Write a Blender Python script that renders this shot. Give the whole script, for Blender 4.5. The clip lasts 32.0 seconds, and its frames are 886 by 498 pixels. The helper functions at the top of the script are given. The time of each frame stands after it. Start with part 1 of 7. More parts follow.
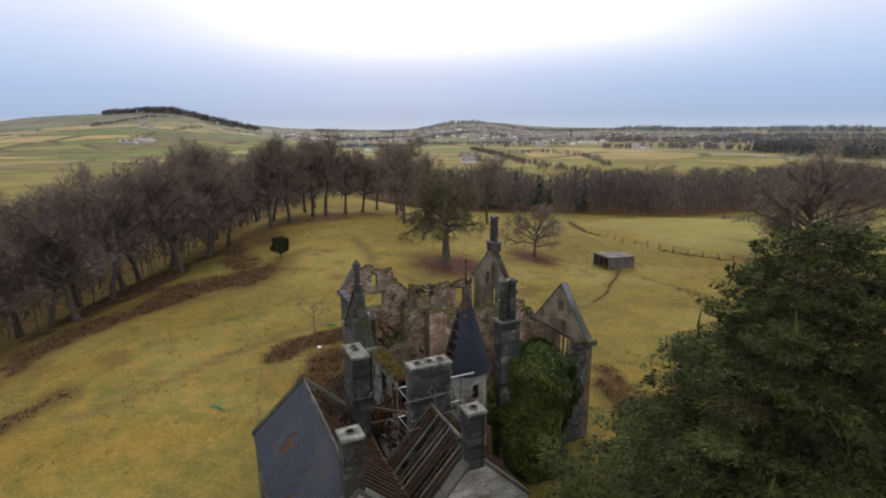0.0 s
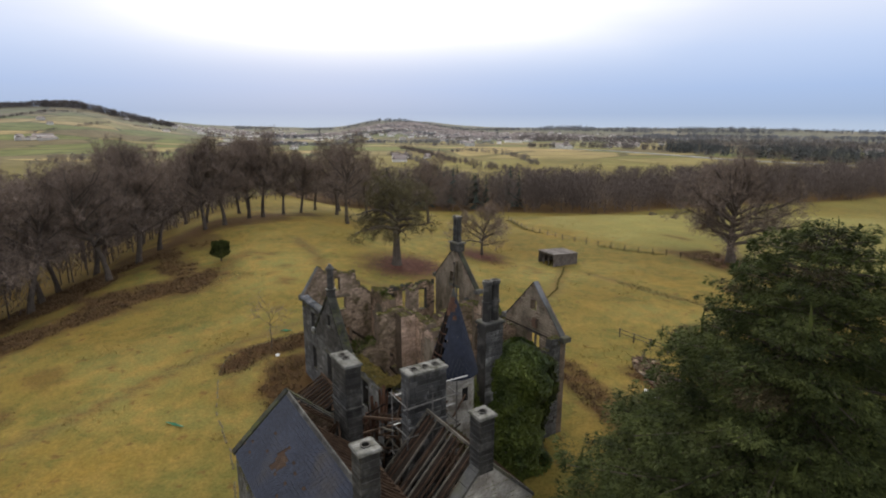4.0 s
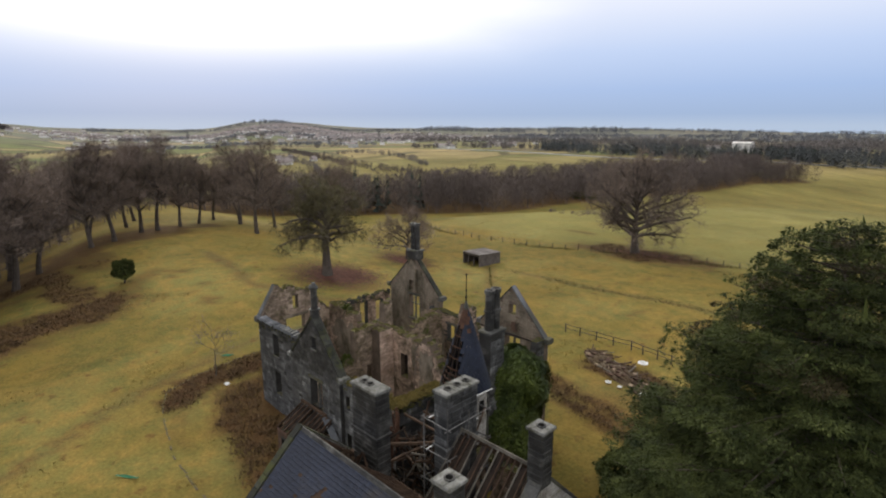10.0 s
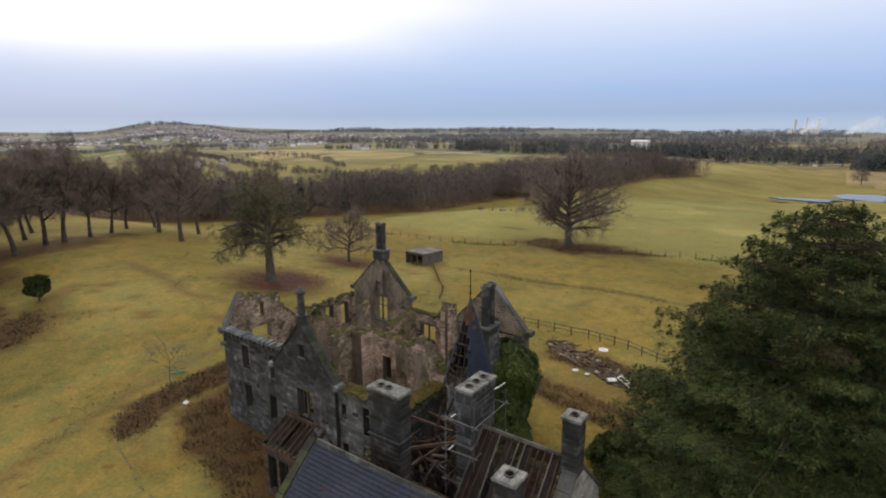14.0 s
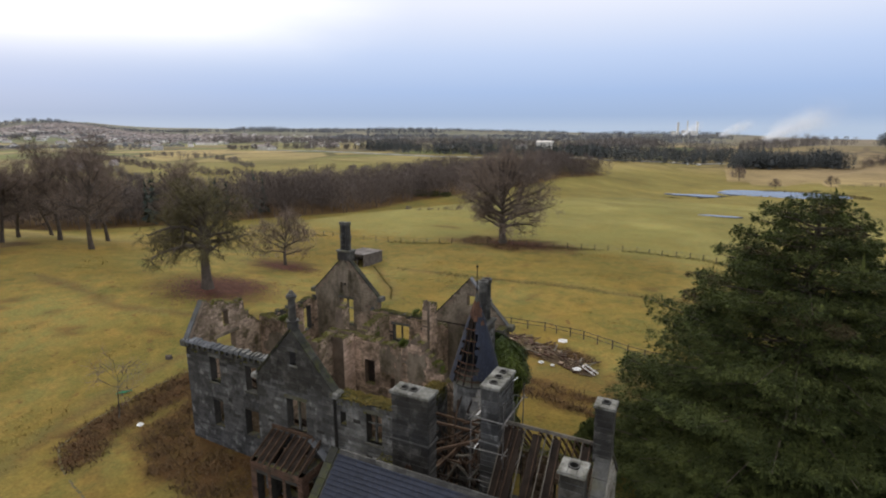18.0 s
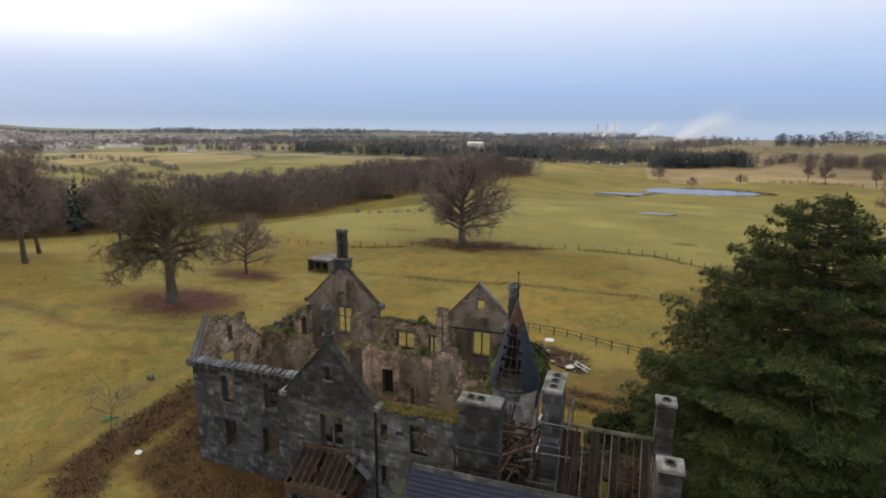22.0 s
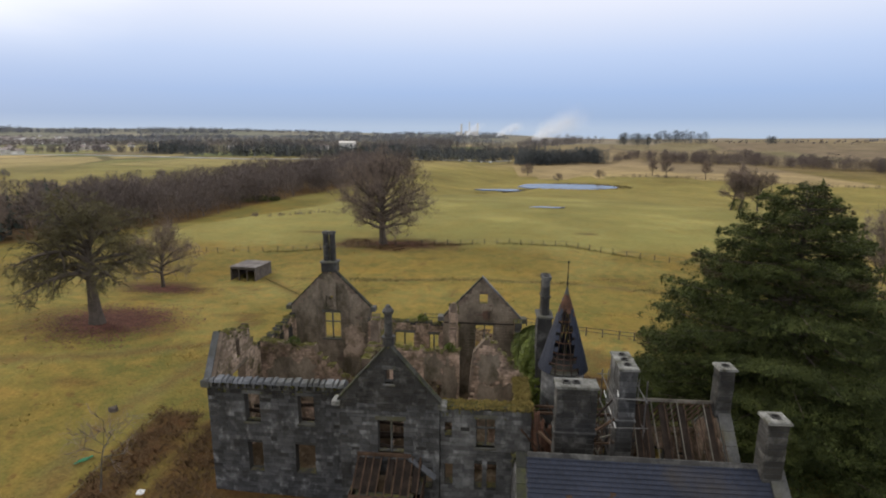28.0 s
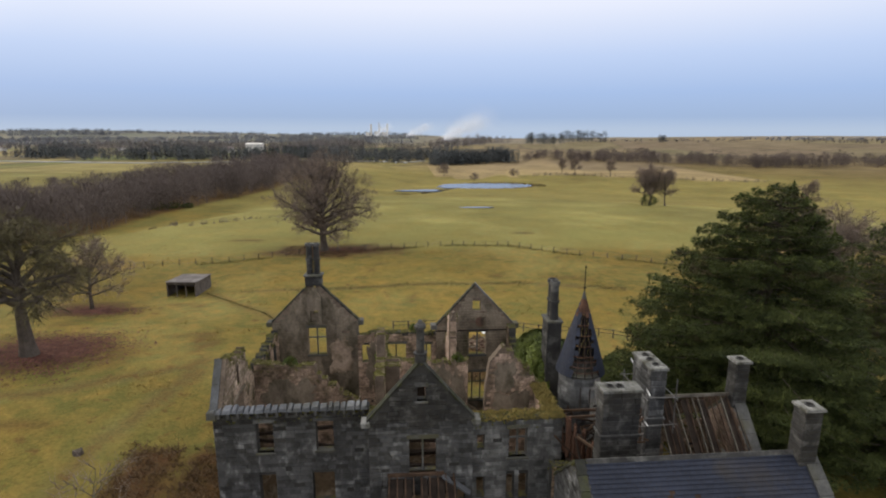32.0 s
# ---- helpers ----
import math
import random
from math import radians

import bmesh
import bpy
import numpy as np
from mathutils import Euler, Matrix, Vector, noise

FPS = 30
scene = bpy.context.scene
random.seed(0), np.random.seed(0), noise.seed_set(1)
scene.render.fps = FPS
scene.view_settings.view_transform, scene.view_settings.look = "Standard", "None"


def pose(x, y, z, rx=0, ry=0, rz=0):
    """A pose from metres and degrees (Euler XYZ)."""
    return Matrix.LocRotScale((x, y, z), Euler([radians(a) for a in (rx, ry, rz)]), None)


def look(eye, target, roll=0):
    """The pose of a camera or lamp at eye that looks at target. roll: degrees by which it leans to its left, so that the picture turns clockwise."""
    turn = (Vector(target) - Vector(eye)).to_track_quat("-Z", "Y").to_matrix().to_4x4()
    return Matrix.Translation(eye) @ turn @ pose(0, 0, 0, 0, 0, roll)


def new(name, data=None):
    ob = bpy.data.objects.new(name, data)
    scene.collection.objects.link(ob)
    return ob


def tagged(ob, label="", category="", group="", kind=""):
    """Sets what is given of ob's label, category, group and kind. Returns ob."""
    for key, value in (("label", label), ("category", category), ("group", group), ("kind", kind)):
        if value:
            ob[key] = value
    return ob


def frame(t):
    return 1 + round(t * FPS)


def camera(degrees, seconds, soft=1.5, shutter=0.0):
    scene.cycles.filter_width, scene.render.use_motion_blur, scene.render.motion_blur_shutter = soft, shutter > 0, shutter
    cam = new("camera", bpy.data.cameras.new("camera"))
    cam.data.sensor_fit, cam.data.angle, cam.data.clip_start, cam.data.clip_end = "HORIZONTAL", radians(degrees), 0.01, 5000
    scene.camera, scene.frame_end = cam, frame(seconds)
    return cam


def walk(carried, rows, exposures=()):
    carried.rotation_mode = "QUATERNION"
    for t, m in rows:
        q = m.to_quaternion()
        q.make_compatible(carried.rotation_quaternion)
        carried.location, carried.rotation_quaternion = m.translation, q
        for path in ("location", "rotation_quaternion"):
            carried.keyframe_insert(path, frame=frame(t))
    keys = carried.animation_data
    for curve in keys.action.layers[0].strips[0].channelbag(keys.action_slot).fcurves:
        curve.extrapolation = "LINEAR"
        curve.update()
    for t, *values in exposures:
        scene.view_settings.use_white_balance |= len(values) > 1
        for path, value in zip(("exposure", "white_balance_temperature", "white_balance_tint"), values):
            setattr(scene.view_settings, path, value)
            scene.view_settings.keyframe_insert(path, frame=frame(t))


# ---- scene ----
cam = camera(78.4, 32.0, soft=2.0)
PATH = [
    (0, (44.665, -11.474, 26.277), (42.899, -10.645, 25.836), -0.3),
    (0.5, (44.611, -11.833, 26.439), (42.861, -10.974, 25.992), -0.2),
    (1, (44.484, -12.197, 26.529), (42.75, -11.307, 26.08), -0.1),
    (1.5, (44.25, -12.575, 26.567), (42.532, -11.653, 26.118), 0.0),
    (2, (43.982, -12.932, 26.597), (42.28, -11.981, 26.148), 0.1),
    (2.5, (43.636, -13.246, 26.57), (41.949, -12.27, 26.123), 0.0),
    (3, (43.24, -13.686, 26.49), (41.568, -12.684, 26.043), 0.1),
    (3.5, (42.789, -14.085, 26.391), (41.132, -13.057, 25.945), 0.2),
    (5.5, (41.169, -15.836, 26.434), (39.593, -14.687, 25.991), 0.2),
    (6, (40.623, -16.204, 26.455), (39.066, -15.028, 26.015), 0.1),
    (6.5, (40.108, -16.657, 26.611), (38.571, -15.455, 26.168), 0.3),
    (7, (39.633, -17.154, 26.76), (38.117, -15.926, 26.317), 0.2),
    (7.5, (39.073, -17.645, 26.821), (37.58, -16.391, 26.378), 0.2),
    (8, (38.537, -18.106, 26.801), (37.067, -16.825, 26.358), 0.1),
    (8.5, (38.001, -18.577, 26.774), (36.554, -17.269, 26.332), 0.1),
    (9, (37.477, -18.992, 26.742), (36.052, -17.66, 26.3), 0.0),
    (9.5, (37.013, -19.406, 26.793), (35.612, -18.049, 26.351), 0.0),
    (10, (36.522, -19.893, 26.843), (35.146, -18.511, 26.401), 0.0),
    (10.5, (36.033, -20.393, 26.779), (34.682, -18.987, 26.336), -0.1),
    (11, (35.488, -20.789, 26.743), (34.162, -19.359, 26.3), -0.1),
    (11.5, (34.894, -21.241, 26.728), (33.598, -19.784, 26.285), -0.1),
    (12, (34.211, -21.645, 26.569), (32.946, -20.16, 26.128), -0.1),
    (12.5, (33.629, -22.04, 26.499), (32.395, -20.529, 26.06), -0.0),
    (13, (33.045, -22.415, 26.479), (31.842, -20.879, 26.039), 0.1),
    (13.5, (32.609, -22.736, 26.518), (31.438, -21.176, 26.078), -0.1),
    (14, (32.081, -23.019, 26.474), (30.94, -21.436, 26.034), -0.3),
    (14.5, (31.53, -23.366, 26.388), (30.42, -21.762, 25.947), -0.3),
    (16.5, (29.013, -24.541, 26.06), (28.038, -22.85, 25.621), 0.0),
    (17, (28.313, -24.905, 26.074), (27.381, -23.19, 25.637), 0.1),
    (17.5, (27.529, -25.217, 26.097), (26.638, -23.481, 25.659), -0.0),
    (18, (26.775, -25.5, 26.095), (25.914, -23.749, 25.656), 0.1),
    (18.5, (25.992, -25.795, 26.041), (25.165, -24.028, 25.602), 0.1),
    (19, (25.304, -25.96, 25.992), (24.504, -24.18, 25.555), 0.2),
    (19.5, (24.518, -26.31, 25.945), (23.759, -24.512, 25.507), -0.1),
    (20, (23.799, -26.639, 25.961), (23.073, -24.828, 25.522), 0.1),
    (20.5, (23.054, -26.959, 26.069), (22.355, -25.137, 25.631), 0.1),
    (21, (22.224, -27.323, 26.243), (21.551, -25.49, 25.807), 0.2),
    (21.5, (21.368, -27.697, 26.415), (20.718, -25.857, 25.982), 0.2),
    (22, (20.453, -28.093, 26.522), (19.827, -26.244, 26.087), 0.2),
    (22.5, (19.538, -28.47, 26.535), (18.937, -26.613, 26.1), 0.1),
    (23, (18.571, -28.711, 26.456), (17.996, -26.846, 26.021), 0.1),
    (23.5, (17.644, -28.973, 26.371), (17.1, -27.099, 25.935), 0.1),
    (24, (16.672, -29.216, 26.339), (16.159, -27.332, 25.904), 0.2),
    (24.5, (15.72, -29.425, 26.352), (15.239, -27.533, 25.919), 0.2),
    (25, (14.772, -29.636, 26.32), (14.324, -27.735, 25.886), 0.2),
    (25.5, (13.843, -29.875, 26.32), (13.434, -27.966, 25.886), 0.1),
    (27.5, (10.081, -30.575, 26.207), (9.868, -28.635, 25.77), 0.1),
    (28, (9.163, -30.741, 26.279), (8.998, -28.796, 25.844), 0.3),
    (28.5, (8.299, -30.805, 26.452), (8.173, -28.857, 26.016), 0.2),
    (29, (7.42, -30.71, 26.548), (7.33, -28.76, 26.113), 0.1),
    (29.5, (6.45, -30.573, 26.513), (6.4, -28.622, 26.078), 0.1),
    (30, (5.599, -30.545, 26.432), (5.586, -28.593, 25.997), 0.1),
    (30.5, (4.76, -30.363, 26.403), (4.789, -28.411, 25.967), 0.3),
    (31, (3.91, -30.235, 26.519), (3.981, -28.284, 26.085), 0.2),
    (31.5, (2.998, -30.16, 26.646), (3.113, -28.21, 26.215), 0.2),
    (32, (2.161, -29.973, 26.778), (2.314, -28.027, 26.345), 0.1),
]
walk(cam, [(t, look(e, g, r)) for t, e, g, r in PATH])

# ---- world and light ----
BRIGHT = Vector((-0.82, 0.40, 0.42)).normalized()
world = bpy.data.worlds.new("overcast_sky")
scene.world = world
world.use_nodes = True
wn, wl = world.node_tree.nodes, world.node_tree.links
wn.clear()


def wnode(kind, **vals):
    n = wn.new(kind)
    for k, v in vals.items():
        n.inputs[k].default_value = v
    return n


w_out = wn.new("ShaderNodeOutputWorld")
w_bg = wnode("ShaderNodeBackground", Strength=1.0)
w_sky = wn.new("ShaderNodeTexSky")
w_sky.sky_type = "NISHITA"
w_sky.sun_disc = False
w_sky.sun_elevation = radians(25)
w_sky.sun_rotation = radians(-70)
w_sky.air_density, w_sky.dust_density = 1.6, 3.0
w_co = wn.new("ShaderNodeTexCoord")
w_sep = wn.new("ShaderNodeSeparateXYZ")
wl.new(w_co.outputs["Generated"], w_sep.inputs[0])
# cloud deck: blue-grey near the horizon, white above
w_ramp = wn.new("ShaderNodeValToRGB")
wl.new(w_sep.outputs["Z"], w_ramp.inputs[0])
w_cols = [(0.0, (0.46, 0.56, 0.72)), (0.02, (0.36, 0.48, 0.70)), (0.06, (0.38, 0.52, 0.80)), (0.12, (0.52, 0.64, 0.90)), (0.20, (0.80, 0.84, 0.98)), (0.45, (1.1, 1.08, 1.08)), (1.0, (1.14, 1.12, 1.1))]
while len(w_ramp.color_ramp.elements) < len(w_cols):
    w_ramp.color_ramp.elements.new(0.5)
for el, (p, c) in zip(w_ramp.color_ramp.elements, w_cols):
    el.position, el.color = p, (*c, 1)
# brightening of the cloud towards the hidden sun
w_dot = wn.new("ShaderNodeVectorMath")
w_dot.operation = "DOT_PRODUCT"
wl.new(w_co.outputs["Generated"], w_dot.inputs[0])
w_dot.inputs[1].default_value = BRIGHT
w_noise = wnode("ShaderNodeTexNoise", Scale=2.2, Detail=5.0, Roughness=0.5)
w_map = wn.new("ShaderNodeMapping")
w_map.inputs["Scale"].default_value = (1, 1, 4)
wl.new(w_co.outputs["Generated"], w_map.inputs[0])
wl.new(w_map.outputs[0], w_noise.inputs["Vector"])
w_add = wn.new("ShaderNodeMath")
w_add.operation = "MULTIPLY_ADD"
wl.new(w_noise.outputs["Fac"], w_add.inputs[0])
w_add.inputs[1].default_value = 0.16
wl.new(w_dot.outputs["Value"], w_add.inputs[2])
w_glow = wn.new("ShaderNodeMapRange")
w_glow.interpolation_type = "SMOOTHSTEP"
wl.new(w_add.outputs[0], w_glow.inputs["Value"])
w_glow.inputs["From Min"].default_value, w_glow.inputs["From Max"].default_value = 0.87, 1.09
w_low = wn.new("ShaderNodeMapRange")
w_low.interpolation_type = "SMOOTHSTEP"
wl.new(w_sep.outputs["Z"], w_low.inputs["Value"])
w_low.inputs["From Min"].default_value, w_low.inputs["From Max"].default_value = 0.075, 0.19
w_mul = wn.new("ShaderNodeMath")
w_mul.operation = "MULTIPLY"
wl.new(w_glow.outputs[0], w_mul.inputs[0])
wl.new(w_low.outputs[0], w_mul.inputs[1])
w_mix = wn.new("ShaderNodeMixRGB")
wl.new(w_mul.outputs[0], w_mix.inputs[0])
wl.new(w_ramp.outputs[0], w_mix.inputs[1])
w_mix.inputs[2].default_value = (1.25, 1.22, 1.2, 1)
w_skys = wn.new("ShaderNodeMixRGB")
w_skys.blend_type = "ADD"
w_skys.inputs[0].default_value = 0.006
wl.new(w_mix.outputs[0], w_skys.inputs[1])
wl.new(w_sky.outputs[0], w_skys.inputs[2])
wl.new(w_skys.outputs[0], w_bg.inputs["Color"])
wl.new(w_bg.outputs[0], w_out.inputs[0])

sun = new("sun", bpy.data.lights.new("sun", "SUN"))
sun.data.energy, sun.data.angle, sun.data.color = 1.45, radians(25), (1.0, 0.90, 0.74)
sun.matrix_world = look(BRIGHT * 100, (0, 0, 0))

# ---- materials ----


def srgb(r, g, b):
    return tuple(((v / 255) / 12.92 if v < 10 else (((v / 255) + 0.055) / 1.055) ** 2.4) for v in (r, g, b)) + (1,)


def material(name, dark, light, scale=1.0, rough=0.9, bump=0.3, fine=12.0, third=None, third_scale=0.3, third_amount=0.5, moss=None, moss_amount=0.5, island=0.0, rand=0.0, stretch=(1, 1, 1), metal=0.0, gloss=0.25):
    """A weathered surface: two tones at a coarse and a fine scale, a third tone in patches, moss on ledges, relief."""
    m = bpy.data.materials.new(name)
    m.use_nodes = True
    n, l = m.node_tree.nodes, m.node_tree.links
    bsdf = n["Principled BSDF"]
    bsdf.inputs["Roughness"].default_value = rough
    bsdf.inputs["Metallic"].default_value = metal
    bsdf.inputs["Specular IOR Level"].default_value = gloss
    geo = n.new("ShaderNodeNewGeometry")
    mp = n.new("ShaderNodeMapping")
    mp.inputs["Scale"].default_value = stretch
    l.new(geo.outputs["Position"], mp.inputs[0])

    def noise_tex(sc, detail=6.0, ro=0.6):
        t = n.new("ShaderNodeTexNoise")
        t.inputs["Scale"].default_value, t.inputs["Detail"].default_value, t.inputs["Roughness"].default_value = sc, detail, ro
        l.new(mp.outputs[0], t.inputs["Vector"])
        return t

    def mixer(fac, a, b, lo=0.4, hi=0.6):
        mr = n.new("ShaderNodeMapRange")
        mr.inputs["From Min"].default_value, mr.inputs["From Max"].default_value = lo, hi
        l.new(fac, mr.inputs["Value"])
        mx = n.new("ShaderNodeMixRGB")
        l.new(mr.outputs[0], mx.inputs[0])
        for v, s in ((a, 1), (b, 2)):
            if isinstance(v, tuple):
                mx.inputs[s].default_value = v
            else:
                l.new(v, mx.inputs[s])
        return mx.outputs[0]

    coarse, grain = noise_tex(scale), noise_tex(fine * scale, 8.0, 0.7)
    col = mixer(coarse.outputs["Fac"], dark, light, 0.3, 0.7)
    g2 = n.new("ShaderNodeMixRGB")
    g2.blend_type = "MULTIPLY"
    g2.inputs[0].default_value = 0.7
    l.new(col, g2.inputs[1])
    gm = n.new("ShaderNodeMapRange")
    gm.inputs["From Min"].default_value, gm.inputs["From Max"].default_value, gm.inputs["To Min"].default_value, gm.inputs["To Max"].default_value = 0.3, 0.7, 0.55, 1.4
    l.new(grain.outputs["Fac"], gm.inputs["Value"])
    l.new(gm.outputs[0], g2.inputs[2])
    col = g2.outputs[0]
    if third:
        t3 = noise_tex(third_scale, 5.0, 0.65)
        col = mixer(t3.outputs["Fac"], col, third, 0.57 - 0.25 * third_amount, 0.77 - 0.25 * third_amount)
    if island or rand:
        info = n.new("ShaderNodeObjectInfo")
        src = geo.outputs["Random Per Island"] if island else info.outputs["Random"]
        vr = n.new("ShaderNodeMapRange")
        amp = island or rand
        vr.inputs["To Min"].default_value, vr.inputs["To Max"].default_value = 1 - amp, 1 + amp
        l.new(src, vr.inputs["Value"])
        mm = n.new("ShaderNodeMixRGB")
        mm.blend_type = "MULTIPLY"
        mm.inputs[0].default_value = 1.0
        l.new(col, mm.inputs[1])
        l.new(vr.outputs[0], mm.inputs[2])
        col = mm.outputs[0]
    if moss:
        sep = n.new("ShaderNodeSeparateXYZ")
        l.new(geo.outputs["Normal"], sep.inputs[0])
        mn = noise_tex(1.7, 6.0, 0.7)
        ad = n.new("ShaderNodeMath")
        ad.operation = "MULTIPLY_ADD"
        l.new(mn.outputs["Fac"], ad.inputs[0])
        ad.inputs[1].default_value = 0.9
        l.new(sep.outputs["Z"], ad.inputs[2])
        col = mixer(ad.outputs[0], col, moss, 1.45 - 0.3 * moss_amount, 1.6 - 0.3 * moss_amount)
    l.new(col, bsdf.inputs["Base Color"])
    if bump:
        bp = n.new("ShaderNodeBump")
        bp.inputs["Strength"].default_value, bp.inputs["Distance"].default_value = bump, 0.05
        l.new(grain.outputs["Fac"], bp.inputs["Height"])
        l.new(bp.outputs[0], bsdf.inputs["Normal"])
    return m


MOSS = (0.11, 0.10, 0.03, 1)
M_STONE = material("dark_weathered_sandstone", (0.018, 0.0185, 0.020, 1), (0.085, 0.086, 0.087, 1), 0.55, rough=0.6, gloss=0.5, third=(0.22, 0.222, 0.22, 1), third_scale=1.5, third_amount=0.16, island=0.5, bump=0.45, stretch=(1.0, 1.0, 0.6))
M_STONE_PALE = material("pale_streaked_sandstone", (0.036, 0.037, 0.038, 1), (0.155, 0.155, 0.152, 1), 0.6, rough=0.65, gloss=0.5, third=(0.26, 0.262, 0.258, 1), third_scale=1.2, third_amount=0.2, island=0.42, bump=0.4, stretch=(1.0, 1.0, 0.6))
M_PALE_RUBBLE = material("cream_pink_rubble", (0.14, 0.104, 0.075, 1), (0.53, 0.415, 0.325, 1), 0.5, third=(0.085, 0.070, 0.040, 1), third_scale=0.85, third_amount=0.45, moss=MOSS, moss_amount=0.4, island=0.3, bump=0.5)
M_RED = material("red_brown_sandstone", (0.055, 0.032, 0.023, 1), (0.155, 0.092, 0.067, 1), 0.7, third=(0.05, 0.042, 0.03, 1), third_scale=0.8, third_amount=0.45, island=0.25, bump=0.5)
M_CHIM = material("soot_black_chimney_stone", (0.011, 0.011, 0.011, 1), (0.044, 0.042, 0.039, 1), 0.9, rough=0.65, gloss=0.4, third=(0.11, 0.108, 0.10, 1), third_scale=1.1, third_amount=0.26, island=0.35, bump=0.5)
M_CORE = material("dark_mortar_core", (0.025, 0.025, 0.025, 1), (0.07, 0.067, 0.062, 1), 0.9, moss=MOSS, moss_amount=0.15, bump=0.6)
M_RUBBLE = material("pale_pink_rubble", (0.115, 0.080, 0.055, 1), (0.60, 0.445, 0.345, 1), 0.5, third=(0.062, 0.050, 0.028, 1), third_scale=0.8, third_amount=0.36, moss=MOSS, moss_amount=0.3, island=0.34, bump=0.6, stretch=(1, 1, 0.7))
M_RUBBLE_CORE = material("earthy_rubble_core", (0.085, 0.065, 0.048, 1), (0.22, 0.17, 0.13, 1), 0.8, moss=MOSS, bump=0.7)
M_PLASTER = material("stained_lime_plaster", (0.085, 0.070, 0.052, 1), (0.31, 0.255, 0.195, 1), 0.55, third=(0.07, 0.062, 0.038, 1), third_scale=0.8, third_amount=0.4, bump=0.3, stretch=(1, 1, 0.6))
M_BRICKWORK = material("pale_pink_brick", (0.40, 0.285, 0.22, 1), (0.68, 0.53, 0.43, 1), 0.7, third=(0.20, 0.15, 0.10, 1), third_scale=0.6, third_amount=0.35, island=0.2, bump=0.4)
M_COPE = material("grey_coping_stone", (0.05, 0.05, 0.05, 1), (0.13, 0.129, 0.122, 1), 0.8, third=(0.10, 0.095, 0.05, 1), third_amount=0.4, rand=0.2, bump=0.4)
M_CAP = material("pale_lichened_chimney_cap", (0.10, 0.102, 0.095, 1), (0.29, 0.29, 0.275, 1), 1.6, third=(0.06, 0.058, 0.042, 1), third_scale=1.3, third_amount=0.42, rand=0.12, bump=0.4)
M_DARK_COPE = material("dark_mossy_coping_stone", (0.016, 0.017, 0.015, 1), (0.055, 0.055, 0.046, 1), 0.8, rough=0.92, third=(0.06, 0.065, 0.022, 1), third_scale=1.2, third_amount=0.4, rand=0.3, bump=0.5)
M_SLATE = material("blue_grey_roof_slate", (0.015, 0.019, 0.031, 1), (0.030, 0.036, 0.058, 1), 0.35, rough=0.6, third=(0.05, 0.042, 0.034, 1), third_scale=0.18, third_amount=0.12, island=0.10, bump=0.15)
M_LEAD = material("grey_lead_flashing", (0.075, 0.08, 0.092, 1), (0.165, 0.173, 0.187, 1), 0.9, rough=0.65, third=(0.06, 0.06, 0.05, 1), third_amount=0.6, bump=0.3, island=0.28)
M_TIMBER = material("rotten_brown_timber", (0.03, 0.018, 0.012, 1), (0.105, 0.066, 0.043, 1), 1.5, island=0.3, rand=0.3, bump=0.4, stretch=(1, 1, 1))
M_TIMBER_PALE = material("silvered_old_timber", (0.085, 0.075, 0.06, 1), (0.20, 0.18, 0.15, 1), 1.5, rand=0.25, bump=0.4)
M_SOOT = material("sooty_flue_lining", (0.006, 0.006, 0.006, 1), (0.014, 0.013, 0.012, 1), 2.0)
M_WHITE = material("white_weathered_plastic", (0.6, 0.61, 0.62, 1), (0.8, 0.8, 0.8, 1), 3.0, rough=0.5, bump=0.1)
M_RENDER = material("flaking_whitewashed_stone", (0.30, 0.29, 0.27, 1), (0.52, 0.50, 0.46, 1), 0.8, third=(0.16, 0.14, 0.12, 1), third_scale=0.5, third_amount=0.5, moss=MOSS, island=0.15, bump=0.4)
M_EARTH = material("brown_rubble_earth", (0.05, 0.034, 0.02, 1), (0.125, 0.088, 0.052, 1), 1.2, third=(0.20, 0.165, 0.12, 1), third_scale=0.9, third_amount=0.22, bump=0.8)
M_BARK = material("dark_wet_bark", (0.056, 0.046, 0.038, 1), (0.125, 0.103, 0.085, 1), 1.2, bump=0.4)
M_TWIG = material("purple_brown_winter_twigs", (0.125, 0.098, 0.083, 1), (0.245, 0.19, 0.158, 1), 0.15, bump=0)
M_TWIG_G = material("mossy_green_winter_twigs", (0.075, 0.066, 0.032, 1), (0.155, 0.135, 0.07, 1), 0.3, bump=0)
M_CONIFER = material("dark_green_conifer_foliage", (0.011, 0.020, 0.006, 1), (0.086, 0.102, 0.026, 1), 0.8, rough=0.9, fine=4.0, island=0.25, bump=0)
M_CONIFER_BROWN = material("browned_conifer_sprays", (0.032, 0.028, 0.013, 1), (0.075, 0.058, 0.026, 1), 0.6, rough=0.9, island=0.35, bump=0)
M_IVY = material("glossy_green_ivy", (0.014, 0.030, 0.008, 1), (0.125, 0.155, 0.026, 1), 0.3, rough=0.6, island=0.4, bump=0)


def single_of(m, made={}):
    """The same surface for pieces that are objects of their own: each takes its own tone."""
    if m.name not in made:
        c = m.copy()
        c.name = "single_" + m.name
        info = c.node_tree.nodes.new("ShaderNodeObjectInfo")
        for k in list(c.node_tree.links):
            if k.from_socket.name == "Random Per Island":
                to = k.to_socket
                c.node_tree.links.remove(k)
                c.node_tree.links.new(info.outputs["Random"], to)
        made[m.name] = c
    return made[m.name]


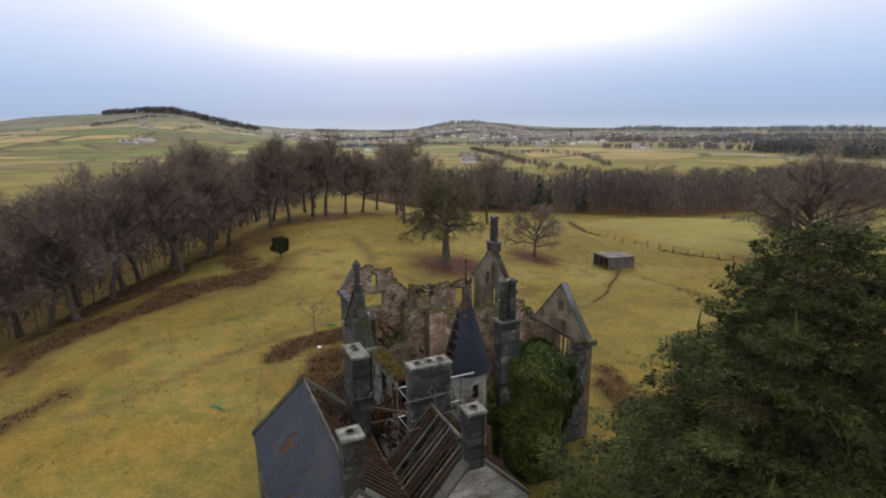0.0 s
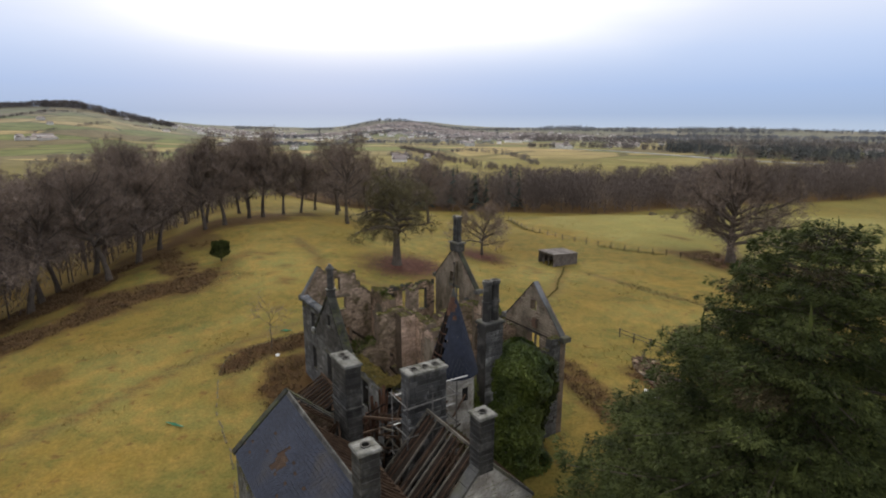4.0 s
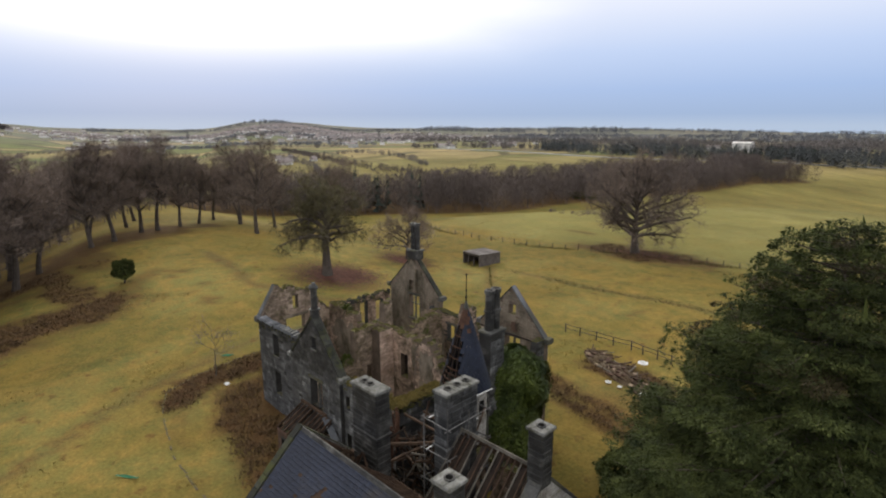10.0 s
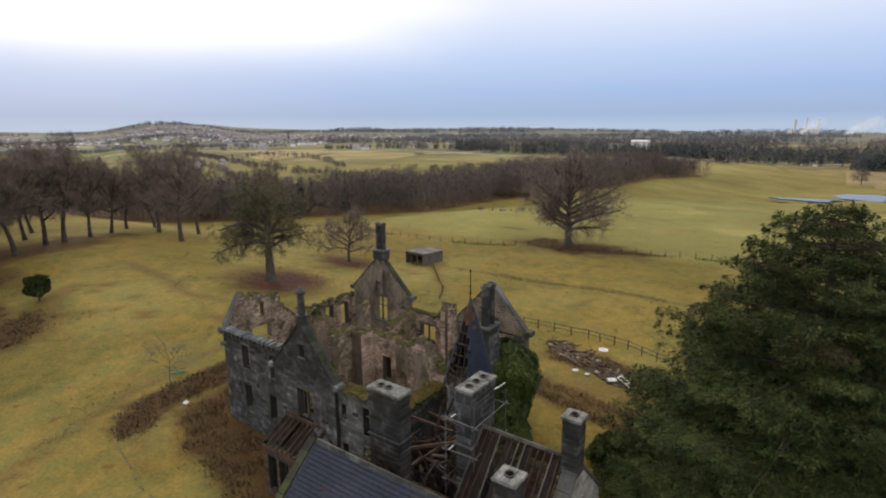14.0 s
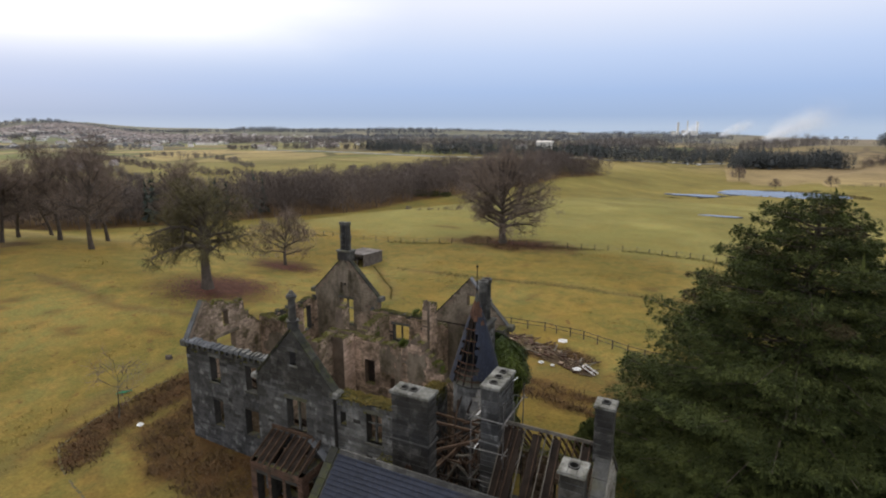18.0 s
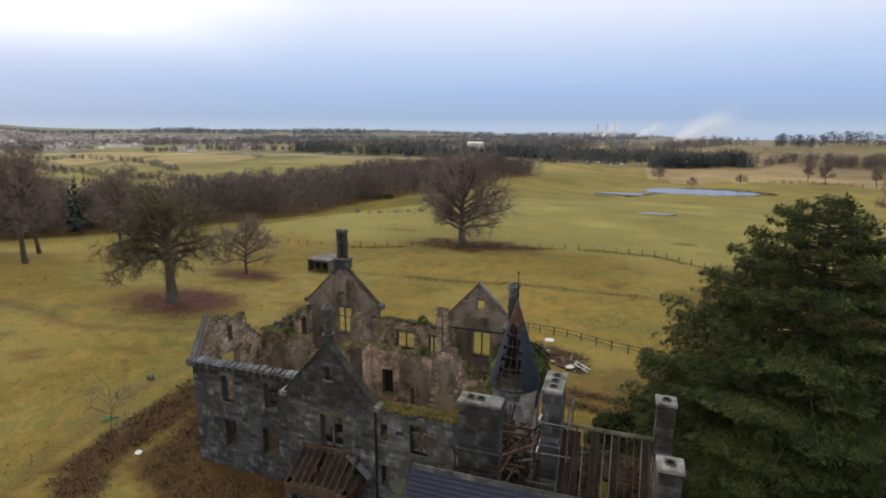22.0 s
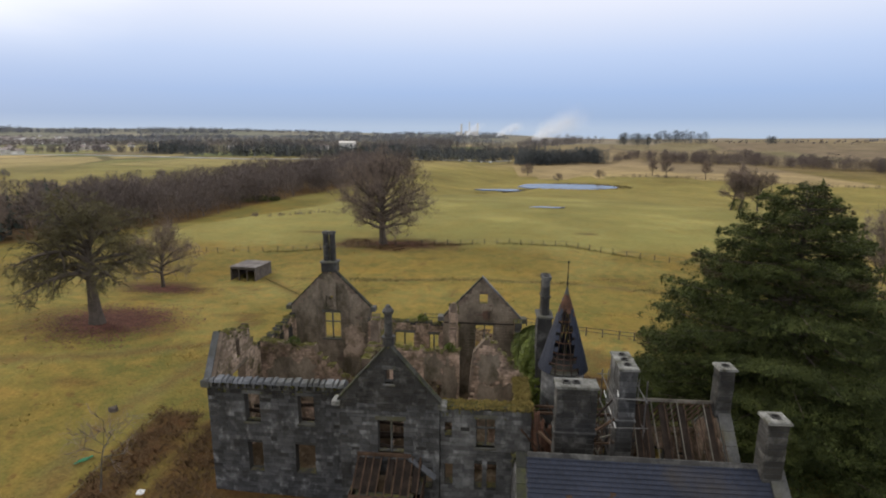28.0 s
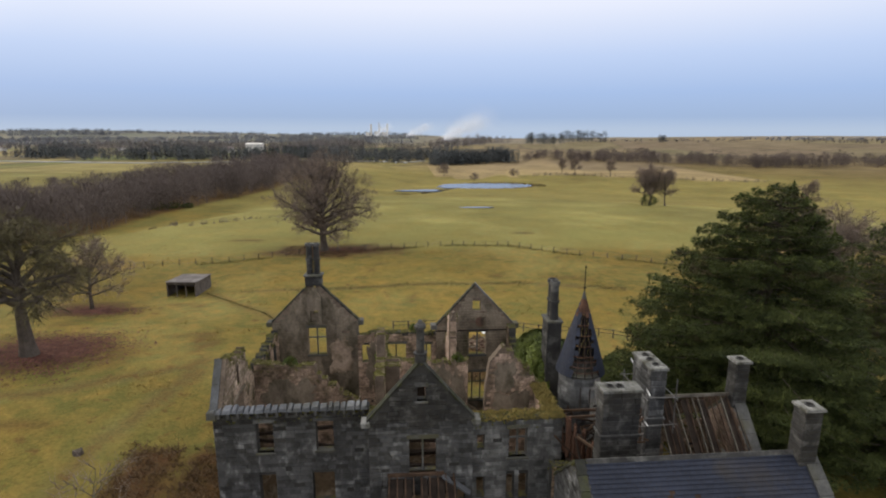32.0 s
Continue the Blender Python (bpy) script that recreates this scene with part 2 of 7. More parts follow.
class Build:
    """Collects plain faces and turns them into one mesh object."""

    def __init__(self):
        self.v, self.f = [], []

    def add(self, verts, faces):
        k = len(self.v)
        self.v.extend(tuple(p) for p in verts)
        self.f.extend(tuple(i + k for i in q) for q in faces)

    def hexa(self, p):
        """Eight corners: four below, four above, both counter-clockwise."""
        self.add(p, ((3, 2, 1, 0), (4, 5, 6, 7), (0, 1, 5, 4), (1, 2, 6, 5), (2, 3, 7, 6), (3, 0, 4, 7)))

    def box(self, x0, x1, y0, y1, z0, z1, bevel=0.0):
        if bevel:
            b = min(bevel, (x1 - x0) / 3, (y1 - y0) / 3, (z1 - z0) / 3)
            lo = [(x0, y0, z0), (x1, y0, z0), (x1, y1, z0), (x0, y1, z0)]
            mid = [(x, y, z1 - b) for x, y, _ in lo]
            up = [(x0 + b, y0 + b, z1), (x1 - b, y0 + b, z1), (x1 - b, y1 - b, z1), (x0 + b, y1 - b, z1)]
            self.add(lo + mid + up, [(3, 2, 1, 0)] + [(i, (i + 1) % 4, 4 + (i + 1) % 4, 4 + i) for i in range(4)] + [(4 + i, 4 + (i + 1) % 4, 8 + (i + 1) % 4, 8 + i) for i in range(4)] + [(8, 9, 10, 11)])
        else:
            self.hexa([(x0, y0, z0), (x1, y0, z0), (x1, y1, z0), (x0, y1, z0), (x0, y0, z1), (x1, y0, z1), (x1, y1, z1), (x0, y1, z1)])

    def tube(self, p, q, r0, r1, sides=6, caps=True):
        p, q = Vector(p), Vector(q)
        d = (q - p).normalized()
        u = d.orthogonal().normalized()
        w = d.cross(u)
        ring = [(math.cos(2 * math.pi * i / sides), math.sin(2 * math.pi * i / sides)) for i in range(sides)]
        vs = [p + (u * c + w * s) * r0 for c, s in ring] + [q + (u * c + w * s) * r1 for c, s in ring]
        fs = [(i, (i + 1) % sides, sides + (i + 1) % sides, sides + i) for i in range(sides)]
        if caps:
            fs += [tuple(range(sides))[::-1], tuple(range(sides, 2 * sides))]
        self.add(vs, fs)

    def beam(self, p, q, w, h):
        """A squared timber from p to q, w wide and h deep."""
        p, q = Vector(p), Vector(q)
        d = (q - p).normalized()
        s = d.cross(Vector((0, 0, 1)))
        s = s.normalized() * (w / 2) if s.length > 1e-3 else Vector((w / 2, 0, 0))
        u = s.cross(d).normalized() * (h / 2)
        self.hexa([p - s - u, p + s - u, q + s - u, q - s - u, p - s + u, p + s + u, q + s + u, q - s + u])

    def weld(self):
        """Joins corners that meet."""
        seen, back = {}, []
        for p in self.v:
            k = (round(p[0], 3), round(p[1], 3), round(p[2], 3))
            back.append(seen.setdefault(k, len(seen)))
        self.v = list(seen)
        self.f = [q for q in (tuple(dict.fromkeys(back[i] for i in f)) for f in self.f) if len(q) > 2]
        return self

    def mesh(self, name, mat, smooth=False):
        me = bpy.data.meshes.new(name)
        me.from_pydata(self.v, [], self.f)
        me.materials.append(mat)
        if smooth:
            me.polygons.foreach_set("use_smooth", [True] * len(me.polygons))
        me.update()
        return me

    def part(self, name, mat, parent=None, label="", smooth=False, kind=""):
        ob = new(name, self.mesh(name, mat, smooth))
        ob.parent = parent
        if parent is not None:
            ob.matrix_parent_inverse = Matrix.Translation(-parent.matrix_basis.translation) if parent.parent is None else Matrix()
        return tagged(ob, label=label, kind=kind)


def empty(name, at, label, category, group="", kind=""):
    ob = new(name)
    ob.matrix_basis = Matrix.Translation(at)
    return tagged(ob, label, category, group, kind)


def smooth(a, b, v):
    t = min(1.0, max(0.0, (v - a) / (b - a)))
    return t * t * (3 - 2 * t)


# ---- ground ----


def height(x, y):
    z = 4.0 * math.exp(-((x + 70) / 46) ** 2 / 2 - ((y - 20) / 22) ** 2 / 2)
    z -= 0.95 * math.exp(-((x + 36) / 12) ** 2 / 2 - ((y - 58) / 10) ** 2 / 2)
    z -= 0.35 * math.exp(-((x - 5) / 25) ** 2 / 2 - ((y - 5) / 25) ** 2 / 2)
    # slope to the burn on the west
    side = -(x + 45) * 0.42 - (y + 12) * 0.9
    z -= 9 * smooth(0, 45, side)
    # the wooded dip past the crest
    over = -(x + 78 + max(0, (y - 90)) * -0.42)
    if y > 40:
        z -= 6 * smooth(0, 28, over) * smooth(40, 80, y)
    r = math.hypot(x, y)
    plain = 3.0 * smooth(110, 260, r) + 16 * smooth(420, 1800, r)
    # the pasture falls to the flood pond on the north
    fall = smooth(-130, 30, x) * smooth(0, 60, y)
    z -= plain + fall * (19 * smooth(105, 420, r) - plain)
    z += 0.35 * noise.noise((x * 0.03, y * 0.03, 0)) * smooth(25, 60, r)
    # far hills on the west and the moor on the north-east
    if r > 600:
        a = math.degrees(math.atan2(y, x)) % 360
        hill = math.exp(-((a - 183) / (11 if a < 183 else 17)) ** 2) * 122 * smooth(900, 2700, r) * (1 - 0.4 * smooth(2800, 4300, r))
        hill += 36 * smooth(95, 120, a) * (1 - smooth(185, 215, a)) * smooth(2300, 4200, r)
        hill += math.exp(-((a - 151.5) / 5) ** 2) * 58 * smooth(1500, 2700, r)
        crest = smooth(90, 80, a) * smooth(-60, -30, a - 360 if a > 270 else a)
        hill += crest * ((17 + 16 * smooth(74, 52, a)) * smooth(650, 1250, r) - 50 * smooth(1350, 2300, r))
        z += hill * (0.85 + 0.3 * noise.noise((x * 0.002, y * 0.002, 3)))
    return z


WOOD_EDGE = ((60, -175), (97, -140), (133, -112), (155, -99), (190, -101), (240, -95), (278, -86), (325, -80), (395, -78), (480, -56))
RING = ((-19.2, 11), (-19.6, 4), (-19.3, -0.5), (-18, -4.2), (-15, -5.6), (-12, -6.3), (-7.3, -7.4), (-4, -7.5), (0, -7.6), (9, -9))
BEDLINE = ((-14.5, 3), (-13.6, -0.5), (-12.2, -2), (-8.8, -3.7), (-4.6, -4.3), (9, -6.5))
LINES = (((-19.5, 28), (-20.7, 25.5), (-31.6, 19.2), (-40.9, 16.1), (-51.7, 18), (-64, 18.6)), ((-11, -23), (-12.2, -20.4), (-14, -17.1), (-15.8, -13.7), (-18.3, -9.6), (-20.2, -5.0), (-21.6, 0.6), (-22.6, 6), (-22.4, 11), (-19.6, 23), (-19.5, 28)), ((-30.5, 60.4), (-26.4, 55.9), (-22.3, 50.8), (-17.4, 45.6), (-14, 40)), ((-24, 60), (-8, 59), (5, 61.5), (24, 61.5), (40, 57)))
BEDS = ((((-38, -31), (-44, -22), (-47, -12), (-49, -2)), 5.5, 0.95), (((-56, -30), (-66, -20), (-76, -9), (-88, 2), (-95, 14), (-99, 26)), 8.0, 0.95), (((-28, -31), (-36, -33)), 3.0, 0.8), (((-12, -29), (-17, -25)), 2.2, 0.75), (((-52, 1), (-58, 8)), 2.0, 0.5))
TRACKS = (((3, 27), (13, 24.5), (24, 23)), ((5.5, 24.6), (14, 22.2), (24, 20.5)))


def line_gap(x, y, pts):
    best = 1e9
    for (ax, ay), (bx, by) in zip(pts, pts[1:]):
        dx, dy = bx - ax, by - ay
        u = min(1, max(0, ((x - ax) * dx + (y - ay) * dy) / (dx * dx + dy * dy)))
        best = min(best, math.hypot(x - ax - u * dx, y - ay - u * dy))
    return best


def in_ring(x, y):
    """Inside the old garden edge round the front of the house."""
    return -19.5 < x < 9 and y < 11 and y > profile_at(((-19.5, -1), (-18, -4.2), (-15, -5.6), (-12, -6.3), (-7.3, -7.4), (-4, -7.5), (0, -7.6), (9, -9)), x)


def straw_field(x, y):
    """The pale stubble field beyond the pond."""
    if not 40 < x < 330:
        return False
    return profile_at(((40, 580), (50, 560), (111, 494), (170, 517), (208, 491), (300, 430), (330, 430)), x) < y < 790 - 0.7 * max(0, x - 180)


def cover(x, y):
    """How much bracken, green sward, straw-coloured grass and far fields a place has; far also greys it for haze."""
    n1 = noise.fractal((x * 0.05, y * 0.05, 1.0), 1.0, 2.0, 4)
    n2 = noise.fractal((x * 0.16, y * 0.16, 7.0), 1.0, 2.0, 3)
    r = math.hypot(x, y)
    green = 0.55 * smooth(84, 92, y + n1 * 4) * smooth(-80, -60, x) + 0.45 * smooth(0.0, 0.6, n1) + 0.1
    brown, far = 0.0, 0.0
    for cx, cy, rx, ry, k in ((-39, 29, 10, 7, 0.5), (-44, 50, 7, 5, 0.6), (-13, 90, 15, 7, 0.72), (-24, -21, 2.5, 1.5, 0.5),
                             (12, 32.4, 5.2, 2.4, 0.9), (17, 26, 9, 4.5, 0.45), (-62, -4, 12, 3.5, 0.8), (-78, 3, 14, 4, 0.7), (-95, 20, 10, 8, 0.7), (-66, -20, 14, 8, 0.9), (34, 108, 3, 1.5, 0.7), (-20, 112, 3, 1.2, 0.6), (-35, 103, 4, 1.2, 0.6), (40, 88, 2.5, 1.2, 0.6), (-46, -8, 5, 1.6, 0.6), (-30, 14, 2.2, 1.0, 0.5), (-58, 36, 3, 1.2, 0.5)):
        q = ((x - cx) / rx) ** 2 + ((y - cy) / ry) ** 2
        if q < 4:
            brown = max(brown, k * smooth(1.5, 0.4, q + 0.9 * n2))
    if r < 135:
        for pts, wide, k in BEDS:
            d = line_gap(x, y, pts)
            if d < wide * 2:
                brown = max(brown, k * smooth(1.5, 0.35, d / wide + 0.75 * n2))
    if r < 45:
        if in_ring(x, y):
            d = line_gap(x, y, RING[:4])
            brown = max(brown, 1.0 * smooth(5.0, 3.4, d + 1.2 * n2), 0.35 * smooth(0.0, 0.4, n2))
            if x > -14.5:
                brown = max(brown, 0.95 * smooth(-0.6, 0.8, y - profile_at(BEDLINE, x) + 1.6 * n2))
        for pts in TRACKS:
            brown = max(brown, 0.9 * smooth(1.3, 0.5, line_gap(x, y, pts)))
    if r < 90:
        for pts in LINES:
            d = line_gap(x, y, pts)
            if d < 1.6:
                brown = max(brown, 0.58 * smooth(1.3, 0.5, d + 0.4 * n2))
                green = max(green, 0.7 * smooth(1.6, 0.6, d))
    brown = max(brown, 0.6 * smooth(0.38, 0.7, n2) * smooth(-0.1, 0.4, n1 + 0.2) * (1 - smooth(60, 120, r)))
    side = -(x + 45) * 0.42 - (y + 12) * 0.9
    brown = max(brown, 0.6 * smooth(2, 22, side) * smooth(260, 160, r))
    if 60 < y < 480:
        edge = profile_at(WOOD_EDGE, y)
        brown = max(brown, 0.95 * smooth(edge + 3, edge - 5, x) * smooth(edge - 125, edge - 100, x))
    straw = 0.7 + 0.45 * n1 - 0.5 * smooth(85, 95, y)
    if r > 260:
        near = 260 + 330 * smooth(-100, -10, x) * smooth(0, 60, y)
        # the second term only drives the haze grey of the most distant ground
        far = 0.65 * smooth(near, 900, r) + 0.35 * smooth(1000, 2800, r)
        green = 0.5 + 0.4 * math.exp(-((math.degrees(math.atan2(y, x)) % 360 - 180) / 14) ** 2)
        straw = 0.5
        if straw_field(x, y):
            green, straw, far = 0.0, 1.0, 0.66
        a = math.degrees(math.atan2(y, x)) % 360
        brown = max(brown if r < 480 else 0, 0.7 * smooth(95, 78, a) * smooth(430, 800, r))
    return (min(1, max(0, brown)), min(1, max(0, green)), min(1, max(0, straw)), far)


def profile_at(points, s):
    for (a, za), (b, zb) in zip(points, points[1:]):
        if a <= s <= b:
            return za + (zb - za) * (s - a) / (b - a)
    return points[-1][1]


def ground_axis():
    near = [i * 1.25 for i in range(-72, 121)]
    out, d, p = [], 1.4, near[-1]
    while p < 4600:
        p += d
        d *= 1.07
        out.append(p)
    lo, d, p = [], 1.4, near[0]
    while p > -4600:
        p -= d
        d *= 1.07
        lo.append(p)
    return lo[::-1] + near + out


GRID = ground_axis()
CORNER = {}


def ground_z(x, y):
    """Height of the ground sheet itself, which is coarse far off."""
    i = min(len(GRID) - 2, max(0, bisect(GRID, x) - 1))
    j = min(len(GRID) - 2, max(0, bisect(GRID, y) - 1))
    u, v = (x - GRID[i]) / (GRID[i + 1] - GRID[i]), (y - GRID[j]) / (GRID[j + 1] - GRID[j])

    def c(a, b):
        if (a, b) not in CORNER:
            CORNER[a, b] = height(GRID[a], GRID[b])
        return CORNER[a, b]

    return (c(i, j) * (1 - u) + c(i + 1, j) * u) * (1 - v) + (c(i, j + 1) * (1 - u) + c(i + 1, j + 1) * u) * v


def bisect(a, v):
    lo, hi = 0, len(a)
    while lo < hi:
        m = (lo + hi) // 2
        if a[m] <= v:
            lo = m + 1
        else:
            hi = m
    return lo


def ground_material():
    m = bpy.data.materials.new("rough_winter_pasture")
    m.use_nodes = True
    n, l = m.node_tree.nodes, m.node_tree.links
    b = n["Principled BSDF"]
    b.inputs["Roughness"].default_value = 0.95
    b.inputs["Specular IOR Level"].default_value = 0.1
    geo = n.new("ShaderNodeNewGeometry")

    def tex(sc, detail=6, ro=0.65):
        t = n.new("ShaderNodeTexNoise")
        t.inputs["Scale"].default_value, t.inputs["Detail"].default_value, t.inputs["Roughness"].default_value = sc, detail, ro
        l.new(geo.outputs["Position"], t.inputs["Vector"])
        return t.outputs["Fac"]

    def rng(v, a, b2, c=0.0, d=1.0):
        r = n.new("ShaderNodeMapRange")
        for k, x in (("From Min", a), ("From Max", b2), ("To Min", c), ("To Max", d)):
            r.inputs[k].default_value = x
        l.new(v, r.inputs["Value"])
        return r.outputs[0]

    def mix(f, a, b2, mode="MIX"):
        x = n.new("ShaderNodeMixRGB")
        x.blend_type = mode
        for v, s in ((f, 0), (a, 1), (b2, 2)):
            if isinstance(v, (tuple, float)):
                x.inputs[s].default_value = v
            else:
                l.new(v, x.inputs[s])
        return x.outputs[0]

    at = n.new("ShaderNodeVertexColor")
    at.layer_name = "cover"
    sp = n.new("ShaderNodeSeparateColor")
    l.new(at.outputs["Color"], sp.inputs[0])
    big, mid, small = tex(0.07), tex(0.5, 7), tex(3.5, 8, 0.75)
    grass = mix(rng(big, 0.35, 0.65), (0.238, 0.152, 0.030, 1), (0.150, 0.128, 0.03, 1))
    grass = mix(rng(tex(0.16, 8, 0.72), 0.45, 0.66), grass, (0.10, 0.102, 0.026, 1))
    grass = mix(rng(tex(0.045, 5, 0.6), 0.46, 0.62, 0.0, 0.7), grass, (0.118, 0.110, 0.029, 1))
    grass = mix(sp.outputs[1], grass, (0.232, 0.218, 0.072, 1))
    st = n.new("ShaderNodeMath")
    st.operation = "MULTIPLY"
    l.new(sp.outputs[2], st.inputs[0])
    l.new(rng(mid, 0.42, 0.7), st.inputs[1])
    grass = mix(st.outputs[0], grass, (0.30, 0.195, 0.052, 1))
    br = n.new("ShaderNodeMath")
    br.operation = "MULTIPLY"
    l.new(sp.outputs[0], br.inputs[0])
    l.new(rng(mid, 0.2, 0.55, 0.55, 1.0), br.inputs[1])
    # far enclosures: each field its own tone, a dark hedge between neighbours
    mp = n.new("ShaderNodeMapping")
    mp.inputs["Scale"].default_value = (0.0062, 0.0046, 0.0)
    mp.inputs["Rotation"].default_value = (0, 0, 0.5)
    l.new(geo.outputs["Position"], mp.inputs[0])
    cells = []
    for feature in ("F1", "DISTANCE_TO_EDGE"):
        v = n.new("ShaderNodeTexVoronoi")
        v.feature = feature
        v.inputs["Scale"].default_value, v.inputs["Randomness"].default_value = 1.0, 0.75
        l.new(mp.outputs[0], v.inputs["Vector"])
        cells.append(v)
    cs = n.new("ShaderNodeSeparateColor")
    l.new(cells[0].outputs["Color"], cs.inputs[0])
    gm = n.new("ShaderNodeMath")
    gm.operation = "MULTIPLY"
    l.new(sp.outputs[1], gm.inputs[0])
    l.new(rng(cs.outputs[0], 0.15, 0.85, 0.0, 2.0), gm.inputs[1])
    up = mix(gm.outputs[0], (0.36, 0.275, 0.135, 1), (0.12, 0.15, 0.055, 1))
    up = mix(rng(cs.outputs[1], 0.72, 0.78), up, (0.135, 0.11, 0.075, 1))
    hd = n.new("ShaderNodeMath")
    hd.operation = "MULTIPLY"
    l.new(rng(cells[1].outputs["Distance"], 0.018, 0.035, 1.0, 0.0), hd.inputs[0])
    l.new(rng(sp.outputs[1], 0.2, 0.4), hd.inputs[1])
    up = mix(hd.outputs[0], up, (0.06, 0.06, 0.042, 1))
    # distance haze mixed into the base colour as a grey tone
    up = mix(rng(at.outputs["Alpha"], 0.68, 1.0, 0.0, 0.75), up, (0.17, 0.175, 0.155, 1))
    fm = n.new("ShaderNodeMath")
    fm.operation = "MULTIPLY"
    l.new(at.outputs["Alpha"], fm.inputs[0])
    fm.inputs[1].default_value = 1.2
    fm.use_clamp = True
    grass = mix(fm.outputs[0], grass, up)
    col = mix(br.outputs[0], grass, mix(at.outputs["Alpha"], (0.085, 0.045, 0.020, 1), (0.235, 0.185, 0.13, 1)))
    spots = rng(tex(0.75, 3, 0.5), 0.62, 0.72, 0.0, 0.75)
    col = mix(spots, col, (0.135, 0.078, 0.026, 1))
    col = mix(1.0, col, rng(small, 0.25, 0.75, 0.52, 1.32), "MULTIPLY")
    col = mix(1.0, col, rng(tex(0.022, 6), 0.3, 0.7, 0.72, 1.32), "MULTIPLY")
    l.new(col, b.inputs["Base Color"])
    bp = n.new("ShaderNodeBump")
    bp.inputs["Strength"].default_value, bp.inputs["Distance"].default_value = 0.6, 0.2
    l.new(small, bp.inputs["Height"])
    l.new(bp.outputs[0], b.inputs["Normal"])
    return m


def build_ground():
    xs, ys = ground_axis(), ground_axis()
    nx, ny = len(xs), len(ys)
    vs = [(x, y, height(x, y)) for y in ys for x in xs]
    fs = [(j * nx + i, j * nx + i + 1, (j + 1) * nx + i + 1, (j + 1) * nx + i) for j in range(ny - 1) for i in range(nx - 1)]
    me = bpy.data.meshes.new("ground")
    me.from_pydata(vs, [], fs)
    cl = me.color_attributes.new("cover", "FLOAT_COLOR", "POINT")
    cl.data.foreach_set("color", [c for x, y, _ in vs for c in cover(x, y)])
    me.polygons.foreach_set("use_smooth", [True] * len(me.polygons))
    me.materials.append(ground_material())
    return tagged(new("ground", me), "rough ochre and green winter pasture with brown bracken", "ground", kind="structure")


build_ground()


# ---- the ruined house ----
rng = random.Random(7)
RUIN = empty("ruined_mansion", (6, 6, 0), "roofless burnt-out baronial stone mansion with gables, turret and tall chimneys", "house")


M_RED_WOOD = material("red_brown_rotten_boards", (0.05, 0.026, 0.018, 1), (0.16, 0.085, 0.056, 1), 1.3, rand=0.3, bump=0.4)
M_CHAR = material("charred_timber", (0.012, 0.009, 0.008, 1), (0.045, 0.032, 0.024, 1), 1.5, bump=0.4)
M_TUFT = material("straw_moss_tufts", (0.12, 0.10, 0.03, 1), (0.23, 0.175, 0.055, 1), 1.5, island=0.4, bump=0)
M_MOSS = material("olive_wall_moss", (0.055, 0.056, 0.016, 1), (0.15, 0.14, 0.036, 1), 1.2, island=0.35, bump=0)


def profile(points, s):
    for (a, za), (b, zb) in zip(points, points[1:]):
        if a <= s <= b:
            return za + (zb - za) * (s - a) / max(1e-6, b - a)
    return points[0][1] if s < points[0][0] else points[-1][1]


def ragged(s0, s1, z0, z1, drop, step=0.36):
    """A broken wall head from s0 to s1: stones lost here and there."""
    out, s = [(s0, z0)], s0
    while s < s1 - step:
        w = rng.uniform(0.6, 1.4) * step
        z = z0 + (z1 - z0) * (s - s0) / (s1 - s0) - rng.random() ** 2 * drop
        out += [(s + 0.02, z), (min(s1 - 0.02, s + w), z - rng.uniform(0, 0.08))]
        s += w + 0.02
    return out + [(s1, z1)]


def pieces_in(s0, s1, z0, z1, holes):
    """The stretches of one course that are solid wall."""
    cuts = [(s0, s1)]
    for a, b, c, d in holes:
        if c < z1 - 0.03 and d > z0 + 0.03:
            nxt = []
            for p, q in cuts:
                if b <= p or a >= q:
                    nxt.append((p, q))
                else:
                    if a - p > 0.08:
                        nxt.append((p, a))
                    if q - b > 0.08:
                        nxt.append((b, q))
            cuts = nxt
    return cuts


STONE_SHAPES = []
for k in range(6):
    b = Build()
    e = 0.02 + 0.012 * k
    j = [rng.uniform(-0.02, 0.02) for _ in range(8)]
    b.add([(0, 0, 0), (1, 0, 0), (1, 0, 1), (0, 0, 1), (0.03 + j[0], -1, e + 0.05), (0.97 + j[1], -1, e + 0.04 + j[2]), (0.97 + j[3], -1, 0.93 + j[4]), (0.03 + j[5], -1, 0.93 + j[6])],
          [(0, 1, 5, 4), (1, 2, 6, 5), (2, 3, 7, 6), (3, 0, 4, 7), (4, 5, 6, 7), (3, 2, 1, 0)])
    STONE_SHAPES.append(b)
SHAPE_MESH = {}


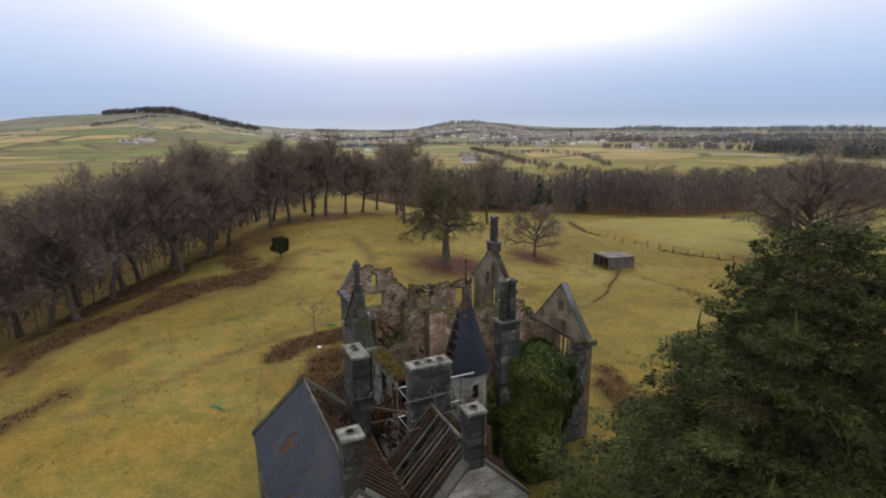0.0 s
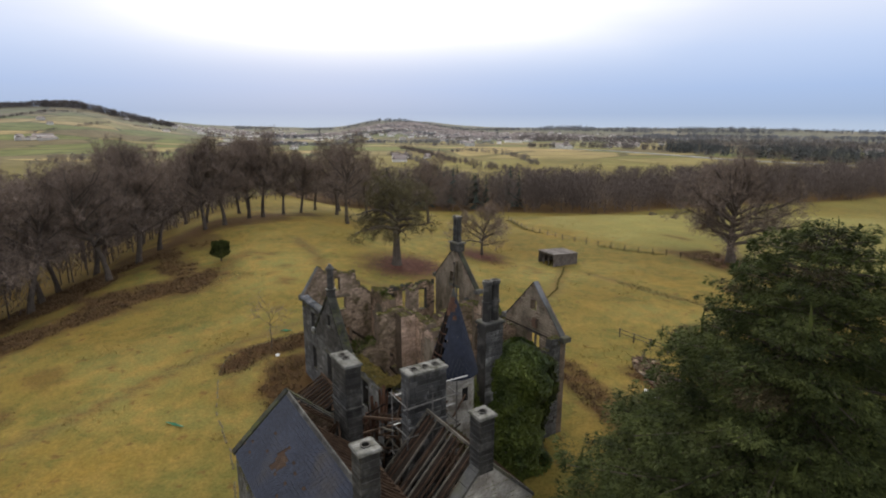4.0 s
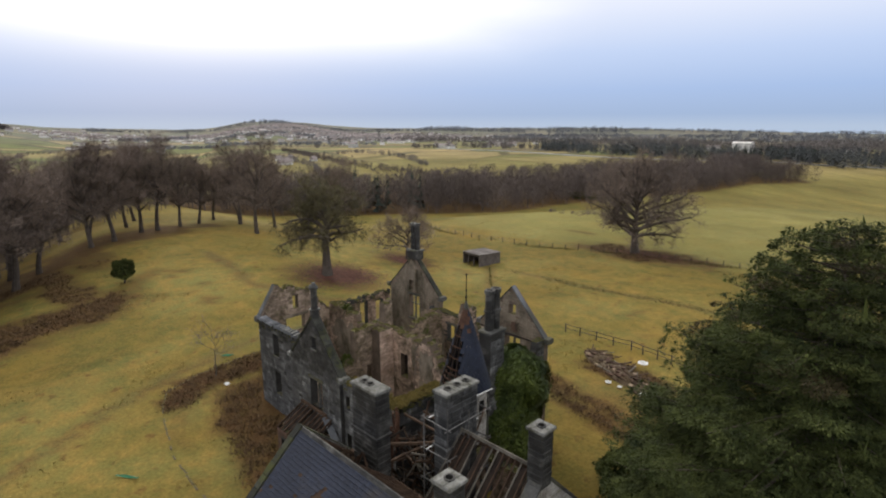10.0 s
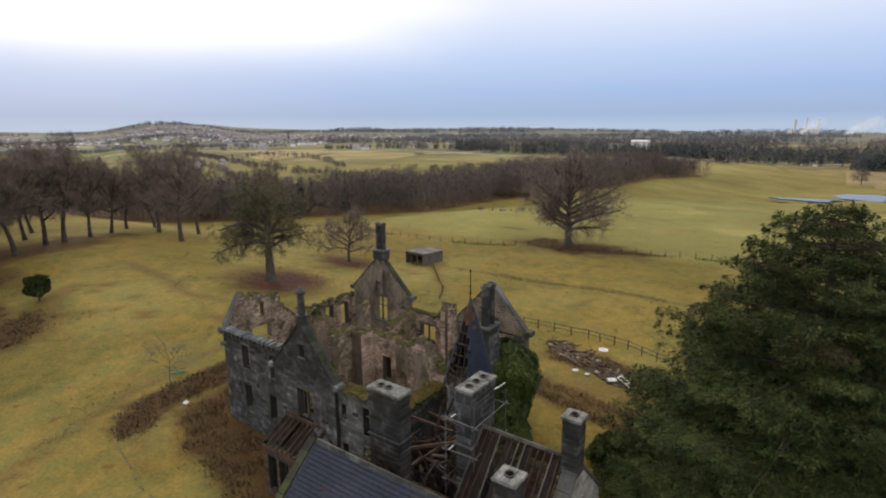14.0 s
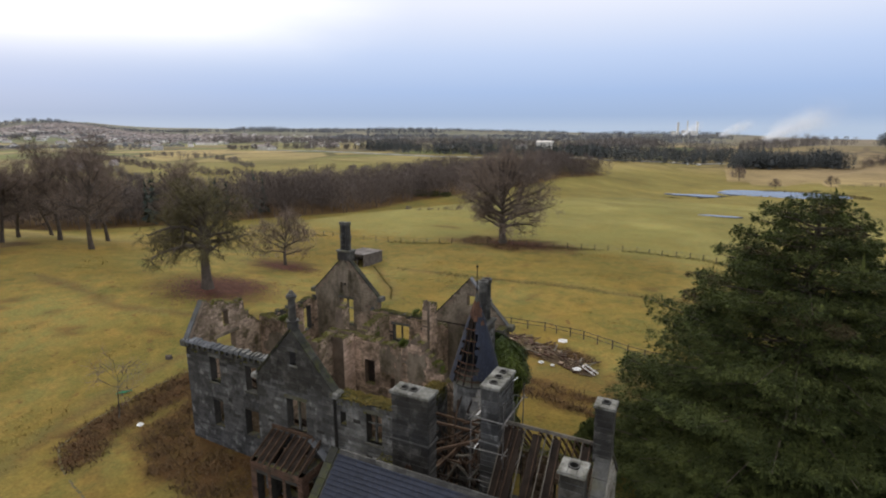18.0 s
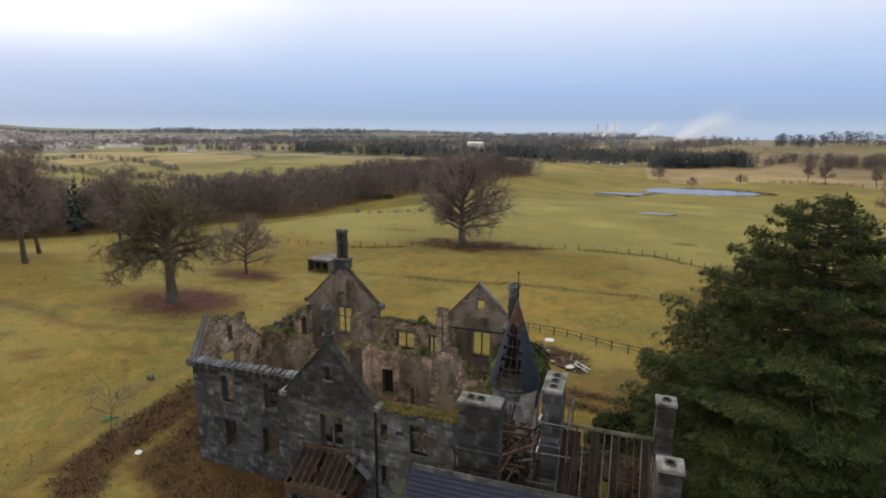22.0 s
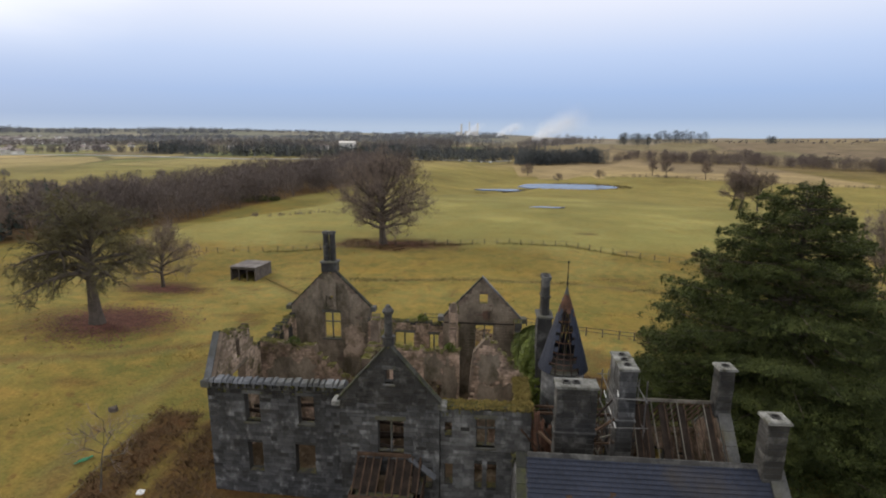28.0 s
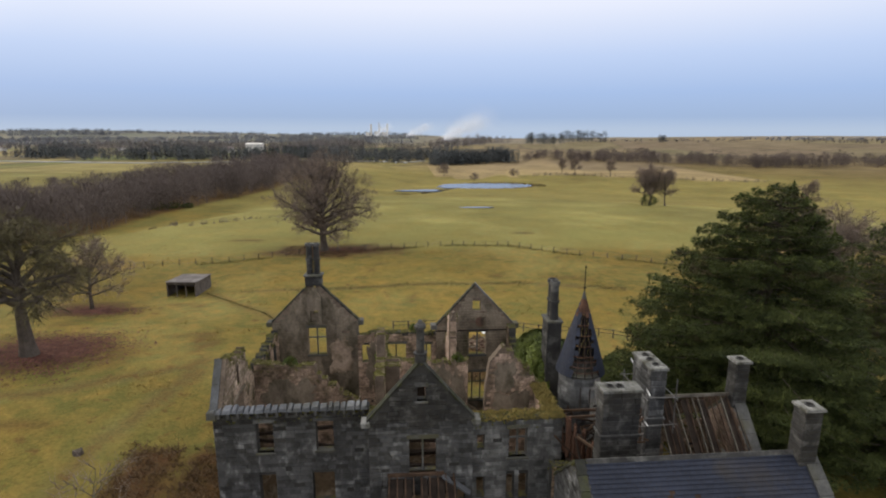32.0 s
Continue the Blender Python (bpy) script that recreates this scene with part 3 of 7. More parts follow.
def wall(name, p0, p1, prof, holes=(), th=0.6, base=-0.6, outer=None, inner=None, core=None, course=0.29, singles=0, label="", long=(0.38, 0.85), seed=1, parent=None, soot=99.0):
    """A masonry wall from p0 to p1 with its thickness to the left: a core pierced by its openings, faced with laid stones."""
    r = random.Random(seed)
    outer, inner, core = outer or M_STONE, inner or M_RUBBLE, core or M_CORE
    p0, p1 = Vector((*p0, 0)), Vector((*p1, 0))
    d = (p1 - p0).normalized()
    nrm = Vector((d.y, -d.x, 0))
    length = (p1 - p0).length

    def at(s, depth, z):
        return p0 + d * s - nrm * depth + Vector((0, 0, z))

    b = Build()
    cuts = sorted({0.0, length, *[s for s, _ in prof if 0 < s < length], *[v for h in holes for v in h[:2] if 0 < v < length]})
    for a, c in zip(cuts, cuts[1:]):
        if c - a < 1e-4:
            continue
        mid = (a + c) / 2
        za, zc = profile(prof, a + 1e-4), profile(prof, c - 1e-4)
        low = base
        for h in sorted((h for h in holes if h[0] < mid < h[1]), key=lambda h: h[2]):
            if h[2] > low:
                b.hexa([at(a, 0, low), at(c, 0, low), at(c, th, low), at(a, th, low), at(a, 0, min(h[2], za)), at(c, 0, min(h[2], zc)), at(c, th, min(h[2], zc)), at(a, th, min(h[2], za))])
            low = h[3]
        if min(za, zc) > low:
            b.hexa([at(a, 0, low), at(c, 0, low), at(c, th, low), at(a, th, low), at(a, 0, za), at(c, 0, zc), at(c, th, zc), at(a, th, za)])
    w = b.weld().part(name, core, parent or RUIN, label)
    top = max(z for _, z in prof)
    for face, mat in ((0, outer), (1, inner)):
        joined, sooty = Build(), Build()
        left = singles if face == 0 else 0
        z = top - 0.02
        while z > base + 0.3:
            hgt = (0.2 if mat in (M_RUBBLE, M_BRICKWORK, M_PALE_RUBBLE) else course) * r.uniform(0.72, 1.2)
            z0 = z - hgt
            for sa, sb in pieces_in(0, length, z0, z, holes):
                s = sa
                while s < sb - 0.05:
                    ln = r.uniform(0.2, 0.52) if mat in (M_RUBBLE, M_BRICKWORK, M_PALE_RUBBLE) else r.uniform(*long)
                    e = sb if sb - s - ln < 0.25 else s + ln
                    if min(profile(prof, s + 0.02), profile(prof, e - 0.02)) > z - 0.03 and r.random() > 0.015:
                        k = r.randrange(6)
                        proud = r.uniform(0.02, 0.05)
                        g = 0.005
                        black = face == 0 and z0 + r.uniform(-0.5, 0.5) > soot
                        if left > 0 and z0 > 2.2:
                            left -= 1
                            stone_mat = M_CHIM if black else mat
                            key = (k, stone_mat.name)
                            if key not in SHAPE_MESH:
                                SHAPE_MESH[key] = STONE_SHAPES[k].mesh("stone", single_of(stone_mat))
                            ob = new("stone", SHAPE_MESH[key])
                            ob.parent = w
                            m = Matrix((d, -nrm, Vector((0, 0, 1)))).transposed().to_4x4()
                            ob.matrix_basis = Matrix.Translation(at(s + g, 0, z0 + g)) @ m @ Matrix.Diagonal((e - s - 2 * g, proud, hgt - 2 * g, 1))
                            ob.matrix_parent_inverse = Matrix()
                        else:
                            vs = []
                            for x, y, q in STONE_SHAPES[k].v:
                                sx, zz = s + g + x * (e - s - 2 * g), z0 + g + q * (hgt - 2 * g)
                                vs.append(at(sx, y * proud if face == 0 else th - y * proud, zz))
                            fs = STONE_SHAPES[k].f[:-1]
                            (sooty if black else joined).add(vs, fs if face == 0 else [f[::-1] for f in fs])
                    s = e
            z = z0
        if joined.v:
            joined.part("stone_facing", mat, w, kind="stuff")
        if sooty.v:
            sooty.part("stone_facing", M_CHIM, w, "soot-blackened stones near the wall head", kind="stuff")
    if inner in (M_RUBBLE, M_PALE_RUBBLE) and outer is not M_RENDER:
        tufts = Build()
        for _ in range(int(length * 75)):
            s = r.random() * length
            z = profile(prof, s)
            if z > top - 3.4 and abs(profile(prof, s + 0.1) - profile(prof, s - 0.1)) < 0.16:
                g = r.uniform(-0.1, th + 0.1)
                drop = 0.0 if 0 < g < th else r.random() ** 2 * 0.7
                clump(tufts, at(s, g, z - 0.03 - drop), r, r.uniform(0.45, 0.95))
        tufts.part("wallhead_moss", M_MOSS, w, kind="stuff")
    return w


def clump(b, p, r, size):
    """A little cushion of moss and grass blades."""
    for _ in range(7):
        d = Vector((r.gauss(0, 1), r.gauss(0, 1), r.uniform(0.2, 1.4))).normalized() * size * r.uniform(0.08, 0.2)
        w = d.orthogonal().normalized() * size * r.uniform(0.03, 0.07)
        q = p + Vector((r.gauss(0, 0.06), r.gauss(0, 0.06), 0)) * size
        b.add([q - w, q + w, q + d], [(0, 1, 2)])


def rake(parent, a, b, y0, y1, size=0.22, axis="x", mat=None, lift=0.05, step=0.8):
    """Coping slabs up one side of a gable, from a=(s, z) to b=(s, z), between depths y0 and y1."""
    n = max(2, round(math.hypot(b[0] - a[0], b[1] - a[1]) / step))
    for i in range(n):
        t0, t1 = i / n + 0.004, (i + 1) / n - 0.004
        s0, s1, z0, z1 = a[0] + (b[0] - a[0]) * t0, a[0] + (b[0] - a[0]) * t1, a[1] + (b[1] - a[1]) * t0, a[1] + (b[1] - a[1]) * t1
        k = lift + rng.uniform(-0.01, 0.02)
        q = Build()
        P = (lambda s, y, z: (s, y, z)) if axis == "x" else (lambda s, y, z: (y, s, z))
        lo = [(s0, y0, z0 + k - size), (s1, y0, z1 + k - size), (s1, y1, z1 + k - size), (s0, y1, z0 + k - size)]
        if s0 > s1:
            lo = [lo[1], lo[0], lo[3], lo[2]]
        hi = [(s, y, z + size) for s, y, z in lo]
        if axis == "y":
            lo, hi = lo[::-1], hi[::-1]
        q.hexa([P(*p) for p in lo + hi])
        q.part("coping_stone", mat or M_COPE, parent)


def frame_of(wall_ob, x0, x1, z0, z1, y, mullions=1, transom=True, depth=0.16, sill=True, axis="x", mat=None):
    """Stone mullions, transom and sill in an empty window."""
    def bx(a, b, c, dd, e, f, nm):
        q = Build()
        if axis == "x":
            q.box(a, b, c, dd, e, f, 0.02)
        else:
            q.box(c, dd, a, b, e, f, 0.02)
        q.part(nm, mat or M_COPE, wall_ob)
    for i in range(mullions):
        xm = x0 + (x1 - x0) * (i + 1) / (mullions + 1)
        bx(xm - 0.06, xm + 0.06, y + 0.2, y + 0.2 + depth, z0, z1, "mullion")
    if transom:
        zt = z0 + (z1 - z0) * 0.62
        bx(x0, x1, y + 0.22, y + 0.22 + depth * 0.7, zt - 0.05, zt + 0.05, "transom")
    if sill:
        bx(x0 - 0.12, x1 + 0.12, y - 0.09, y + 0.25, z0 - 0.14, z0, "window_sill")
        bx(x0 - 0.15, x1 + 0.15, y - 0.055, y + 0.2, z1, z1 + 0.26, "lintel")


def chimney(at, sx, sy, z0, z1, flues, label, cap=0.16, mat=None, over=0.10, neck=None):
    """A chimney stack of dressed stone with a projecting cap and open flues."""
    x, y = at
    hx, hy = sx / 2, sy / 2
    w = Build()
    deep = z1 - cap - 0.9
    w.box(x - hx, x + hx, y - hy, y + hy, z0, deep)
    for a, b, c, d in ((x - hx, x + hx, y - hy, y - hy + 0.14), (x - hx, x + hx, y + hy - 0.14, y + hy), (x - hx, x - hx + 0.14, y - hy + 0.14, y + hy - 0.14), (x + hx - 0.14, x + hx, y - hy + 0.14, y + hy - 0.14)):
        w.box(a, b, c, d, deep, z1 - cap)
    stack = w.part("chimney", M_CORE, RUIN, label)
    r = random.Random(int(x * 100 + y * 10))
    z = z1 - cap
    while z > z0 + 0.2:
        hgt = r.uniform(0.28, 0.36)
        for (ax, ay), (bx, by) in (((x - hx, y - hy), (x + hx, y - hy)), ((x + hx, y - hy), (x + hx, y + hy)), ((x + hx, y + hy), (x - hx, y + hy)), ((x - hx, y + hy), (x - hx, y - hy))):
            d = Vector((bx - ax, by - ay, 0))
            ln = d.length
            d.normalize()
            nn = Vector((d.y, -d.x, 0))
            cuts = [0, ln] if ln < 1.2 else [0] + [ln * (i + r.uniform(0.35, 0.65)) / 3 for i in range(3)] + [ln]
            for s, e in zip(cuts, cuts[1:]):
                k = r.randrange(6)
                pr = r.uniform(0.02, 0.045)
                key = (k, (mat or M_CHIM).name)
                if key not in SHAPE_MESH:
                    SHAPE_MESH[key] = STONE_SHAPES[k].mesh("stone", single_of(mat or M_CHIM))
                ob = new("stone", SHAPE_MESH[key])
                ob.parent = stack
                ob.matrix_basis = Matrix.Translation(Vector((ax, ay, z - hgt + 0.006)) + d * (s + 0.006)) @ Matrix((d, -nn, Vector((0, 0, 1)))).transposed().to_4x4() @ Matrix.Diagonal((e - s - 0.012, pr, hgt - 0.012, 1))
        z -= hgt
    if neck:
        q = Build()
        q.box(x - hx - 0.1, x + hx + 0.1, y - hy - 0.1, y + hy + 0.1, neck - 0.16, neck, 0.05)
        q.part("string_course", mat or M_CHIM, stack)
    q = Build()
    # the cap is a ring of slabs round the flue holes
    ax0, ax1, ay0, ay1 = x - hx - over, x + hx + over, y - hy - over, y + hy + over
    alongx = sx >= sy
    fr = 0.17
    lo, hi = (ax0, ax1) if alongx else (ay0, ay1)
    marks = [lo] + [v for c in flues for v in (c - fr, c + fr)] + [hi]
    for i in range(len(marks) - 1):
        a, b = marks[i], marks[i + 1]
        if i % 2 == 0:
            q.box(*((a, b, ay0, ay1) if alongx else (ax0, ax1, a, b)), z1 - cap, z1, 0.04)
        else:
            c0, c1 = (y - fr, y + fr) if alongx else (x - fr, x + fr)
            for u, v in ((ay0 if alongx else ax0, c0), (c1, ay1 if alongx else ax1)):
                q.box(*((a, b, u, v) if alongx else (u, v, a, b)), z1 - cap, z1 - 0.001, 0.03)
    q.part("cap", M_CAP, stack, "pale lichened cap slab")
    for c in flues:
        q = Build()
        fx, fy = (c, y) if alongx else (x, c)
        ring = [(math.cos(k * math.pi / 8), math.sin(k * math.pi / 8)) for k in range(16)]
        q.add([(fx + r0 * u, fy + r0 * v, zz) for r0, zz in ((0.21, z1 - cap - 0.01), (0.24, z1 + 0.05), (0.17, z1 + 0.055), (0.15, z1 - cap - 0.7)) for u, v in ring],
              [(16 * a + k, 16 * a + (k + 1) % 16, 16 * a + 16 + (k + 1) % 16, 16 * a + 16 + k) for a in range(3) for k in range(16)])
        q.part("flue_rim", M_CHIM, stack, "dark rim of an open flue")
        q = Build()
        q.tube((fx, fy, z1 - cap - 0.72), (fx, fy, z1 - cap - 0.6), 0.2, 0.2, 12)
        q.part("flue", M_SOOT, stack, "sooty flue opening")
    return stack


# front gable
GX0, GX1, EAVE, APEX = 0.0, 6.4, 9.6, 13.35
front_gable = wall("front_gable_wall", (GX0, 0), (GX1, 0), [(0, EAVE), (3.2, APEX), (6.4, EAVE)],
                   [(2.46, 4.12, 5.9, 8.25), (2.98, 3.5, 10.75, 11.7), (1.3, 5.0, 0.6, 4.3), (5.45, 5.95, 3.6, 4.9)], singles=300, label="soot-dark ashlar gable wall with an empty two-light window", seed=3, soot=9.0)
rake(front_gable, (-0.12, EAVE - 0.08), (3.2, APEX), -0.1, 0.5, 0.18, mat=M_DARK_COPE)
rake(front_gable, (6.52, EAVE - 0.08), (3.2, APEX), -0.1, 0.5, 0.18, mat=M_DARK_COPE)
frame_of(front_gable, 2.46, 4.12, 5.9, 8.25, 0, 1, False)
frame_of(front_gable, 2.98, 3.5, 10.75, 11.7, 0, 0, False)
for x in (-0.15, 6.55):
    q = Build()
    q.box(x - 0.28, x + 0.28, -0.22, 0.62, EAVE - 0.4, EAVE - 0.05, 0.08)
    q.part("skewputt", M_CAP, front_gable, "pale corner stone at the gable foot")
q = Build()
for z0, z1, r0, r1 in ((APEX - 0.1, APEX + 0.35, 0.38, 0.34), (APEX + 0.35, APEX + 0.45, 0.42, 0.42), (APEX + 0.45, APEX + 1.95, 0.26, 0.24), (APEX + 1.95, APEX + 2.1, 0.34, 0.36), (APEX + 2.1, APEX + 2.25, 0.36, 0.25), (APEX + 2.25, APEX + 2.45, 0.2, 0.12)):
    q.tube((3.2, 0.25, z0), (3.2, 0.25, z1), r0, r1, 10)
q.part("gable_finial", M_CHIM, front_gable, "tall round stone finial")
# stripped bay in front of the gable
bay = wall("bay_wall", (1.0, -2.2), (5.4, -2.2), [(0, 4.4), (4.4, 4.4)], [(0.5, 1.5, 0.8, 3.6), (1.75, 2.75, 0.8, 3.6), (3.0, 4.0, 0.8, 3.6)], th=0.4, outer=M_RED, inner=M_CORE, seed=41, label="red sandstone bay window, its roof stripped")
wall("bay_side_wall", (1.0, -0.02), (1.0, -2.2), [(0, 4.4), (2.18, 4.4)], [(0.6, 1.5, 0.8, 3.6)], th=0.4, outer=M_RED, inner=M_CORE, seed=42)
wall("bay_side_wall", (5.4, -2.2), (5.4, -0.02), [(0, 4.4), (2.18, 4.4)], [(0.6, 1.5, 0.8, 3.6)], th=0.4, outer=M_RED, inner=M_CORE, seed=43)
for i in range(9):
    q = Build()
    x = 1.2 + i * 0.5
    q.beam((x, 0.0, 5.75), (x, -2.35, 4.5), 0.07, 0.13)
    q.part("rafter", M_TIMBER, bay)
for i, (x0, x1) in enumerate(((1.1, 1.6), (1.62, 2.05), (2.07, 2.6), (3.1, 3.55), (3.6, 4.1), (4.12, 4.6), (4.8, 5.3))):
    q = Build()
    u = 0.25 * rng.random()
    y0, z0 = -2.3 * (1 - u), 5.6 - 1.22 * (1 - u)
    q.hexa([(x0, y0, z0 - 0.13), (x1, y0, z0 - 0.13), (x1, -0.03, 5.5), (x0, -0.03, 5.5), (x0, y0, z0 - 0.1), (x1, y0, z0 - 0.1), (x1, -0.03, 5.53), (x0, -0.03, 5.53)])
    q.part("sarking_board", M_CHAR, bay, "dark board under the bay rafters")
for x0, x1 in ((4.5, 6.2),):
    q = Build()
    q.beam((x0, -0.15, 5.75), (x1, -0.4, 4.6), 0.5, 0.1)
    q.part("flashing", M_LEAD, bay, "grey slab sloping off the bay roof")
q = Build()
q.beam((1.1, -0.08, 5.85), (4.6, -0.08, 5.85), 0.16, 0.2)
q.part("wall_plate", M_TIMBER, bay)
# returns and the set-back walls beside it
wall("gable_return_wall", (0, 2.1), (0, 0.62), [(0, 9.4), (1.48, 9.5)], seed=4, singles=0)
left_front = wall("left_front_wall", (-9.83, 2.1), (-0.02, 2.1), ragged(0, 9.81, 9.35, 9.3, 0.12, 0.9), [(2.6, 3.65, 6.4, 8.5), (6.35, 7.45, 6.3, 8.5), (2.6, 3.65, 2.6, 4.8), (6.0, 7.4, 2.6, 4.8)], singles=300, label="dark ashlar wall with a pale coped head", seed=5, soot=8.3)
for k in (2.6, 6.35):
    frame_of(left_front, -9.83 + k, -9.83 + k + 1.05, 6.4, 8.5, 2.1, 0, False)
q = Build()
x = -9.95
while x < -0.1:
    w = min(rng.uniform(0.32, 0.6), -0.02 - x)
    u, v, t, e = rng.uniform(0, 0.06), rng.uniform(0.02, 0.1), rng.uniform(-0.05, 0.04), rng.uniform(-0.12, 0.08)
    q.hexa([(x, 1.80 + t, 9.34), (x + w - 0.02, 1.80 + t, 9.34), (x + w - 0.02, 2.6 + e, 9.34), (x, 2.6 + e, 9.34), (x + 0.05, 1.90 + t, 9.50 + u), (x + w - 0.07, 1.88 + t, 9.52 + v), (x + w - 0.08, 2.46 + e, 9.58 + v), (x + 0.05, 2.44 + e, 9.58 + u)])
    x += w
q.part("wallhead_capping", M_LEAD, left_front, "pale grey lichened coping along the wall head", kind="stuff")
for i in range(16):
    q = Build()
    x = -9.5 + i * 0.6
    q.box(x, x + 0.16, 1.85, 2.1, 9.0, 9.36, 0.03)
    q.part("corbel", M_COPE, left_front)
left_gable = wall("left_gable_wall", (-9.83, 9.5), (-9.83, 2.1), [(0, 8.7), (0.4, 8.95)] + ragged(0.45, 1.75, 9.2, 11.2, 0.25, 0.35) + ragged(1.8, 5.6, 11.4, 12.25, 0.4, 0.5) + [(5.7, 12.2), (7.4, 9.45)], [(2.9, 4.9, 7.3, 8.7), (3.5, 4.1, 9.5, 10.8), (2.4, 3.5, 3.2, 5.2)], inner=M_PALE_RUBBLE, core=M_RUBBLE_CORE, seed=6, label="broken gable wall of cream-pink rubble")
q = Build()
q.box(-9.42, -9.14, 4.3, 7.0, 8.7, 9.0, 0.03)
q.part("lintel", M_PLASTER, left_gable, "long pale stone lintel")
rake(left_gable, (2.0, 9.4), (3.8, 12.2), -9.98, -9.5, axis="y", mat=M_LEAD)
q = Build()
q.box(-10.12, -9.55, 1.8, 2.3, 8.95, 9.5, 0.08)
q.part("skewputt", M_COPE, left_gable)
inner_wall = wall("inner_cross_wall_west", (-9.2, 9.5), (-1.2, 9.5), ragged(0, 4.6, 9.3, 9.05, 0.25) + ragged(4.65, 6.3, 8.7, 7.0, 0.5) + ragged(6.35, 8.0, 6.8, 6.2, 0.4), [(6.1, 6.9, 3.0, 5.2)], outer=M_RUBBLE, inner=M_RUBBLE, core=M_RUBBLE_CORE, seed=7)
rear_west = wall("rear_west_wall", (-9.73, 17.5), (-9.73, 10.12), ragged(0, 7.38, 8.9, 8.9, 0.5), [(1.0, 2.1, 5.6, 8.0), (3.2, 4.2, 5.6, 8.2), (5.3, 6.3, 5.6, 8.0)], inner=M_RUBBLE, seed=8)
rear_gable = wall("rear_gable_wall", (-1.9, 18.7), (-9.73, 18.7), [(0, 9.5), (3.9, 13.5), (7.83, 9.5)], [(3.0, 4.64, 6.2, 8.85), (3.45, 4.05, 10.2, 11.1), (3.75, 3.98, 12.0, 12.9)], seed=9, inner=M_PLASTER, core=M_RUBBLE_CORE, label="tall rear gable of rubble with a two-light window")
rake(rear_gable, (-9.85, 9.4), (-5.8, 13.5), 18.08, 18.6, 0.18, mat=M_DARK_COPE)
rake(rear_gable, (-1.78, 9.4), (-5.8, 13.5), 18.08, 18.6, 0.18, mat=M_DARK_COPE)
frame_of(rear_gable, -6.54, -4.9, 6.2, 8.85, 18.05, 1, True)
for x in (-9.95, -1.7):
    q = Build()
    q.box(x - 0.25, x + 0.25, 17.95, 18.8, 9.05, 9.5, 0.06)
    q.part("skewputt", M_COPE, rear_gable)


def round_flues(x, y, z0, z1, n, gap, r, base, along="x", label=""):
    q = Build()
    hx, hy = (n * gap / 2 + 0.12, r + 0.18) if along == "x" else (r + 0.18, n * gap / 2 + 0.12)
    q.box(x - hx, x + hx, y - hy, y + hy, base, z0, 0.05)
    st = q.part("chimney", M_CHIM, RUIN, label)
    q = Build()
    q.box(x - hx - 0.1, x + hx + 0.1, y - hy - 0.1, y + hy + 0.1, z0, z0 + 0.18, 0.06)
    q.part("string_course", M_COPE, st)
    for i in range(n):
        o = (i - (n - 1) / 2) * gap
        fx, fy = (x + o, y) if along == "x" else (x, y + o)
        q = Build()
        mid = z0 + (z1 - z0) * 0.48
        q.tube((fx, fy, z0 + 0.18), (fx, fy, mid), r * 1.0, r * 0.95, 10)
        q.tube((fx, fy, mid), (fx, fy, mid + 0.14), r * 1.22, r * 1.22, 10)
        q.tube((fx, fy, mid + 0.14), (fx, fy, z1 - 0.25), r * 0.95, r * 0.92, 10)
        q.tube((fx, fy, z1 - 0.25), (fx, fy, z1), r * 1.2, r * 1.12, 10)
        q.part("flue_shaft", M_CHIM, st, "round stone flue shaft")
        q = Build()
        q.tube((fx, fy, z1), (fx, fy, z1 + 0.01), r * 0.75, r * 0.75, 10)
        q.part("flue", M_SOOT, st)
    return st


wall("rear_flue_breast", (-6.45, 17.75), (-5.15, 17.75), [(0, 11.9), (0.65, 12.9), (1.3, 11.9)], [(0.3, 1.0, 9.5, 10.6)], th=0.3, base=9.2, outer=M_PLASTER, inner=M_CORE, core=M_PLASTER, seed=27, label="plastered flue breast inside the rear gable")
round_flues(-5.8, 18.4, 13.75, 16.75, 2, 0.62, 0.30, 12.9, "x", "paired round chimney flues on the rear gable")
rear_mid = wall("rear_middle_wall", (5.2, 17.3), (-1.9, 17.3), ragged(0, 7.1, 8.75, 8.8, 0.35), [(0.45, 1.3, 5.8, 7.5), (2.75, 4.55, 6.0, 7.6), (6.0, 6.75, 5.9, 7.6), (2.8, 4.6, 1.6, 4.4), (0.45, 1.3, 1.6, 4.4)], inner=M_RUBBLE, seed=10, label="mossy rear wall with mullioned windows")
frame_of(rear_mid, 0.65, 2.45, 6.0, 7.6, 16.7, 1, False)
frame_of(rear_mid, 3.9, 4.75, 5.8, 7.5, 16.7, 1, False)
rear_right = wall("rear_right_gable_wall", (12.3, 17.1), (5.2, 17.1), [(0, 9.35), (3.55, 13.2), (7.1, 9.35)], [(2.5, 4.1, 6.4, 8.65), (3.05, 3.8, 10.7, 11.6), (2.2, 4.5, 1.9, 4.7)], inner=M_PLASTER, core=M_RUBBLE_CORE, seed=11, label="rear gable with empty mullioned windows")
rake(rear_right, (12.42, 9.25), (8.75, 13.2), 16.48, 16.95, 0.16, mat=M_LEAD)
rake(rear_right, (5.1, 9.25), (8.75, 13.2), 16.48, 16.95, 0.16, mat=M_DARK_COPE)
q, r = Build(), random.Random(58)
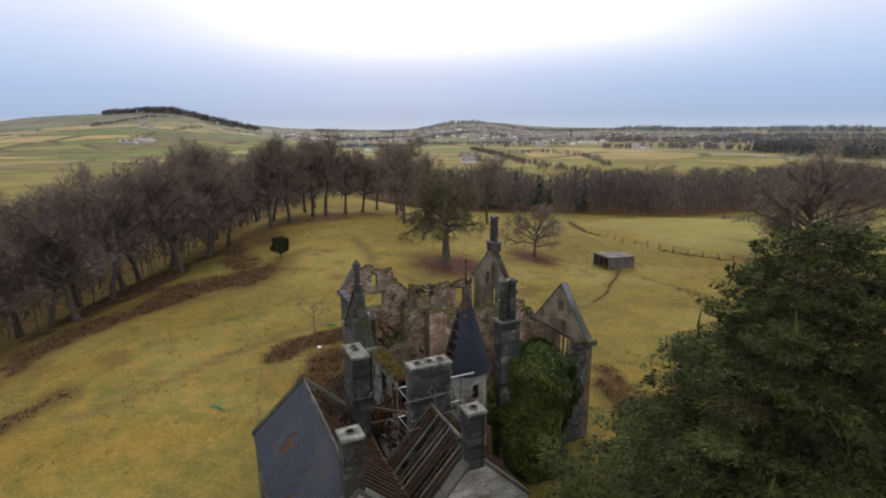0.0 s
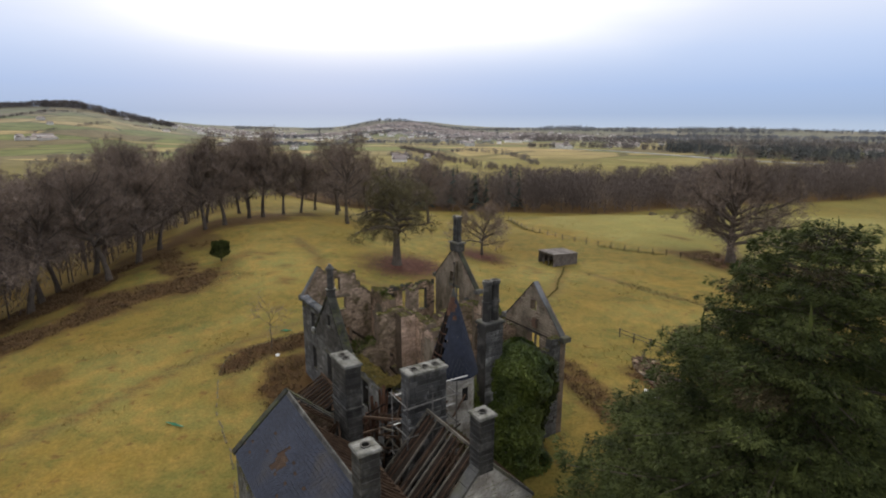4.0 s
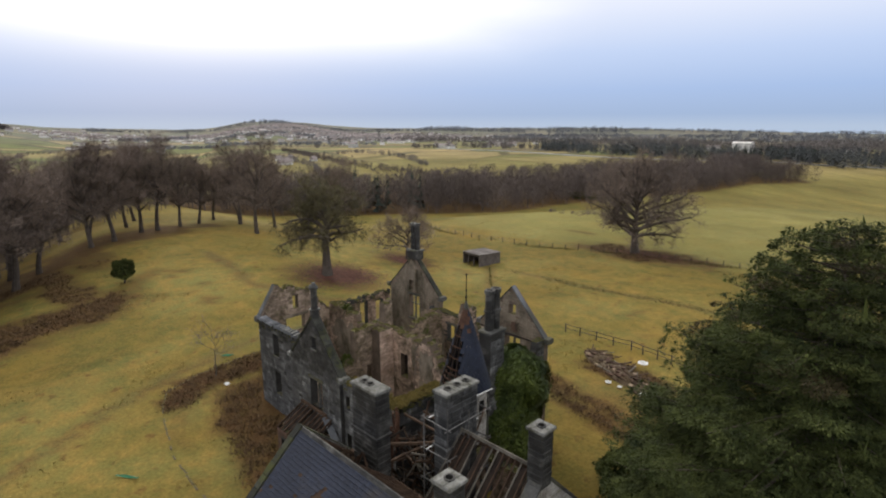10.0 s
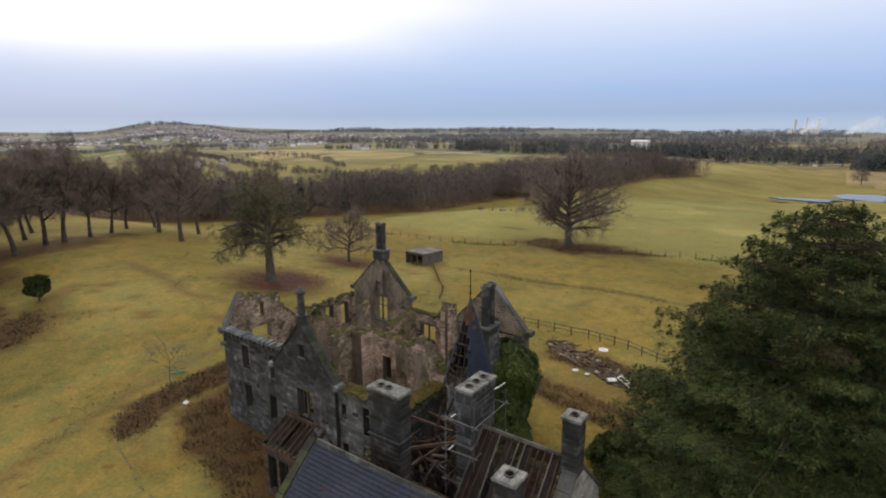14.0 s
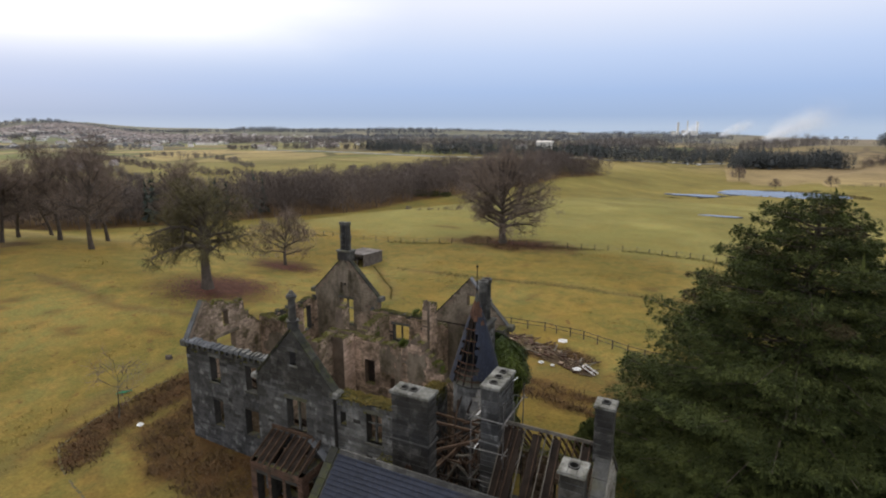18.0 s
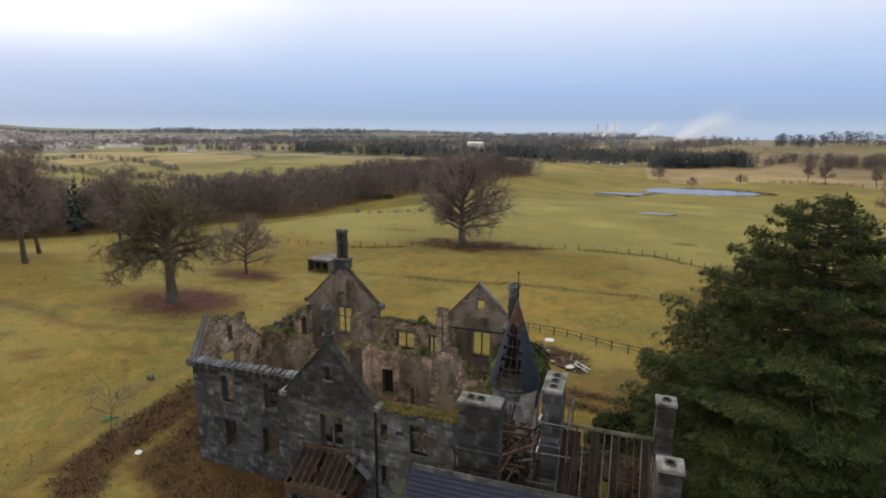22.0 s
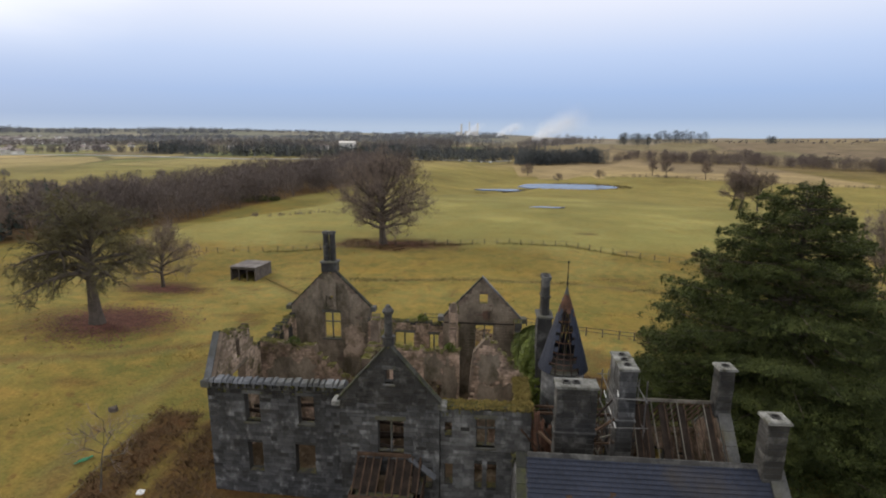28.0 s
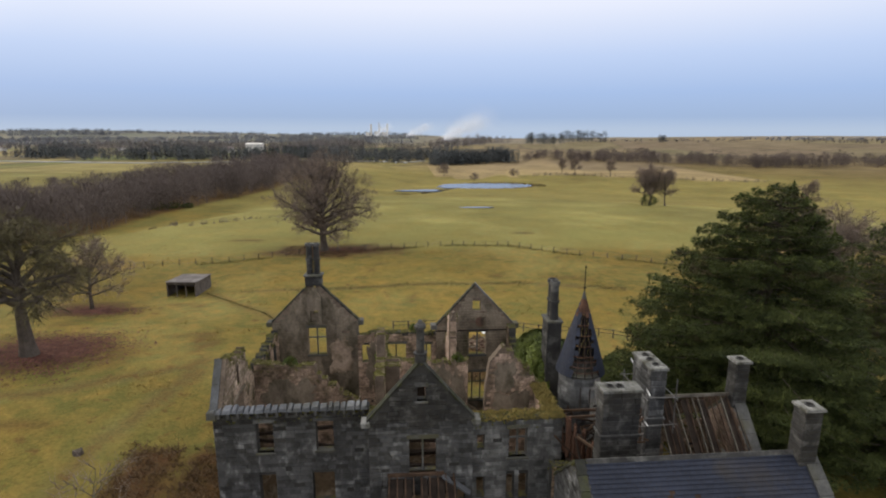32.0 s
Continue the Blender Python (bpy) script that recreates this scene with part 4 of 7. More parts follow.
for i in range(17):
    for k in range(5):
        x, z = 8.82 + 0.235 * k + 0.117 * (i % 2), 9.2 + 0.082 * i
        if math.hypot((x + 0.11 - 9.42) / 0.62, (z - 9.9) / 0.78) < r.uniform(0.75, 1.05):
            q.box(x, x + 0.225, 16.47 + r.uniform(0, 0.02), 16.56, z, z + 0.072)
q.part("exposed_brick", M_RED, rear_right, "red brick bared where plaster has fallen", kind="stuff")
q = Build()
q.box(5.3, 12.2, 16.42, 16.56, 8.76, 8.88, 0.02)
q.part("wall_plate", M_CHAR, rear_right, "dark timber plate along the old floor line")
frame_of(rear_right, 8.2, 9.8, 6.4, 8.65, 16.5, 1, False)
frame_of(rear_right, 7.8, 10.1, 1.9, 4.7, 16.5, 2, True)
for x in (5.0, 12.5):
    q = Build()
    q.box(x - 0.28, x + 0.28, 16.4, 17.2, 8.95, 9.4, 0.06)
    q.part("skewputt", M_COPE, rear_right)
east_wall = wall("east_wall", (12.3, 9.4), (12.3, 16.5), ragged(0, 6.0, 7.2, 8.6, 0.6) + [(6.05, 9.3), (7.1, 9.35)], [(2.0, 3.2, 1.5, 4.2)], seed=12)
wall("pillar_wall", (6.05, 16.5), (6.05, 12.9), ragged(0, 2.2, 8.8, 9.6, 0.6) + ragged(2.25, 3.6, 11.4, 11.85, 0.2), [(0.8, 1.8, 2.2, 4.4)], outer=M_BRICKWORK, core=M_PLASTER, seed=13)
wall("pillar_end_wall", (6.12, 12.56), (6.6, 12.56), [(0, 11.2), (0.16, 11.6), (0.18, 11.9), (0.34, 12.0), (0.36, 11.5), (0.48, 11.3)], th=0.33, outer=M_RUBBLE, core=M_RUBBLE_CORE, seed=33, label="tall ragged pillar of cream rubble")
spine = wall("spine_wall", (0.2, 15.8), (0.2, 2.3), ragged(0, 1.4, 9.1, 9.2, 0.3) + ragged(1.45, 4.2, 9.1, 8.7, 0.4) + ragged(4.25, 6.2, 8.3, 9.2, 0.5) + ragged(6.25, 7.2, 11.9, 11.7, 0.35) + ragged(7.25, 10.4, 10.2, 9.9, 0.35) + ragged(10.45, 13.5, 7.4, 6.6, 0.6), [(3.0, 4.0, 2.0, 4.4), (10.8, 11.7, 2.3, 4.8), (8.3, 9.2, 4.4, 6.4)], outer=M_RUBBLE, inner=M_PALE_RUBBLE, core=M_RUBBLE_CORE, seed=14, label="long inner wall of pink rubble with mossy head")
cross = wall("inner_cross_wall_east", (0.82, 8.7), (7.15, 8.7), ragged(0, 3.2, 9.7, 9.5, 0.25) + ragged(3.25, 6.3, 9.5, 9.4, 0.3), [(2.05, 3.0, 5.5, 7.65), (4.5, 5.3, 3.8, 6.4), (1.6, 2.6, 0.5, 2.6)], outer=M_RUBBLE, core=M_RUBBLE_CORE, singles=300, seed=15)
# near-black panel added behind the opening in place of the doorway's shade
q = Build()
q.box(2.78, 3.9, 9.2, 9.27, 5.3, 7.75)
q.part("door_boarding", M_CHAR, cross, "added dark panel standing for the shade inside a doorway")
wall("chimney_breast", (1.9, 7.2), (1.9, 8.66), ragged(0, 1.46, 9.8, 9.9, 0.3), [(0.3, 1.1, 1.6, 3.0)], th=1.04, outer=M_BRICKWORK, core=M_RUBBLE_CORE, course=0.2, long=(0.22, 0.45), seed=19, label="pink brick chimney breast")
mid_gable = wall("inner_gable_wall", (7.3, 5.6), (12.3, 5.6), [(0, 6.2), (0.68, 6.5), (0.72, 8.5), (1.0, 10.6), (1.95, 11.8), (2.1, 11.75)] + ragged(2.15, 4.95, 11.5, 8.4, 0.2, 0.4) + [(5.0, 8.3)], [(1.2, 2.2, 2.2, 4.6)], outer=M_RUBBLE, core=M_RUBBLE_CORE, singles=300, seed=16, label="ragged mossy inner gable")
right_front = wall("right_front_wall", (6.42, 0.3), (12.1, 0.3), ragged(0, 5.68, 9.35, 9.2, 0.12, 0.8), [(0.28, 0.74, 7.24, 8.1), (2.3, 3.45, 6.5, 8.5), (0.28, 0.8, 3.8, 5.2), (2.2, 2.7, 3.6, 5.3), (3.0, 3.6, 3.6, 5.3)], singles=300, outer=M_STONE_PALE, seed=17, label="pale-streaked ashlar wall")
frame_of(right_front, 8.72, 9.87, 6.5, 8.5, 0.3, 1, True)
wall("right_return_wall", (12.1, 0.35), (12.1, 5.0), ragged(0, 4.65, 9.2, 9.0, 0.35), [(1.5, 2.4, 4.0, 6.0)], seed=18)
q = Build()
for i in range(1900):
    s = rng.random()
    if rng.random() < 0.55:
        x, y = 6.5 + s * 5.7, 0.2 + rng.uniform(0, 1.1)
    else:
        x, y = 11.1 + rng.uniform(0, 1.0), 0.4 + s * 4.5
    clump(q, Vector((x, y, 9.17 + rng.uniform(-0.08, 0.1))), rng, rng.uniform(0.5, 1.0))
q.part("wallhead_moss", M_TUFT, right_front, "straw-coloured moss and grass on the wall head", kind="stuff")


def plaster(parent, axis, at, u0, u1, z0, z1, seed, side=-1, mat=None):
    """A patch of old plaster with a crumbled edge, lying on a wall face."""
    r = random.Random(seed)
    n = 72
    cu, cz, hu, hz = (u0 + u1) / 2, (z0 + z1) / 2, (u1 - u0) / 2, (z1 - z0) / 2
    q, ring = Build(), []
    for i in range(n):
        a = 2 * math.pi * i / n
        c, s = math.cos(a), math.sin(a)
        k = (1 / max(abs(c), abs(s))) ** 0.7 * (0.9 + 0.35 * noise.fractal((c * 2.3 + seed, s * 2.3, 0), 1.0, 2.0, 4) + r.uniform(-0.08, 0.05))
        ring.append((cu + hu * c * k, cz + hz * s * k))
    P = (lambda u, o, z: (u, at + side * o, z)) if axis == "x" else (lambda u, o, z: (at + side * o, u, z))
    q.add([P(u, 0.025, z) for u, z in ring] + [P(u, -0.03, z) for u, z in ring], [tuple(range(n))] + [(i, (i + 1) % n, n + (i + 1) % n, n + i) for i in range(n)])
    q.part("plaster_patch", mat or M_PLASTER, parent, "stained patch of old wall facing")


plaster(spine, "y", 0.855, 9.2, 13.2, 3.4, 6.6, 2, 1)
plaster(spine, "y", 0.855, 2.9, 5.2, 3.0, 6.0, 3, 1)
plaster(cross, "x", 8.645, 4.2, 5.9, 6.7, 9.1, 4)
plaster(cross, "x", 8.645, 5.7, 7.0, 3.6, 8.6, 5)
plaster(mid_gable, "x", 5.545, 8.4, 11.4, 4.8, 8.4, 6)
plaster(mid_gable, "x", 5.54, 8.6, 10.3, 8.2, 10.7, 16)
plaster(rear_right, "x", 16.445, 5.4, 8.0, 3.0, 6.2, 7)
plaster(rear_gable, "x", 18.04, -4.7, -2.4, 4.2, 7.8, 10, mat=M_PALE_RUBBLE)
plaster(rear_mid, "x", 16.645, -1.2, 0.4, 3.0, 8.2, 12)
plaster(rear_right, "x", 16.44, 8.8, 9.6, 9.15, 10.1, 17, mat=M_RED)
plaster(inner_wall, "x", 9.445, -8.6, -4.4, 4.0, 8.2, 8)

# turret with a stripped cone roof
TX, TY, TR = 14.45, 4.35, 1.42
q = Build()
q.tube((TX, TY, -0.5), (TX, TY, 10.4), TR - 0.06, TR - 0.06, 32)
turret = q.part("turret_wall", M_RUBBLE_CORE, RUIN, "whitewashed round stair turret")
faces = [Build(), Build()]
z = 10.35
while z > 0.4:
    hgt = rng.uniform(0.28, 0.38)
    n = 13
    o = rng.random()
    for i in range(n):
        a0, a1 = 2 * math.pi * (i + o) / n + 0.006, 2 * math.pi * (i + 1 + o) / n - 0.006
        rr = TR + rng.uniform(-0.015, 0.02)
        vs = []
        for zz in (z - hgt + 0.008, z - 0.008):
            for a in (a0, (a0 + a1) / 2, a1):
                vs.append((TX + rr * math.cos(a), TY + rr * math.sin(a), zz))
            for a in (a0, a1):
                vs.append((TX + (TR - 0.08) * math.cos(a), TY + (TR - 0.08) * math.sin(a), zz))
        # stones facing west to south go to the darker facing
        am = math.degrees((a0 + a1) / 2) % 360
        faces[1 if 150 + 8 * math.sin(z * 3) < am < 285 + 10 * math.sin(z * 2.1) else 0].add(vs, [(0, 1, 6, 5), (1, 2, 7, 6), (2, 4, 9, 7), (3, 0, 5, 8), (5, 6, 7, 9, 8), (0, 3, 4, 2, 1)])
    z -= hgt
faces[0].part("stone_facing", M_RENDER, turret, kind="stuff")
faces[1].part("stone_facing", M_STONE_PALE, turret, "west to south side of the turret in darker streaked stone", kind="stuff")
q = Build()
q.tube((TX, TY, 10.3), (TX, TY, 10.5), TR + 0.05, TR + 0.18, 32)
q.part("eaves_course", M_COPE, turret)
q = Build()
a = math.radians(-20)
q.box(TX + TR - 0.12, TX + TR + 0.04, TY - 0.2, TY + 0.2, 8.8, 9.7)
q.part("slit_window", M_SOOT, turret, "dark slit window")
CZ0, CZ1, CR = 10.45, 15.9, 1.62
OPEN0, OPEN1 = math.radians(229), math.radians(298)
slates, boards = Build(), Build()
rows = 22
for i in range(rows):
    t0, t1 = i / rows, (i + 1) / rows
    r0, r1 = CR * (1 - t0) ** 0.92 + 0.03, CR * (1 - t1) ** 0.92 + 0.03
    z0, z1 = CZ0 + (CZ1 - CZ0) * t0, CZ0 + (CZ1 - CZ0) * t1
    n = max(8, round(2 * math.pi * r0 / 0.28))
    for k in range(n):
        a0, a1 = 2 * math.pi * (k + 0.5 * (i % 2)) / n, 2 * math.pi * (k + 1 + 0.5 * (i % 2)) / n
        am = ((a0 + a1) / 2) % (2 * math.pi)
        edge = 0.10 * math.sin(i * 2.3)
        pinch = 0.25 * t0
        if OPEN0 + edge + pinch < am < OPEN1 + edge - pinch and t0 < 0.74:
            continue
        lift = rng.uniform(0.02, 0.045)
        g = 0.012 / max(r0, 0.1)
        lo = [((r0 + lift) * math.cos(v), (r0 + lift) * math.sin(v), z0 - 0.04) for v in (a0 + g, a1 - g)]
        hi = [((r1 + 0.005) * math.cos(v), (r1 + 0.005) * math.sin(v), z1 + 0.02) for v in (a1 - g, a0 + g)]
        inn = [(x * 0.97, y * 0.97, zz) for x, y, zz in lo]
        bared = t0 > 0.70 + 0.05 * math.sin(k * 2.1) and OPEN0 - 0.7 < am < OPEN1 + 0.7
        (boards if bared else slates).add([(TX + x, TY + y, zz) for x, y, zz in lo + hi + inn], [(0, 1, 2, 3), (4, 5, 1, 0), (3, 2, 5, 4)])
cone = slates.part("cone_roof", M_SLATE, turret, "steep conical slate roof with a stripped gap", kind="")
boards.part("bared_boards", M_RED_WOOD, turret, "rusty red-brown boarding bared below the cap")
for i in range(5):
    a = OPEN0 - 0.1 + (OPEN1 - OPEN0 + 0.2) * i / 4
    q = Build()
    q.beam((TX + (CR - 0.06) * math.cos(a), TY + (CR - 0.06) * math.sin(a), CZ0), (TX + 0.12 * math.cos(a), TY + 0.12 * math.sin(a), CZ1 - 0.4), 0.07, 0.1)
    q.part("rafter", M_CHAR, turret)
for i in range(1, 15):
    t = i / 16
    r0 = CR * (1 - t) ** 0.92 + 0.02
    z = CZ0 + (CZ1 - CZ0) * t
    if i % 2 and i > 3:
        continue
    q = Build()
    for k in range(4):
        a0, a1 = OPEN0 - 0.05 + (OPEN1 - OPEN0 + 0.1) * k / 4, OPEN0 - 0.05 + (OPEN1 - OPEN0 + 0.1) * (k + 1) / 4
        q.beam((TX + r0 * math.cos(a0), TY + r0 * math.sin(a0), z), (TX + r0 * math.cos(a1), TY + r0 * math.sin(a1), z), 0.03, 0.05)
    q.part("lath", M_RED_WOOD, turret)
q = Build()
q.tube((TX, TY, CZ1 - 0.5), (TX, TY, CZ1 + 0.15), 0.2, 0.06, 12)
q.part("lead_cap", M_LEAD, turret, "grey lead cap on the cone")
q = Build()
q.tube((TX, TY, CZ1), (TX, TY, 17.85), 0.035, 0.025, 6)
for z, r0 in ((16.3, 0.1), (16.75, 0.07), (17.75, 0.08)):
    q.tube((TX, TY, z - r0), (TX, TY, z), 0.03, r0, 8)
    q.tube((TX, TY, z), (TX, TY, z + r0), r0, 0.03, 8)
q.part("iron_finial", M_SOOT, turret, "thin iron finial rod")

# chimneys
chimney((14.1, -3.1), 2.1, 0.95, 3.0, 12.88, (13.55, 14.1), "dark two-flue chimney stack", neck=10.2)
chimney((17.45, 0.3), 0.95, 2.45, 3.0, 12.82, (-0.4, 0.35, 1.05), "stained chimney stack braced with a white pole", neck=9.6, mat=M_STONE)
chimney((23.2, 0.2), 0.85, 0.85, 9.6, 12.75, (23.2,), "square chimney stack on the end gable")
chimney((23.0, -5.95), 0.9, 0.9, 9.4, 12.92, (23.0,), "square chimney stack on the slated wing")
round_flues(13.45, 8.2, 12.7, 15.8, 2, 0.66, 0.33, 12.2, "y", "tall stack with paired round flues")
wall("flue_stack_wall", (13.96, 7.45), (13.96, 8.95), [(0, 12.2), (1.5, 12.2)], th=1.02, base=0.0, outer=M_STONE_PALE, inner=M_CHIM, core=M_CHIM, seed=28, label="pale stained masonry under the paired flues")

# slated wing
RY, RZ, EY, EZ = -5.85, 10.22, -9.2, 7.15
wx0, wx1 = 10.9, 23.3
wing_end = wall("wing_west_gable_wall", (wx0, -2.5), (wx0, -9.1), [(0, 7.2), (3.35, RZ), (6.6, 7.2)], [(2.6, 3.6, 2.0, 4.2)], seed=21, core=M_CHIM)
rake(wing_end, (-9.3, 7.1), (RY, RZ + 0.05), wx0 - 0.08, wx0 + 0.38, 0.16, axis="y", mat=M_DARK_COPE)
rake(wing_end, (-2.4, 7.1), (RY, RZ + 0.05), wx0 - 0.08, wx0 + 0.38, 0.16, axis="y", mat=M_DARK_COPE)
wing_front = wall("wing_front_wall", (wx0, -9.1), (wx1, -9.1), [(0, 7.1), (wx1 - wx0, 7.1)], [(2, 3, 2, 4.5), (6, 7, 2, 4.5), (9.5, 10.5, 2, 4.5)], seed=22)
wing_gable = wall("wing_east_gable_wall", (wx1 + 0.3, -9.1), (wx1 + 0.3, -2.6), [(0, 7.2), (3.2, RZ), (6.5, 7.2)], [(2.8, 3.6, 4.5, 6.3)], outer=M_RENDER, singles=120, seed=23, core=M_RENDER)
rake(wing_gable, (-9.3, 7.1), (RY, RZ + 0.1), wx1 - 0.35, wx1 + 0.4, axis="y")
rake(wing_gable, (-2.4, 7.1), (RY, RZ + 0.1), wx1 - 0.35, wx1 + 0.4, axis="y")
single_slates = []
q = Build()
for i in range(20):
    t0, t1 = i / 20, (i + 1) / 20
    y0, y1 = EY + (RY - EY) * t0, EY + (RY - EY) * t1
    z0, z1 = EZ + (RZ - EZ) * t0, EZ + (RZ - EZ) * t1
    x = wx0 + 0.5 - 0.14 * (i % 2)
    while x < wx1 - 0.35:
        w = 0.28
        bare = math.hypot((x - 15.4) / 0.55, (t0 - 0.42) / 0.16) + 0.5 * noise.noise((x * 2, t0 * 12, 1)) < 1
        if not (rng.random() < 0.012 or bare):
            k = rng.uniform(0.008, 0.016)
            a, b = max(wx0 + 0.45, x), min(wx1 - 0.33, x + w - 0.012)
            vs = [(a, y0 - 0.05, z0 + k), (b, y0 - 0.05, z0 + k), (b, y1 + 0.04, z1 + 0.012), (a, y1 + 0.04, z1 + 0.012), (a, y0 - 0.05, z0 + k - 0.016), (b, y0 - 0.05, z0 + k - 0.016)]
            fs = [(0, 1, 2, 3), (4, 5, 1, 0), (4, 0, 3), (5, 2, 1)]
            if 17.2 < x < 22.0 and i >= 3 and len(single_slates) < 300 and b - a > 0.26:
                single_slates.append((a, y0, z0 + k - 0.016))
            else:
                q.add(vs, fs)
        x += w
wing_roof = q.part("slate_roof", M_SLATE, RUIN, "sound blue-grey slate roof slope")
dy, dz = (RY - EY) / 20, (RZ - EZ) / 20
q = Build()
q.add([(0, -0.05, 0.016), (0.268, -0.05, 0.016), (0.268, dy + 0.04, dz + 0.012), (0, dy + 0.04, dz + 0.012), (0, -0.05, 0), (0.268, -0.05, 0)], [(0, 1, 2, 3), (4, 5, 1, 0), (4, 0, 3), (5, 2, 1)])
M_SLATE_ONE = material("blue_grey_single_slate", (0.015, 0.019, 0.031, 1), (0.030, 0.036, 0.058, 1), 0.35, rough=0.6, third=(0.05, 0.042, 0.034, 1), third_scale=0.18, third_amount=0.12, rand=0.10, bump=0.15)
slate_mesh = q.mesh("slate", M_SLATE_ONE)
for p in single_slates:
    o = new("slate", slate_mesh)
    o.parent = wing_roof
    o.matrix_basis = Matrix.Translation(p)
q = Build()
q.hexa([(wx0 + 0.45, EY, EZ - 0.1), (wx1 - 0.3, EY, EZ - 0.1), (wx1 - 0.3, RY, RZ - 0.1), (wx0 + 0.45, RY, RZ - 0.1), (wx0 + 0.45, EY, EZ - 0.02), (wx1 - 0.3, EY, EZ - 0.02), (wx1 - 0.3, RY, RZ - 0.02), (wx0 + 0.45, RY, RZ - 0.02)])
q.part("sarking", M_TIMBER, wing_roof)
x = wx0 + 0.5
while x < wx1 - 0.5:
    q = Build()
    w = 0.6
    q.hexa([(x, RY - 0.16, RZ - 0.1), (x + w, RY - 0.16, RZ - 0.1), (x + w, RY + 0.16, RZ - 0.1), (x, RY + 0.16, RZ - 0.1), (x, RY - 0.04, RZ + 0.08), (x + w - 0.01, RY - 0.04, RZ + 0.08), (x + w - 0.01, RY + 0.04, RZ + 0.08), (x, RY + 0.04, RZ + 0.08)])
    q.part("ridge_tile", M_CHIM, wing_roof, "mossy ridge stone")
    x += w
# bare rafters on the back slope, some fallen
VY, VZ = -2.7, 7.3
q = Build()
q.beam((wx0 + 0.5, VY, VZ), (wx1, VY, VZ), 0.2, 0.25)
back_frame = q.part("wall_plate", M_TIMBER, RUIN, "bare rafters of the unslated roof slope")
i, x = 0, wx0 + 0.9
while x < wx1 - 0.5:
    i += 1
    if rng.random() > 0.12 and not (13.0 < x < 15.3):
        q = Build()
        q.beam((x, RY, RZ - 0.1), (x + rng.uniform(-0.08, 0.08), VY, VZ + 0.1), 0.07, 0.14)
        q.part("rafter", M_TIMBER, back_frame)
    x += 0.48
q = Build()
q.hexa([(15.4, RY + 0.05, RZ - 0.25), (wx1 - 0.3, RY + 0.05, RZ - 0.25), (wx1 - 0.3, VY, VZ - 0.1), (15.4, VY, VZ - 0.1), (15.4, RY + 0.05, RZ - 0.2), (wx1 - 0.3, RY + 0.05, RZ - 0.2), (wx1 - 0.3, VY, VZ - 0.05), (15.4, VY, VZ - 0.05)])
q.part("sarking", M_CHAR, back_frame, "rotten moss-grown sarking boards")
# the range behind it, with the turret side
QX0, QX1, QY, QZ = 18.0, 23.2, 0.2, 10.35
range_gable = wall("range_east_gable_wall", (QX1 + 0.35, -2.6), (QX1 + 0.35, 3.4), [(0, 7.4), (2.8, QZ - 0.1), (6.0, 7.2)], [(2.3, 3.2, 4.6, 6.4)], outer=M_RENDER, singles=120, seed=24, core=M_RENDER)
rake(range_gable, (-2.7, 7.3), (QY, QZ), QX1 - 0.3, QX1 + 0.45, axis="y")
rake(range_gable, (3.5, 7.1), (QY, QZ), QX1 - 0.3, QX1 + 0.45, axis="y")
q = Build()
q.beam((QX0 - 0.3, QY, QZ), (QX1, QY, QZ), 0.08, 0.2)
range_frame = q.part("ridge_beam", M_TIMBER_PALE, RUIN, "rafters of the stripped kitchen range roof")
x = QX0
while x < QX1 - 0.1:
    q = Build()
    if rng.random() < 0.14:
        x += 0.38
        continue
    q.beam((x, QY, QZ - 0.05), (x + rng.uniform(-0.12, 0.12), VY + 0.05, VZ + 0.1), 0.045, 0.1)
    q.part("rafter", M_TIMBER_PALE if rng.random() < 0.4 else M_TIMBER, range_frame, "weathered bare rafter")
    q = Build()
    q.beam((x, QY, QZ - 0.05), (x, 3.3, 7.3), 0.06, 0.13)
    q.part("rafter", M_TIMBER, range_frame)
    x += 0.38
for k in (0, 1, 3, 5, 8):
    x0 = QX0 + (QX1 - QX0) * k / 10
    q = Build()
    q.hexa([(x0, VY + 0.05, VZ - 0.12), (x0 + 0.51, VY + 0.05, VZ - 0.12), (x0 + 0.51, QY - 0.05, QZ - 0.3), (x0, QY - 0.05, QZ - 0.3), (x0, VY + 0.05, VZ - 0.09), (x0 + 0.51, VY + 0.05, VZ - 0.09), (x0 + 0.51, QY - 0.05, QZ - 0.27), (x0, QY - 0.05, QZ - 0.27)])
    q.part("sarking_board", M_CHAR, range_frame, "charred dark sarking board")
wall("range_rear_wall", (QX1, 3.4), (15.6, 3.4), [(0, 7.2), (7.6, 7.2)], [(2, 3, 3.5, 5.5), (5, 6, 3.5, 5.5)], seed=25)
wall("yard_wall", (10.9, -1.9), (13.0, -1.9), [(0, 7.2), (2.1, 7.0)], seed=26, outer=M_RUBBLE)
# fallen roof timbers in the burnt-out middle
for k in range(130):
    q = Build()
    x, y = rng.uniform(12.4, 17.2), rng.uniform(-2.6, 3.0)
    z = rng.uniform(4.5, 8.8)
    a, ln, up = rng.uniform(0, math.pi), rng.uniform(1.0, 2.6), rng.uniform(-2.6, 2.6)
    q.beam((x, y, z), (x + ln * math.cos(a) * 0.7, y + ln * math.sin(a) * 0.7, z + up), 0.07, 0.1)
    q.part("fallen_timber", M_TIMBER if rng.random() < 0.6 else (M_CHAR if rng.random() < 0.7 else M_TIMBER_PALE), RUIN, "charred fallen roof timber")
q = Build()
q.beam((16.85, -1.25, 11.2), (17.6, 3.3, 11.55), 0.05, 0.05)
